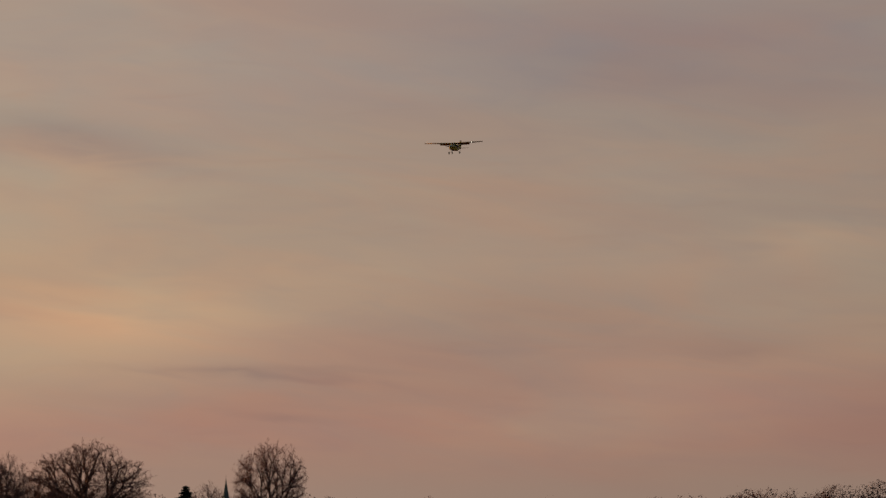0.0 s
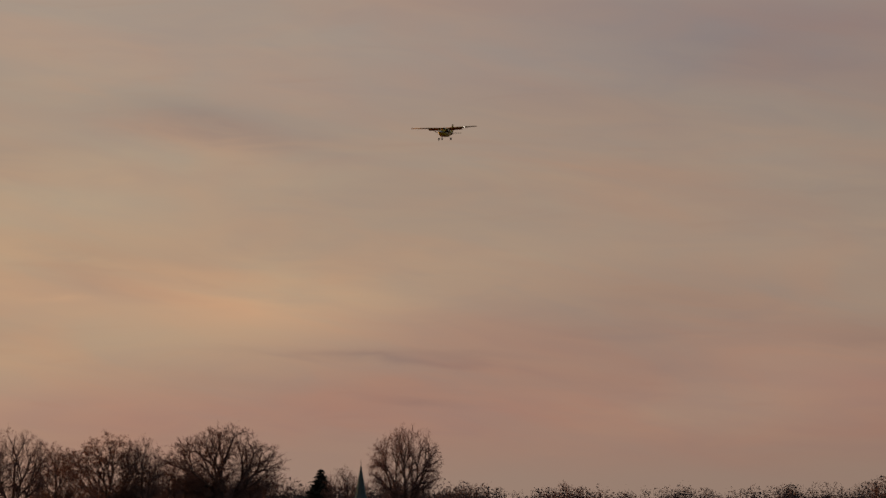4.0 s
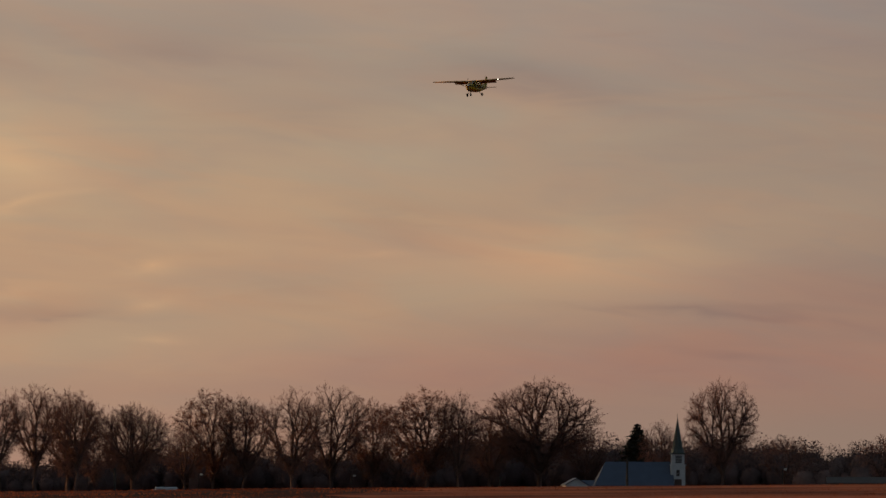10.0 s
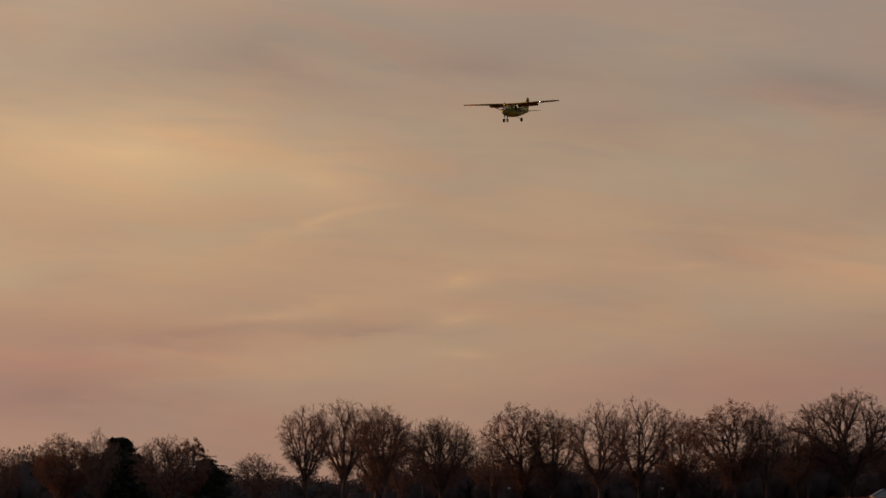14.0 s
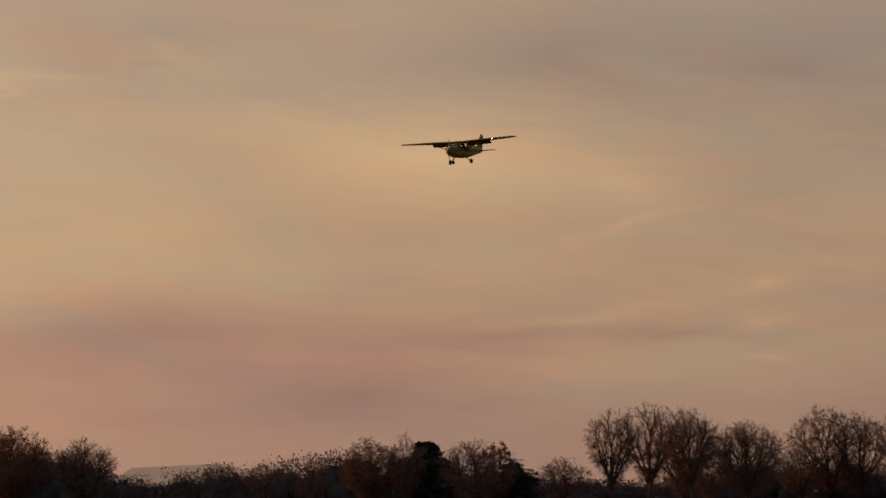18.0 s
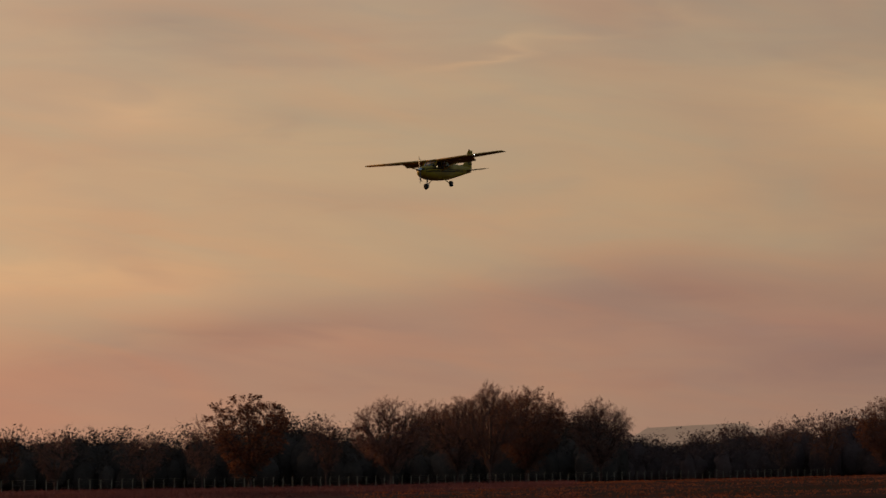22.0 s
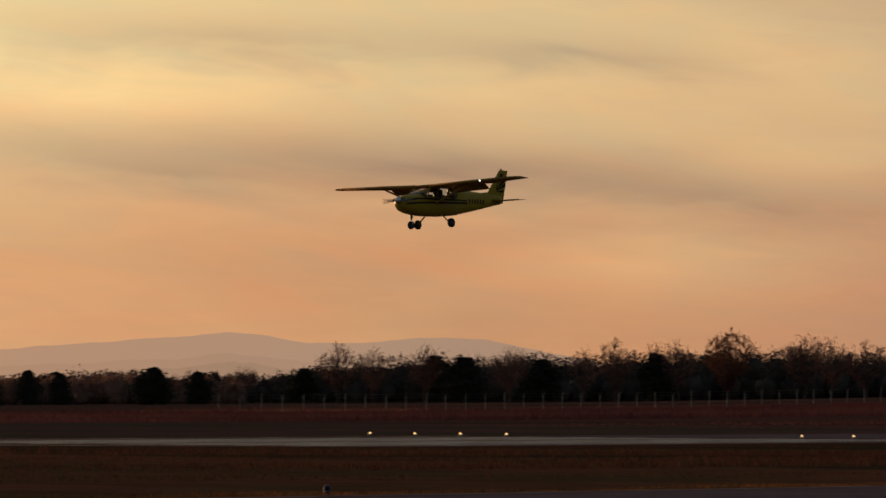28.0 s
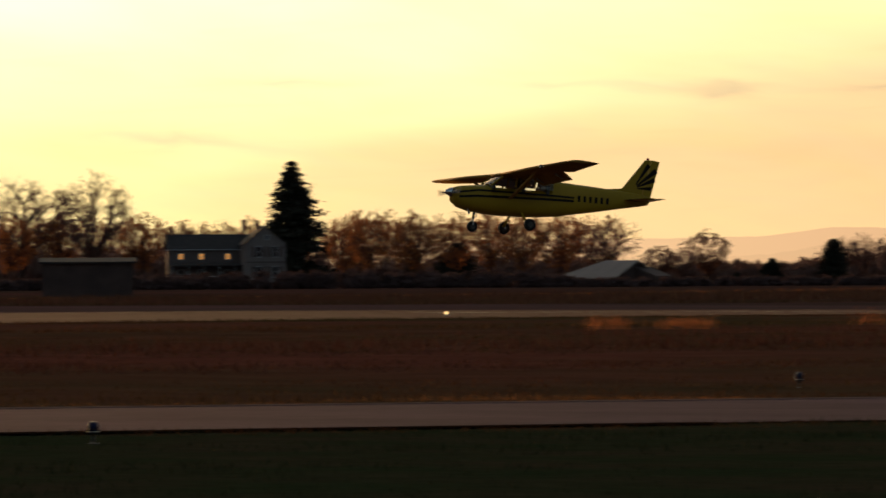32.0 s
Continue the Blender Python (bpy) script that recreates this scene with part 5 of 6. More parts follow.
# ------------------------------------------------------------------ woods and thickets
def thicket(name, dist, depth, rows, label, seed, per_m=2.3, leafy=1.0, mat=None, sprig=0.75):
    """A belt of far brushwood: many clumps of stems, twigs and leaves, as high as rows (bearing, height) tell."""
    rng = np.random.default_rng(seed)
    azs, hts = [r[0] for r in rows], [r[1] for r in rows]
    n = int(radians(azs[-1] - azs[0]) * dist * per_m * 1.5)
    az = rng.uniform(azs[0], azs[-1], n)
    back = rng.uniform(0, 1, n)
    d = dist + depth * back
    H = np.interp(az, azs, hts) * d / dist * rng.uniform(0.74, 1.10, n) * np.where(back < 0.25, 0.75, 1.0)
    H = np.maximum(H * 1.15, 0.7)
    x, y = -d * np.sin(np.radians(az)), d * np.cos(np.radians(az))
    base = np.stack([x, y, ground_z(x, y)], -1)
    w = np.clip(H * rng.uniform(0.20, 0.36, n), 0.8, 3.2)
    # stems
    v1, f1 = tubes(base, base + np.stack([rng.normal(0, 0.3, n), rng.normal(0, 0.3, n), H * 0.85], -1), np.full(n, 0.05), np.full(n, 0.02), 3)
    f1 = np.concatenate([f1[:, [0, 1, 2]], f1[:, [0, 2, 3]]])
    # dense cores of interlaced wood, low down inside the clumps
    ico = bmesh.new()
    bmesh.ops.create_icosphere(ico, subdivisions=2, radius=1.0)
    ball = np.array([v.co[:] for v in ico.verts])
    tri = np.array([[v.index for v in f.verts] for f in ico.faces])
    ico.free()
    core = ball[None] * np.stack([w * 0.95, w * 0.95, H * 0.36], -1)[:, None] * rng.uniform(0.66, 1.18, (n, len(ball), 1))
    core[..., 2] += H[:, None] * 0.30
    core += base[:, None]
    v4, f4 = core.reshape(-1, 3), (tri[None] + (np.arange(n) * len(ball))[:, None, None]).reshape(-1, 3)
    # boughs: every clump carries several rounded sprays of leaves and fine twigs at its top, and brush below
    k, q = 6, int(165 * leafy)
    turn_ = rng.uniform(0, 6.28, (n, k))
    out_ = rng.uniform(0.15, 0.95, (n, k)) * w[:, None]
    bough = np.stack([out_ * np.cos(turn_), out_ * np.sin(turn_), rng.uniform(0.50, 0.82, (n, k)) * H[:, None]], -1)
    pick = rng.integers(0, k, (n, q))
    spray = rng.normal(0, 1, (n, q, 3))
    spray *= np.minimum(1.0, 1.15 / np.linalg.norm(spray, axis=2, keepdims=True)) * np.stack([0.36 * w, 0.36 * w, 0.065 * H + 0.14], -1)[:, None]
    c = base[:, None] + np.take_along_axis(bough, pick[..., None], axis=1) + spray
    low = rng.normal(0, 1, (n, 84, 3))
    low /= np.linalg.norm(low, axis=2, keepdims=True)
    low = base[:, None] + np.stack([low[..., 0] * w[:, None] * 1.1, low[..., 1] * w[:, None] * 1.1, (np.abs(low[..., 2]) * 0.62 + 0.06) * H[:, None]], -1)
    v2, f2 = leaf_tris(rng, np.concatenate([c.reshape(-1, 3), low.reshape(-1, 3)]), 0.27)
    # bare twigs fanning up out of the boughs
    m = 24
    pick = rng.integers(0, k, (n, m))
    s = base[:, None] + np.take_along_axis(bough, pick[..., None], axis=1) + rng.normal(0, 0.25, (n, m, 3)) * w[:, None, None]
    e = s + np.stack([rng.normal(0, 0.40, (n, m)), rng.normal(0, 0.40, (n, m)), rng.uniform(0.2, 1.0, (n, m))], -1) * sprig * (0.4 + 0.07 * H)[:, None, None]
    v3, f3 = blades(s.reshape(-1, 3), e.reshape(-1, 3), np.full(n * m, 0.07), rng)
    verts = np.concatenate([v1, v2, v3, v4])
    faces = np.concatenate([f1, f2 + len(v1), f3 + len(v1) + len(v2), f4 + len(v1) + len(v2) + len(v3)])
    tagged(new(name, big_mesh(name, verts, faces, mat or BRUSH)), label, "woods", kind="stuff")


BRUSH_FAR_WOODS = (
    (-3.95, 16.2), (-3.31, 14.3), (-2.6, 13.3), (-1.98, 12.4), (-1.23, 11.8), (-0.62, 11.5), (-0.02, 11.4),
    (0.64, 11.3), (1.15, 12.4), (2.27, 12.9), (3.03, 11.8),
)
thicket("far_woods", 1450, 40, BRUSH_FAR_WOODS, "hazy far bare woods on the horizon", 87, 2.2, mat=FAR_BRUSH, sprig=0.25)
BRUSH_NORTH = (
    (1.05, 8.6), (1.86, 9.4), (2.52, 10.2), (3.03, 12.0), (3.53, 12.6), (4.04, 11.6), (4.3, 9.4), (4.5, 6.6),
    (4.85, 8.0), (5.56, 9.2), (6.32, 9.0), (7.08, 8.4), (7.58, 7.8), (7.9, 6.2),
    (8.25, 6.2), (8.75, 6.8), (9.41, 8.5), (9.91, 11.0),
)
thicket("north_thicket", 1205, 40, BRUSH_NORTH, "dark brushwood under the northern trees", 75, mat=DARK_BRUSH)
BRUSH_MID = (
    (8.25, 6.2), (8.9, 6.8), (9.42, 9.0), (10.13, 11.8), (10.64, 11.3), (11.04, 10.5),
    (11.45, 9.7), (11.86, 8.7), (12.26, 7.7), (12.61, 8.9), (12.77, 12.4), (13.22, 13.2), (13.98, 13.2),
    (14.48, 13.2),
)
thicket("mid_thicket", 1130, 40, BRUSH_MID, "dark brushwood along the field edge", 18, mat=DARK_BRUSH)
BRUSH_WEST = (
    (12.68, 9.9), (13.44, 10.7), (14.19, 11.6), (14.96, 9.6), (15.46, 11.7), (15.97, 12.7), (16.48, 9.7),
    (16.98, 9.5), (17.69, 10.3), (18.2, 9.7), (18.76, 8.3), (19.21, 6.8), (19.27, 5.9), (19.67, 8.5),
    (20.18, 8.7), (20.69, 7.8), (21.04, 7.1), (21.55, 6.1), (22.46, 6.5), (23.22, 7.2),
)
thicket("west_thicket", 1050, 40, BRUSH_WEST, "dark dense thicket behind the fence", 25, mat=CEDAR_BRUSH)
BRUSH_PASTURE = (
    (19.78, 8.4), (20.59, 6.6), (21.35, 4.9), (22.36, 5.3), (23.12, 5.8), (23.63, 5.5), (24.39, 6.0),
    (25.15, 7.2), (25.65, 7.3), (26.16, 7.5), (26.92, 7.0), (27.49, 6.5), (27.67, 6.8), (28.25, 6.8),
    (29.01, 6.9), (29.57, 5.9), (30.02, 4.2), (30.63, 4.6), (31.29, 4.6), (32.05, 4.7), (32.55, 4.4),
)
thicket("pasture_thicket", 980, 40, BRUSH_PASTURE, "dark cedar and brush thicket behind the fence", 42, mat=CEDAR_BRUSH)
BRUSH_MEADOW = (
    (30.37, 3.7), (31.17, 4.0), (31.93, 4.0), (32.69, 3.8), (33.4, 3.5), (33.71, 5.0), (34.21, 7.0),
    (34.72, 6.9), (35.48, 6.5), (36.24, 6.4), (37, 5.2), (37.66, 5.9), (38.26, 6.3), (39.21, 5.1),
    (39.82, 4.0), (40.33, 3.4), (40.93, 3.2), (41.34, 2.1), (41.74, 1.3), (42.25, 1.5), (43.01, 2.7),
    (43.77, 1.7),
)
thicket("meadow_thicket", 930, 40, BRUSH_MEADOW, "bare low woods along the far meadow", 93)
BRUSH_FARM = (
    (42.25, 1.0), (42.76, 1.9), (43.42, 2.4), (43.83, 2.4), (44.28, 5.0), (44.64, 4.6), (45.14, 4.6),
    (45.55, 3.8), (46.05, 2.5), (46.56, 2.6), (46.99, 2.8), (47.06, 1.8), (47.49, 2.4), (48, 3.4),
    (48.76, 4.0), (49.37, 3.0), (49.52, 3.4), (50.03, 3.4), (50.13, 3.8), (50.79, 4.5), (51.55, 4.9),
    (52.31, 5.0), (53.06, 5.2),
)
thicket("farm_thicket", 960, 40, BRUSH_FARM, "brush and hedges around the farm", 46)


# ------------------------------------------------------------------ buildings
WALL_WHITE = material("white_clapboard", (0.36, 0.36, 0.38), 0.7, vary=0.12, scale=1.0, bump=0.2)
# white clapboard with backlit shade and warm glare put into its colour
WALL_DIMMED = material("dimmed_white_clapboard", (0.20, 0.160, 0.152), 0.75, vary=0.18, scale=1.0, bump=0.2)
WALL_GREY = material("grey_clapboard", (0.115, 0.084, 0.080), 0.75, vary=0.15, scale=1.0, bump=0.2)
WALL_DARK = material("weathered_boards", (0.080, 0.046, 0.040), 0.85, vary=0.3, scale=1.0, bump=0.2)
ROOF_METAL = material("grey_metal_roof", (0.040, 0.052, 0.085), 0.5, 0.2, vary=0.15, scale=0.6)
ROOF_DARK = material("dark_shingles", (0.046, 0.034, 0.031), 0.85, vary=0.25, scale=1.5)
STEEPLE_SLATE = material("green_grey_steeple", (0.030, 0.037, 0.034), 0.7, vary=0.2)
BRICK = material("chimney_brick", (0.16, 0.07, 0.05), 0.85, vary=0.25, scale=6)
WINDOW_DARK = material("dark_window_pane", (0.02, 0.02, 0.025), 0.08, vary=0.05)
BARN_ROOF = material("pale_barn_roof", (0.21, 0.17, 0.155), 0.6, 0.0, vary=0.15, scale=0.6)
# glow added to panes in place of sunset sky showing through the house
SKY_GLOW_PANE = glow("sky_glow_pane", (1.0, 0.45, 0.12), 0.5)
POLE_WOOD = material("pole_wood", (0.035, 0.028, 0.024), 0.9, vary=0.2, scale=3)


def gable(parent, w, dpt, eave, ridge_h, wall, roof, over=0.25, names=("wall", "roof")):
    """A gabled block: ridge along x, with thick roof slopes."""
    bm = slab(((-dpt / 2, 0), (dpt / 2, 0), (dpt / 2, eave), (0, ridge_h), (-dpt / 2, eave)), -w / 2, w / 2)
    bm.transform(Matrix.Rotation(radians(90), 4, "Z"))
    body = part(names[0], bm, wall, parent)
    for s in (1, -1):
        run_, rise_ = dpt / 2, ridge_h - eave
        k = over / run_
        a = (0, ridge_h + 0.02)
        b = (s * (run_ + over), eave - rise_ * k + 0.02)
        t = 0.12
        bm = slab((a, b, (b[0], b[1] + t), (0, ridge_h + t + 0.02)), -w / 2 - over, w / 2 + over)
        bm.transform(Matrix.Rotation(radians(90), 4, "Z"))
        part(names[1], bm, roof, parent)
    return body


def hipped(parent, w, dpt, eave, ridge_h, hip, wall, roof, over=0.3, hip2=0.0):
    """A block with its ridge along x; the roof slopes in at the -x end by hip metres, at the +x end by hip2 (0: a gable)."""
    x0, x1, y0 = -w / 2, w / 2, dpt / 2
    bm = bmesh.new()
    lo = [bm.verts.new(p) for p in ((x0, -y0, 0), (x1, -y0, 0), (x1, y0, 0), (x0, y0, 0))]
    hi = [bm.verts.new(p) for p in ((x0, -y0, eave), (x1, -y0, eave), (x1, y0, eave), (x0, y0, eave))]
    a, b = bm.verts.new((x0 + hip, 0, ridge_h - 0.1)), bm.verts.new((x1 - hip2, 0, ridge_h - 0.1))
    for k in range(4):
        j = (k + 1) % 4
        bm.faces.new((lo[k], lo[j], hi[j], hi[k]))
    for f in ((hi[0], hi[1], b, a), (hi[2], hi[3], a, b), (hi[3], hi[0], a), (hi[1], hi[2], b), lo[::-1]):
        bm.faces.new(f)
    body = part("wall", bm, wall, parent)
    t, k = 0.14, over * (ridge_h - eave) / y0
    bm = bmesh.new()
    rim = ((x0 - over, -y0 - over), (x1 + over, -y0 - over), (x1 + over, y0 + over), (x0 - over, y0 + over))
    e = [[bm.verts.new((x, y, eave - k + dz)) for x, y in rim] for dz in (0.0, t)]
    r = [[bm.verts.new((x0 + hip - (0 if hip else over), 0, ridge_h + dz)), bm.verts.new((x1 - hip2 + (0 if hip2 else over), 0, ridge_h + dz))] for dz in (0.0, t)]
    for lv in (0, 1):
        for f in ((e[lv][0], e[lv][1], r[lv][1], r[lv][0]), (e[lv][2], e[lv][3], r[lv][0], r[lv][1])):
            bm.faces.new(f if lv else f[::-1])
    for p, q, n in ((0, 1, None), (2, 3, None), (3, 0, 0), (1, 2, 1)):
        if n is None:
            bm.faces.new((e[0][p], e[0][q], e[1][q], e[1][p]))
        elif (hip, hip2)[n]:
            bm.faces.new((e[1][p], e[1][q], r[1][n]))
            bm.faces.new((e[0][q], e[0][p], r[0][n]))
            bm.faces.new((e[0][p], e[0][q], e[1][q], e[1][p]))
        else:
            bm.faces.new((e[0][p], r[0][n], r[1][n], e[1][p]))
            bm.faces.new((r[0][n], e[0][q], e[1][q], r[1][n]))
    part("roof", bm, roof, parent)
    return body


def window(parent, at, w, hgt, axis="y", mat=None):
    """A framed window set proud of a wall that faces -y (or -x)."""
    turn = Matrix.Rotation(0 if axis == "y" else radians(-90), 4, "Z")
    fr = bmesh.new()
    for sx, sz, px, pz in ((w + 0.2, 0.1, 0, hgt / 2), (w + 0.2, 0.1, 0, -hgt / 2), (0.1, hgt, w / 2, 0), (0.1, hgt, -w / 2, 0), (w, 0.05, 0, 0)):
        box(fr, (sx, 0.08, sz), (px, -0.05, pz))
    fr.transform(Matrix.Translation(at) @ turn)
    win = part("window", fr, WALL_WHITE, parent)
    bm = bmesh.new()
    box(bm, (w, 0.03, hgt), (0, -0.025, 0))
    bm.transform(Matrix.Translation(at) @ turn)
    part("pane", bm, mat or WINDOW_DARK, win)


def lean_to_block(w, dpt, low, high):
    """A lean-to block whose flat roof rises along x from low to high."""
    return slab(((-w / 2, 0), (w / 2, 0), (w / 2, low), (-w / 2, high)), -dpt / 2, dpt / 2)


def place(name, label, category, az, dist, turn=0.0, sink=0.0, size=1.0):
    x, y = at_bearing(az, dist)
    t = thing(name, label, category, at=(x, y, gz(x, y) - sink), turn=az + turn)
    t.matrix_basis = t.matrix_basis @ Matrix.Diagonal((size, size, size, 1))
    return t


def build_church():
    c = place("church", "small white country church with grey roof and dark steeple among trees", "church", 2.36, 1140, 4)
    hipped(c, 13.6, 8.4, 1.2, 5.15, 1.9, WALL_WHITE, ROOF_METAL)
    for x in (-4.6, -1.6, 1.4, 4.4):
        window(c, (x, -4.2, 0.62), 0.8, 0.75)
    # tower: a square shaft, an open belfry stage with louvres, and an eight-sided spire
    tx, ty = 7.9, -1.2
    bm = bmesh.new()
    box(bm, (2.6, 2.6, 4.6), (tx, ty, 2.3), bevel=0.05)
    tower = part("tower", bm, WALL_WHITE, c)
    bm = bmesh.new()
    box(bm, (2.8, 2.8, 0.20), (tx, ty, 4.7))
    part("cornice", bm, WALL_WHITE, tower)
    belfry = part("belfry", box(bmesh.new(), (2.3, 2.3, 1.9), (tx, ty, 5.75), bevel=0.04), WALL_WHITE, c)
    for k in range(5):
        part("louvre", box(bmesh.new(), (1.15, 0.10, 0.16), (tx + 0.1, ty - 1.18, 5.2 + 0.27 * k), Matrix.Rotation(radians(25), 4, "X")), WINDOW_DARK, belfry)
        part("louvre", box(bmesh.new(), (0.10, 1.15, 0.16), (tx - 1.18, ty, 5.2 + 0.27 * k), Matrix.Rotation(radians(25), 4, "Y")), WINDOW_DARK, belfry)
    part("spire_base", box(bmesh.new(), (2.7, 2.7, 0.20), (tx, ty, 6.75)), STEEPLE_SLATE, c)
    spire = part("steeple", lathe(((1.32, 6.85), (0.98, 7.6), (0.62, 9.6), (0.26, 11.8), (0.03, 13.2)), 8), STEEPLE_SLATE, c, "pointed dark slate steeple")
    spire.location = (tx, ty, 0)
    part("finial", rod(bmesh.new(), (tx, ty, 13.1), (tx, ty, 13.9), 0.05, 0.02, 6), STEEPLE_SLATE, c)
    part("tower_door", box(bmesh.new(), (1.3, 0.12, 2.2), (tx, ty - 1.31, 1.1)), WALL_DARK, tower)
    window(c, (tx, ty - 1.30, 3.3), 0.7, 1.2)
    a = place("church_annex", "low white gabled annex beside the church", "annex", 2.88, 1138, 96)
    gable(a, 6.5, 3.9, 1.2, 2.3, WALL_WHITE, ROOF_METAL)
    l = place("church_link", "low grey-roofed passage between church and annex", "passage", 2.74, 1141, 4)
    gable(l, 4.2, 3.4, 0.9, 1.9, WALL_WHITE, ROOF_METAL)


def build_houses():
    h1 = place("house", "pale one-storey house with grey gabled roof", "house", -0.66, 1140, 5, 0.3)
    gable(h1, 7.4, 6.0, 1.9, 3.6, WALL_WHITE, ROOF_METAL)
    window(h1, (1.6, -3.0, 1.2), 1.0, 1.0)
    part("chimney", box(bmesh.new(), (0.5, 0.5, 1.3), (-0.6, 0.0, 3.9), bevel=0.03), BRICK, h1)
    g = place("house_wing", "pale gabled wing of a country house", "house", -0.40, 1134, 82, 0.3)
    gable(g, 6.5, 7.6, 1.3, 3.5, WALL_WHITE, ROOF_METAL)
    for y in (-1.6, 1.4):
        window(g, (-3.25, y, 0.95), 0.9, 0.9, "x")
    part("chimney", box(bmesh.new(), (0.5, 0.5, 1.0), (1.2, 0.4, 3.6), bevel=0.03), BRICK, g)
    h2 = place("house", "low white gabled house beyond the field", "house", -0.04, 1140, 90)
    gable(h2, 8.0, 4.7, 1.3, 2.5, WALL_WHITE, ROOF_METAL)
    window(h2, (-4.0, 0.0, 1.0), 0.9, 0.8, "x")
    h3 = place("long_shed", "long low shed with dark roof beyond the field", "shed", 0.36, 1152, 2)
    gable(h3, 10.4, 5.0, 1.3, 2.3, WALL_DARK, ROOF_DARK)
    lamp = place("yard_lamp", "pale lamp on a thin dark pole by the field", "yard lamp", 1.02, 1120)
    part("pole", rod(bmesh.new(), (0, 0, -0.1), (0, 0, 3.6), 0.07, 0.05, 6), POLE_WOOD, lamp)
    part("arm", rod(bmesh.new(), (0, 0, 3.5), (0.45, 0, 3.7), 0.04, 0.04, 6), POLE_WOOD, lamp)
    part("head", box(bmesh.new(), (0.5, 0.3, 0.4), (0.5, 0, 3.65), bevel=0.08), PAINT_WHITE, lamp)
    copy_thing(lamp, pose(*at_bearing(4.88, 1125), gz(*at_bearing(4.88, 1125)), 0, 0, 20) @ Matrix.Diagonal((1, 1, 0.8, 1)))
    copy_thing(lamp, pose(*at_bearing(6.25, 1128), gz(*at_bearing(6.25, 1128)), 0, 0, -20) @ Matrix.Diagonal((1, 1, 0.9, 1)))
    p = place("utility_pole", "wooden utility pole by the church", "utility pole", 2.41, 1110)
    bm = bmesh.new()
    rod(bm, (0, 0, -0.2), (0, 0, 5.6), 0.24, 0.18)
    part("pole", bm, POLE_WOOD, p)
    bm = bmesh.new()
    box(bm, (1.5, 0.12, 0.14), (0, 0, 5.2))
    part("crossarm", bm, POLE_WOOD, p)
    for az, d, hh in ((7.0, 1150, 5.0), (3.55, 1170, 3.0)):
        copy_thing(p, pose(*at_bearing(az, d), gz(*at_bearing(az, d)), 0, 0, 30) @ Matrix.Diagonal((1, 1, hh / 6, 1)))
    van = place("parked_van", "white van parked under the trees", "van", 6.55, 1130, 8, 0.8, size=0.85)
    bm = bmesh.new()
    box(bm, (5.4, 1.9, 1.3), (0, 0, 1.15), bevel=0.18)
    part("body", bm, WALL_WHITE, van)
    bm = bmesh.new()
    box(bm, (4.6, 1.7, 0.6), (0.2, 0, 1.98), bevel=0.2)
    part("roof", bm, WALL_WHITE, van)
    for x in (-1.7, 1.7):
        for y in (-0.85, 0.85):
            w = part("wheel", lathe(((0.2, -0.1), (0.33, -0.09), (0.34, 0.09), (0.2, 0.1)), 14, "Y"), TYRE, van)
            w.location = (x, y, 0.36)


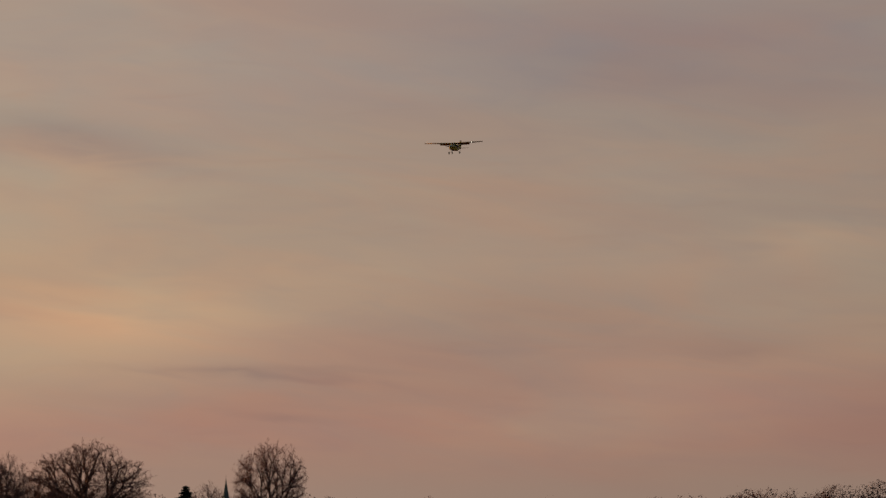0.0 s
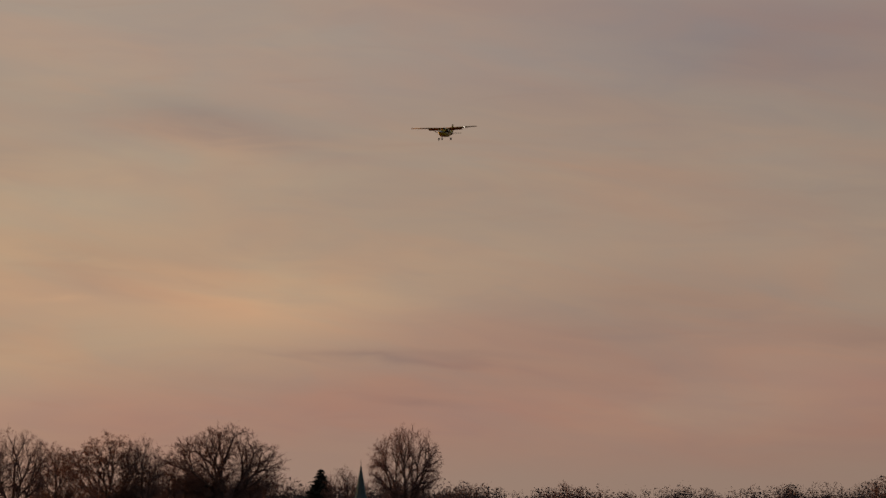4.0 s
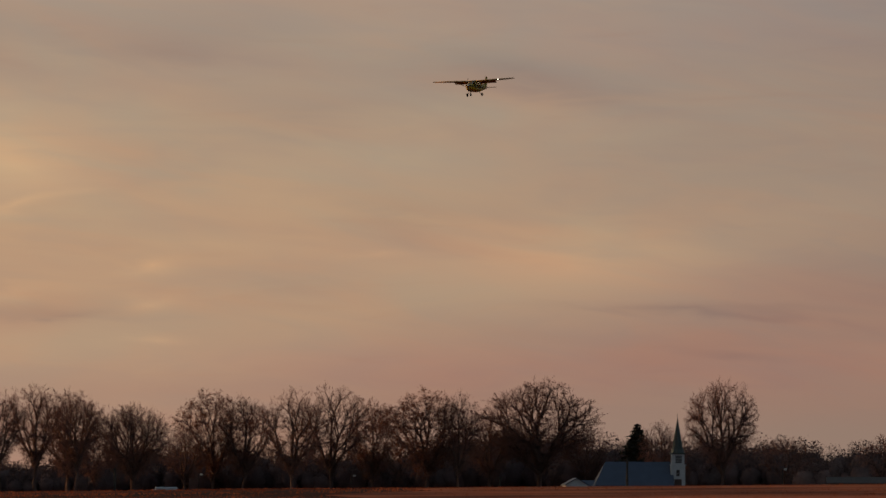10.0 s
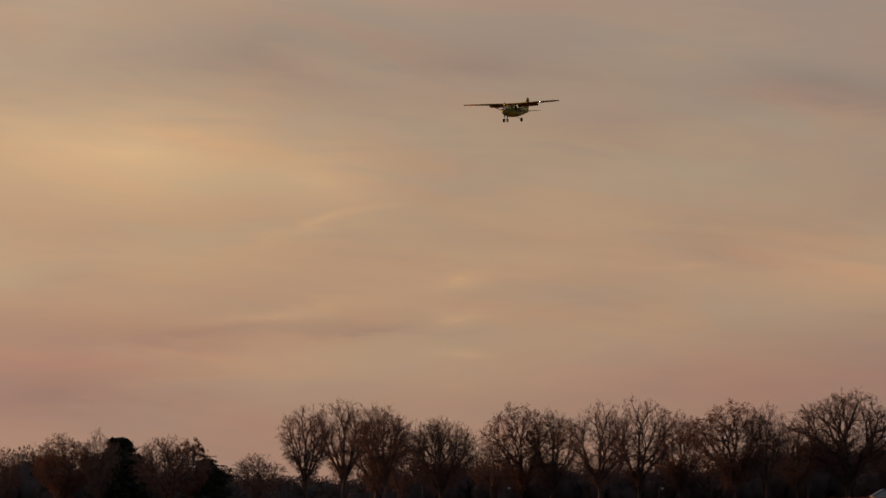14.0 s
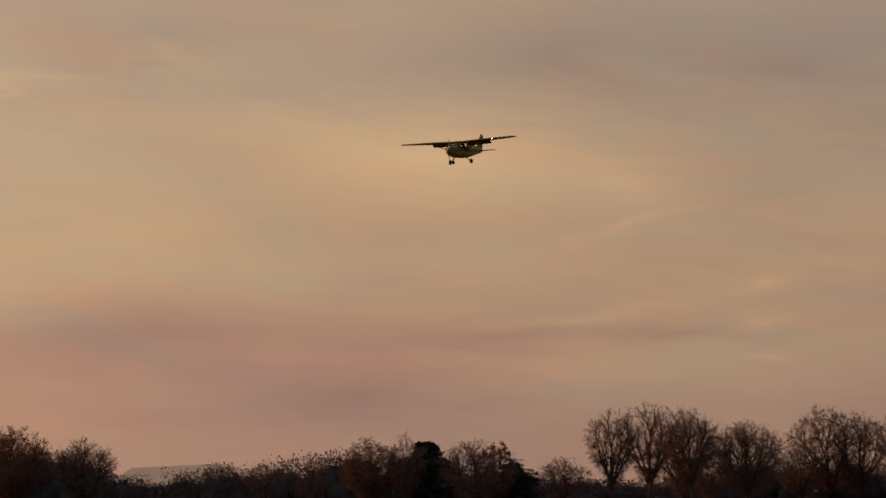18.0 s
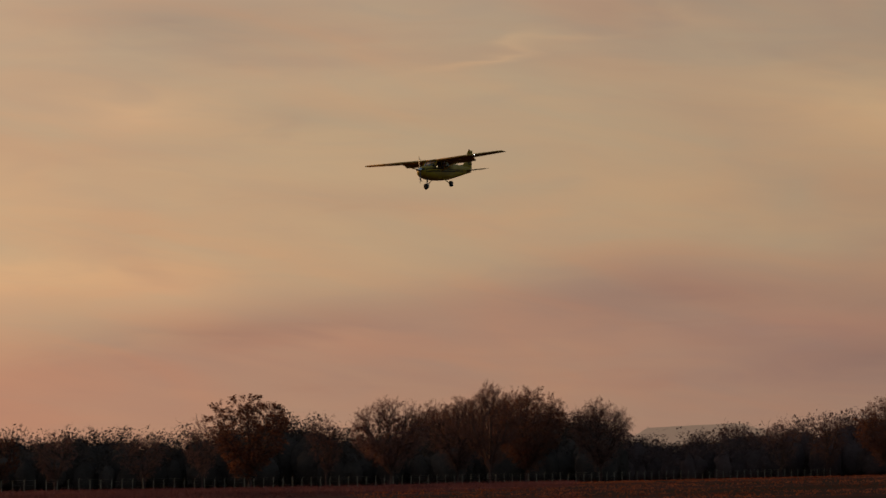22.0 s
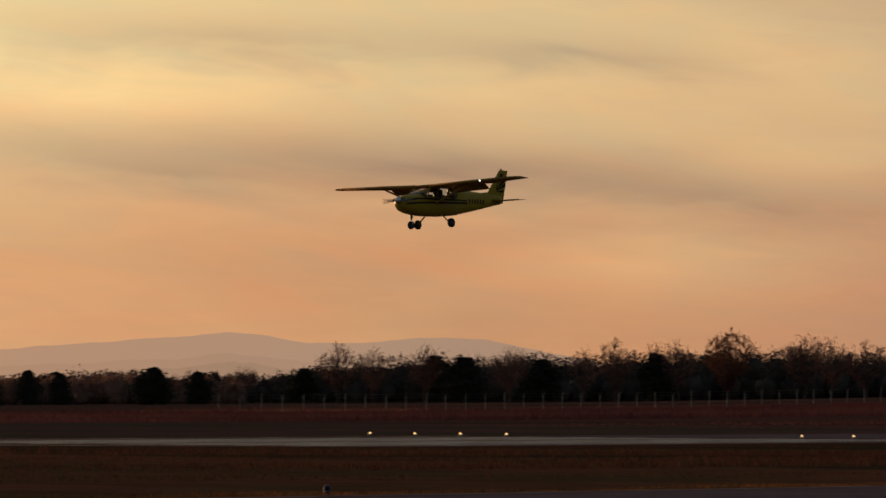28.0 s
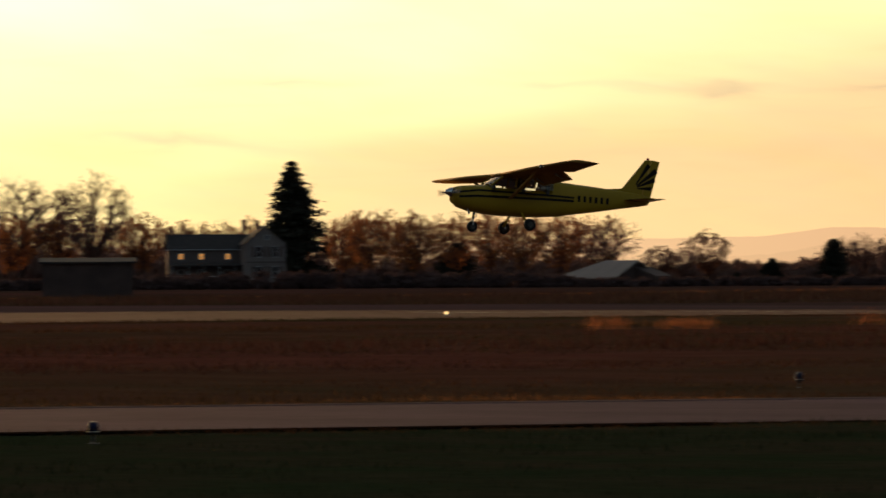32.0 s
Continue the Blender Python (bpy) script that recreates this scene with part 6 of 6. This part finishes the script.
def build_farm():
    b = place("barn", "low barn with pale metal roof behind the grass", "barn", 47.62, 800, -40, 0.6)
    body = hipped(b, 9.4, 9.0, 1.25, 3.35, 4.4, WALL_DARK, BARN_ROOF, 0.4)
    part("barn_door", box(bmesh.new(), (0.1, 2.6, 1.9), (4.73, -1.2, 0.95)), WALL_DARK, body)
    part("lean_to", lean_to_block(3.4, 3.0, 1.5, 2.6), WALL_DARK, b).location = (6.5, 1.2, 0)
    # farmhouse: a long two-storey part with a porch and a gabled front wing
    f = place("farmhouse", "two-storey white farmhouse with chimneys beside a tall spruce", "farmhouse", 51.2, 900, 4)
    gable(f, 11.6, 6.0, 5.0, 6.9, WALL_GREY, ROOF_DARK)
    for x in (-4.1, -1.2, 2.5):
        window(f, (x, -3.0, 3.9), 0.62, 0.85, mat=SKY_GLOW_PANE)
        window(f, (x, -3.0, 1.4), 0.75, 1.3)
    porch = part("porch_roof", box(bmesh.new(), (10.8, 2.4, 0.14), (-0.2, -4.2, 2.75), Matrix.Rotation(radians(8), 4, "X")), ROOF_DARK, f)
    for x in (-5.4, -3.2, -1.0, 1.2, 3.4, 5.0):
        part("porch_post", box(bmesh.new(), (0.14, 0.14, 2.6), (x, -5.25, 1.3)), WALL_WHITE, porch)
    part("porch_floor", box(bmesh.new(), (10.8, 2.4, 0.3), (-0.2, -4.2, 0.15)), WALL_GREY, f)
    part("porch_rail", box(bmesh.new(), (8.6, 0.06, 0.07), (-1.1, -5.25, 1.1)), WALL_WHITE, f)
    for x, h_ in ((5.0, 2.3), (-5.2, 1.0)):
        stack = part("chimney", box(bmesh.new(), (0.55, 0.55, h_), (x, 0, 6.7 + h_ / 2), bevel=0.03), BRICK, f)
        part("cap", box(bmesh.new(), (0.72, 0.72, 0.14), (x, 0, 6.7 + h_)), BRICK, stack)
    for s_ in (1, -1):
        part("gutter", rod(bmesh.new(), (-6.0, s_ * 3.3, 4.83), (6.0, s_ * 3.3, 4.83), 0.07, n=6), WALL_WHITE, f)
    g = place("farmhouse_wing", "gabled white front wing of the farmhouse", "farmhouse", 50.72, 896, 97)
    gable(g, 8.0, 5.7, 5.6, 8.0, WALL_DIMMED, ROOF_DARK)
    for y in (-1.35, 0.95):
        for z in (1.7, 4.5):
            window(g, (-4.0, y, z), 0.85, 1.5, "x")
            for k in (-1, 1):
                part("shutter", box(bmesh.new(), (0.05, 0.42, 1.5), (-4.04, y + 0.74 * k, z)), WALL_DARK, g)
    window(g, (-4.0, -0.2, 6.5), 0.5, 0.6, "x")
    part("bay_sill", box(bmesh.new(), (0.16, 5.7, 0.18), (-4.05, 0, 3.05)), WALL_GREY, g)
    for s_ in (1, -1):
        part("corner_board", box(bmesh.new(), (0.08, 0.2, 5.5), (-4.03, s_ * 2.74, 2.75)), WALL_DIMMED, g)
    part("chimney", box(bmesh.new(), (0.6, 0.6, 1.3), (0.5, 0.6, 8.3), bevel=0.03), BRICK, g)
    s = place("farm_shed", "dark board shed at the edge of the field", "shed", 52.28, 440, 0, 0.1)
    gable(s, 6.2, 4.5, 2.50, 2.75, WALL_DARK, ROOF_DARK)
    for k in range(20):
        part("board", box(bmesh.new(), (0.27, 0.03, 2.3), (-2.95 + 0.31 * k, -2.27, 1.15 - 0.01 * (k % 3))), WALL_DARK, s)
    part("shed_door", box(bmesh.new(), (1.1, 0.05, 1.9), (1.6, -2.31, 0.95)), WALL_DARK, s)
    h = place("grey_cottage", "low grey cottage among bare trees", "cottage", 44.77, 930, 3)
    gable(h, 8.0, 5.0, 1.5, 2.7, WALL_GREY, ROOF_DARK)
    m = place("radio_mast", "thin lattice mast beyond the woods", "mast", 41.83, 1500)
    for a in range(3):
        bm = bmesh.new()
        rod(bm, (0.35 * math.cos(a * 2.09), 0.35 * math.sin(a * 2.09), 0), (0.12 * math.cos(a * 2.09), 0.12 * math.sin(a * 2.09), 7.0), 0.06, n=5)
        part("leg", bm, DARK_METAL, m)


BRUSH_HEDGE = ((44.0, 0.9), (46.5, 0.7), (47.6, 0.5), (48.2, 1.3), (49.5, 1.5), (50.6, 1.6), (51.4, 1.2), (53.2, 1.0))
thicket("farm_hedge", 640, 8, BRUSH_HEDGE, "low dark hedge before the farmhouse", 77, 1.6, mat=DARK_BRUSH, sprig=0.4)
build_church()
build_houses()
build_farm()


# ------------------------------------------------------------------ fence
FENCE_GREY = material("galvanised_post", (0.26, 0.20, 0.14), 0.7, 0.0, vary=0.2, scale=4)


def build_fence():
    post = make_mesh("post", [], [], None)
    bm = bmesh.new()
    rod(bm, (0, 0, -0.2), (0, 0, 1.5), 0.055, n=6)
    rod(bm, (0, 0, 1.5), (0.12, 0.0, 1.72), 0.02, n=5)
    bm.to_mesh(post)
    bm.free()
    post.materials.append(FENCE_GREY)
    fence = thing("fence", "long grey post-and-wire airfield fence before the woods", "fence")
    rng = np.random.default_rng(5)
    for k in range(186):
        s = -1010 + 3.05 * k
        x, y = on_strip(s, 382)
        z = gz(x, y)
        p = part("post", post, None, fence)
        p.matrix_basis = pose(x, y, z, float(rng.normal(0, 1.0)), float(rng.normal(0, 1.0)), 10) @ Matrix.Diagonal((1, 1, float(rng.uniform(0.92, 1.06)), 1))
    P, Q = [], []
    for k in range(0, 185):
        for hgt in (0.25, 0.6, 0.95, 1.3, 1.6):
            a, b = on_strip(-1010 + 3.05 * k, 382), on_strip(-1010 + 3.05 * (k + 1), 382)
            P.append((*a, gz(*a) + hgt)), Q.append((*b, gz(*b) + hgt))
    v, f = tubes(P, Q, [0.006] * len(P), [0.006] * len(P), 3)
    part("wire", big_mesh("wire", v, f, FENCE_GREY), None, fence)


build_fence()

# ------------------------------------------------------------------ lights and signs of the airfield
BLUE_LENS = material("blue_lens", (0.006, 0.007, 0.035), 0.28, vary=0.05, spec=0.18)
LIGHT_BODY = material("dark_light_housing", (0.03, 0.028, 0.03), 0.5, 0.2, vary=0.2, scale=10)
CONCRETE = material("concrete_pad", (0.09, 0.083, 0.07), 0.85, vary=0.2, scale=3)
LAMP_ON = glow("threshold_lamp", (1.0, 0.60, 0.25), 1.6)
SIGN_YELLOW = material("sign_yellow", (0.27, 0.075, 0.005), 0.5, vary=0.08, scale=4)
SIGN_BLACK = material("sign_black", (0.008, 0.008, 0.008), 0.85, vary=0.1, spec=0.05)


def build_taxi_light(group):
    t = thing("taxiway_light", "blue-domed taxiway edge light on a short stake in grass", "taxiway light", group)
    part("base_plate", lathe(((0.09, -0.04), (0.09, 0.0), (0.06, 0.015)), 14), LIGHT_BODY, t)
    part("stem", lathe(((0.035, 0.02), (0.026, 0.05), (0.026, 0.17), (0.045, 0.19)), 10), LIGHT_BODY, t)
    part("housing", lathe(((0.045, 0.17), (0.080, 0.19), (0.092, 0.215), (0.092, 0.235), (0.080, 0.245)), 16), LIGHT_BODY, t, smooth=True)
    part("lens", lathe(((0.088, 0.238), (0.096, 0.262), (0.092, 0.284), (0.098, 0.300), (0.097, 0.345), (0.086, 0.390), (0.060, 0.425), (0.02, 0.44)), 18), BLUE_LENS, t, "deep blue ribbed glass dome", smooth=True)
    part("collar", lathe(((0.094, 0.226), (0.101, 0.236), (0.094, 0.246)), 16), STEEL, t, smooth=True)
    part("retaining_ring", lathe(((0.094, 0.282), (0.102, 0.292), (0.096, 0.302)), 16), LIGHT_BODY, t, smooth=True)
    return t


def build_lights():
    g = "lights along the taxiway"
    first = build_taxi_light(g)
    spots = [at_bearing(az, d) for az, d in ((22.22, 146), (24.19, 136), (29.62, 119), (36.74, 111), (45.91, 100.5), (31.59, 77.5), (37.64, 79), (52.24, 67.5))]
    for k, (x, y) in enumerate(spots):
        m = pose(x, y, gz(x, y) + 0.03, 0, 0, 40 * k) @ Matrix.Diagonal((0.82, 0.82, 0.76 if k < 5 else (0.7 if k == 7 else 1.0), 1))
        if k:
            copy_thing(first, m)
        else:
            first.matrix_basis = m
    # concrete pad under one of them
    x, y = spots[5]
    bm = bmesh.new()
    box(bm, (0.55, 0.5, 0.06), (x, y, gz(x, y) + 0.005), bevel=0.015)
    tagged(part("concrete_pad", bm, CONCRETE, None), "flat concrete pad round a taxiway light", "pad")
    g = "threshold lights"
    t = thing("threshold_light", "small amber runway threshold light, lit", "runway light", g)
    part("base", lathe(((0.12, 0.0), (0.12, 0.03), (0.06, 0.04)), 12), LIGHT_BODY, t)
    part("stem", lathe(((0.04, 0.035), (0.04, 0.09)), 8), STEEL, t)
    part("lamp", lathe(((0.045, 0.085), (0.055, 0.11), (0.05, 0.15), (0.02, 0.17)), 12), LAMP_ON, t, "glowing lamp", smooth=True)
    n = 0
    for across in (162.0, 164.9, 167.8, 170.7, 188.0, 190.8, 193.6, 196.4):
        x, y = on_strip(-240.5, across)
        m = pose(x, y, gz(x, y) + 0.04)
        if n:
            copy_thing(t, m)
        else:
            t.matrix_basis = m
        n += 1
    g = "runway edge lights"
    for az in (44.67, 49.07):
        d = 161 / math.cos(radians(80 - az))
        x, y = at_bearing(az, d)
        q = copy_thing(t, pose(x, y, gz(x, y) + 0.02))
        tagged(q, "small white runway edge light, lit", "runway light", g)
    # runway end marker in the north
    r = thing("marker_box", "red box marker standing in the grass", "marker", at=(*at_bearing(19.9, 285), 0.0), turn=20)
    bm = bmesh.new()
    box(bm, (0.55, 0.5, 0.42), (0, 0, 0.35), bevel=0.03)
    part("cabinet", bm, RED_GLASS, r)
    for x in (-0.2, 0.2):
        bm = bmesh.new()
        rod(bm, (x, 0, -0.1), (x, 0, 0.2), 0.03)
        part("leg", bm, LIGHT_BODY, r)
    bm = bmesh.new()
    rod(bm, (0.05, 0, 0.55), (0.05, 0, 0.78), 0.04)
    part("lamp_head", bm, LIGHT_BODY, r)


def letter(ch, x, z, h_, parent, w=None):
    """One letter of the sign in the built-in font, as a mesh."""
    cu = bpy.data.curves.new("letter", "FONT")
    cu.body, cu.size, cu.extrude, cu.offset = ch, h_ / 0.69, 0.004, 0.0
    ob = bpy.data.objects.new("letter", cu)
    scene.collection.objects.link(ob)
    bpy.context.view_layer.update()
    me = bpy.data.meshes.new_from_object(ob.evaluated_get(bpy.context.evaluated_depsgraph_get()))
    bpy.data.objects.remove(ob)
    me.materials.clear()
    me.materials.append(SIGN_BLACK)
    xs = [v.co.x for v in me.vertices]
    lo, hi = min(xs), max(xs)
    k = (w / (hi - lo)) if w else 1.0
    for v in me.vertices:
        v.co.x = (v.co.x - lo) * k
    o = part("letter", me, None, parent)
    bm = bmesh.new()
    bm.from_mesh(me)
    twin = bmesh.ops.duplicate(bm, geom=bm.verts[:] + bm.edges[:] + bm.faces[:])["geom"]
    bmesh.ops.translate(bm, vec=(0.020, 0.008, 0.0012), verts=[v for v in twin if isinstance(v, bmesh.types.BMVert)])
    bm.to_mesh(me)
    bm.free()
    o.matrix_basis = pose(x - 0.01, -0.150, z - 0.004, 90, 0, 0)


def build_sign():
    d = 62.0
    x, y = at_bearing(29.815, d)
    s = thing("taxiway_sign", "low yellow-orange airfield sign reading TERM with an arrow", "sign", at=(x, y, gz(x, y)), turn=29.9 - 33)
    w, h_, t = 1.86, 0.62, 0.26
    z0 = 0.245
    bm = bmesh.new()
    box(bm, (w, t, h_), (0, 0, z0 + h_ / 2), bevel=0.012)
    part("housing", bm, SIGN_BLACK, s)
    face = bmesh.new()
    box(face, (w - 0.07, 0.02, h_ - 0.07), (0, -t / 2 - 0.006, z0 + h_ / 2))
    panel = part("face_panel", face, SIGN_YELLOW, s)
    lh, zb = 0.40, z0 + 0.10
    xs = -0.865
    for ch, wd in (("T", 0.27), ("E", 0.25), ("R", 0.28), ("M", 0.33)):
        letter(ch, xs, zb, lh, panel, wd)
        xs += wd + 0.055
    bm = bmesh.new()
    box(bm, (0.27, 0.008, 0.065), (xs + 0.15, -0.148, zb + 0.2))
    for sgn in (1, -1):
        box(bm, (0.20, 0.008, 0.06), (xs + 0.235, -0.149, zb + 0.2 + sgn * 0.065), Matrix.Rotation(radians(sgn * 40), 4, "Y"))
    part("arrow", bm, SIGN_BLACK, panel)
    for px in (-0.42, 0.42):
        bm = bmesh.new()
        box(bm, (0.10, 0.10, 0.07), (px, 0, z0 + h_ + 0.03), bevel=0.01)
        part("lifting_lug", bm, SIGN_BLACK, s)
        bm = bmesh.new()
        rod(bm, (px * 1.5, 0, -0.05), (px * 1.5, 0, z0 + 0.02), 0.035)
        part("leg", bm, STEEL, s)


build_lights()
build_sign()


# ------------------------------------------------------------------ grass
def grass(name, mat, label, seed, count, place_fn, height, width, blades=5, lean=0.35, clump=0.12):
    """Tufts of blades, each a thin bent triangle pair."""
    rng = np.random.default_rng(seed)
    xy = place_fn(rng, count)
    n = len(xy)
    base = np.repeat(xy, blades, axis=0) + rng.normal(0, clump, (n * blades, 2))
    z = ground_z(base[:, 0], base[:, 1])
    hh = np.repeat(height(rng, xy), blades) * rng.uniform(0.55, 1.1, n * blades)
    a = rng.uniform(0, 2 * np.pi, n * blades)
    side = np.stack([np.cos(a), np.sin(a), np.zeros_like(a)], -1) * (np.repeat(width(rng, xy), blades) * rng.uniform(0.6, 1.3, n * blades))[:, None]
    root = np.concatenate([base, z[:, None] - 0.02], 1)
    tip = root + np.stack([rng.normal(0, lean, n * blades) * hh, rng.normal(0, lean, n * blades) * hh, hh], -1)
    verts = np.stack([root - side, root + side, tip], 1).reshape(-1, 3)
    faces = np.arange(len(verts)).reshape(-1, 3)
    tagged(new(name, big_mesh(name, verts, faces, mat)), label, "grass", kind="stuff")


def band(a0, a1, s0, s1, power=1.0):
    """Places between two lines along the runway, in view of the eye."""
    def fn(rng, n):
        c = a0 + (a1 - a0) * rng.random(n) ** power
        s = rng.uniform(s0, s1, n)
        x = RUN_U[0] * s + RUN_N[0] * c
        y = RUN_U[1] * s + RUN_N[1] * c
        az = np.degrees(np.arctan2(-x, y))
        keep = (az > 13) & (az < 56)
        return np.stack([x, y], -1)[keep]
    return fn


def patchy(base, amp, scale, seed, long=1.0):
    """Heights that change in patches, drawn out along the runway's direction."""
    def fn(rng, xy):
        u = (xy[:, 0] * RUN_U[0] + xy[:, 1] * RUN_U[1]) / (scale * long)
        v = (xy[:, 0] * RUN_N[0] + xy[:, 1] * RUN_N[1]) / scale
        k = np.sin(u + seed + 0.8 * np.sin(v * 0.7)) * np.sin(v * 1.3 + 2 * seed + 0.5 * np.sin(u * 1.7)) + 0.6 * np.sin((u - v) * 2.1 + seed)
        return base * np.clip(1 + amp * k, 0.25, 2.5)
    return fn


def even(v):
    return lambda rng, xy: np.full(len(xy), v)


grass("mown_grass", GRASS_NEAR, "short dark green mown grass beside the taxiway", 1, 24000, band(36, 64.2, -130, -18), patchy(0.10, 0.35, 3.0, 1.0), even(0.012), 5)
grass("verge_grass", VERGE, "straw-coloured verge along the taxiway's far edge", 2, 16000, band(76.7, 79.8, -300, -20), patchy(0.09, 0.5, 2.5, 2.0), even(0.012), 5)
grass("near_verge_grass", GRASS_ROUGH, "brownish verge along the taxiway's near edge", 3, 4000, band(62.0, 63.9, -160, -20), patchy(0.10, 0.4, 2.5, 2.4), even(0.010), 5)
grass("infield_grass", GRASS_ROUGH, "brown-green rough grass between taxiway and runway", 4, 26000, band(77.5, 140, -190, -40), patchy(0.10, 0.6, 4.0, 3.0, 5.0), even(0.03), 5, clump=0.25)
grass("bluestem_grass", GRASS_DRY, "tall reddish dry bluestem grass in the infield", 5, 9000, band(95, 124, -190, -40), patchy(0.15, 0.7, 5.0, 5.0, 4.0), even(0.03), 5, clump=0.22)
grass("reed_grass", REED, "tall patch of red-brown dry grass by the runway", 8, 1500, band(107, 126, -116, -90), patchy(0.17, 1.3, 2.6, 1.5), even(0.014), 8, clump=0.45)
TUFT_BEARINGS = (47.72, 47.57, 47.50, 47.14, 46.98, 46.90, 46.80, 46.72, 45.26, 44.30, 44.02, 43.60, 43.10, 42.72, 42.30, 41.95, 41.6, 40.9)


def beside_runway(rng, n):
    az = np.array(TUFT_BEARINGS)[rng.integers(0, len(TUFT_BEARINGS), n)] + rng.normal(0, 0.034, n) * rng.uniform(0.3, 1.5, n)
    d = rng.uniform(126, 134, n) / np.cos(np.radians(80 - az))
    return np.stack([-d * np.sin(np.radians(az)), d * np.cos(np.radians(az))], -1)


grass("runway_tufts", GRASS_STRAW, "scattered tall straw tufts along the runway's near edge", 9, 170, beside_runway, patchy(0.29, 0.6, 3.0, 1.1), even(0.012), 13, lean=0.34, clump=0.16)
grass("crest_grass", GRASS_STRAW, "pale dry grass along the far edge of the meadow", 14, 4200, band(383, 388, -480, -70), patchy(0.25, 0.7, 12.0, 2.6, 3.0), even(0.02), 5, lean=0.3, clump=0.4)
grass("runway_verge_grass", GRASS_ROUGH, "rough grass hiding the runway's near edge", 18, 3000, band(151.4, 153.9, -150, -40), patchy(0.13, 0.4, 4.0, 1.7, 3.0), even(0.02), 5, clump=0.2)
grass("infield_weeds", REED, "scattered red-brown weeds standing in the infield", 12, 900, band(98, 146, -330, -40), patchy(0.16, 0.6, 6.0, 2.1), even(0.010), 7, lean=0.35, clump=0.2)
grass("shoulder_grass", GRASS_FAR, "reddish rough grass beyond the runway's end", 16, 14000, band(140, 258, -820, -306, 1.0), patchy(0.20, 0.8, 8.0, 3.0, 6.0), even(0.06), 4, clump=0.5)
grass("olive_grass", GRASS_OLIVE, "dark olive rough grass between the far turf and the farm", 19, 14000, band(287, 385, -268, -70, 1.0), patchy(0.30, 0.7, 9.0, 6.0, 7.0), even(0.06), 4, clump=0.5)
grass("far_grass", GRASS_FAR, "reddish dry grass between the runway and the fence", 6, 40000, band(285, 385, -1000, -262, 1.0), patchy(0.36, 0.8, 9.0, 6.0, 7.0), even(0.06), 4, clump=0.5)


def sector(az0, az1, d0, d1):
    def fn(rng, n):
        az = np.radians(rng.uniform(az0, az1, n))
        d = np.sqrt(rng.uniform(d0 * d0, d1 * d1, n))
        return np.stack([-d * np.sin(az), d * np.cos(az)], -1)
    return fn


def build_hay_field():
    az = np.radians(np.arange(-6.5, 4.51, 0.25))
    d = np.linspace(560, 1106, 60)
    A, R = np.meshgrid(az, d)
    R = R + np.where(R > 1100, 3.0 * np.sin(A * 190), 0)
    A = np.where(A > math.radians(3.9), A + math.radians(0.5) * np.sin(R * 0.021) + math.radians(0.25) * np.sin(R * 0.073), A)
    X, Y = -R * np.sin(A), R * np.cos(A)
    idx = np.arange(A.size).reshape(A.shape)
    faces = np.stack([idx[:-1, :-1], idx[:-1, 1:], idx[1:, 1:], idx[1:, :-1]], -1).reshape(-1, 4)[:, ::-1]
    me = big_mesh("hay_field", np.stack([X, Y, ground_z(X, Y) + 0.06], -1).reshape(-1, 3), faces, HAY)
    tagged(new("hay_field", me), "red-brown dry hay stubble before the church", "field", kind="structure")


build_hay_field()
grass("hay_field_grass", HAY, "orange-brown dry hay field lit by the low sun", 7, 18000, sector(-6, 15, 560, 1105), patchy(0.17, 0.3, 25.0, 4.0), even(0.10), 4, clump=0.5)

grass("hay_crest_grass", HAY, "ragged dry grass along the crest of the hay field", 17, 9000, sector(-6, 6, 1040, 1107), patchy(0.34, 0.8, 11.0, 2.0), even(0.07), 4, clump=0.6)


# ------------------------------------------------------------------ what moves
def motions():
    walk(airplane, [(t, pose(x, y, z, rx, ry, rz)) for t, x, y, z, rx, ry, rz in FLIGHT])
    spin = 82.5
    walk(propeller, [(k / 30.0, pose(2.36, 0, -0.93, (90.0 + spin * k) % 360.0, 0, 0)) for k in range(32 * 30 + 1)])


motions()
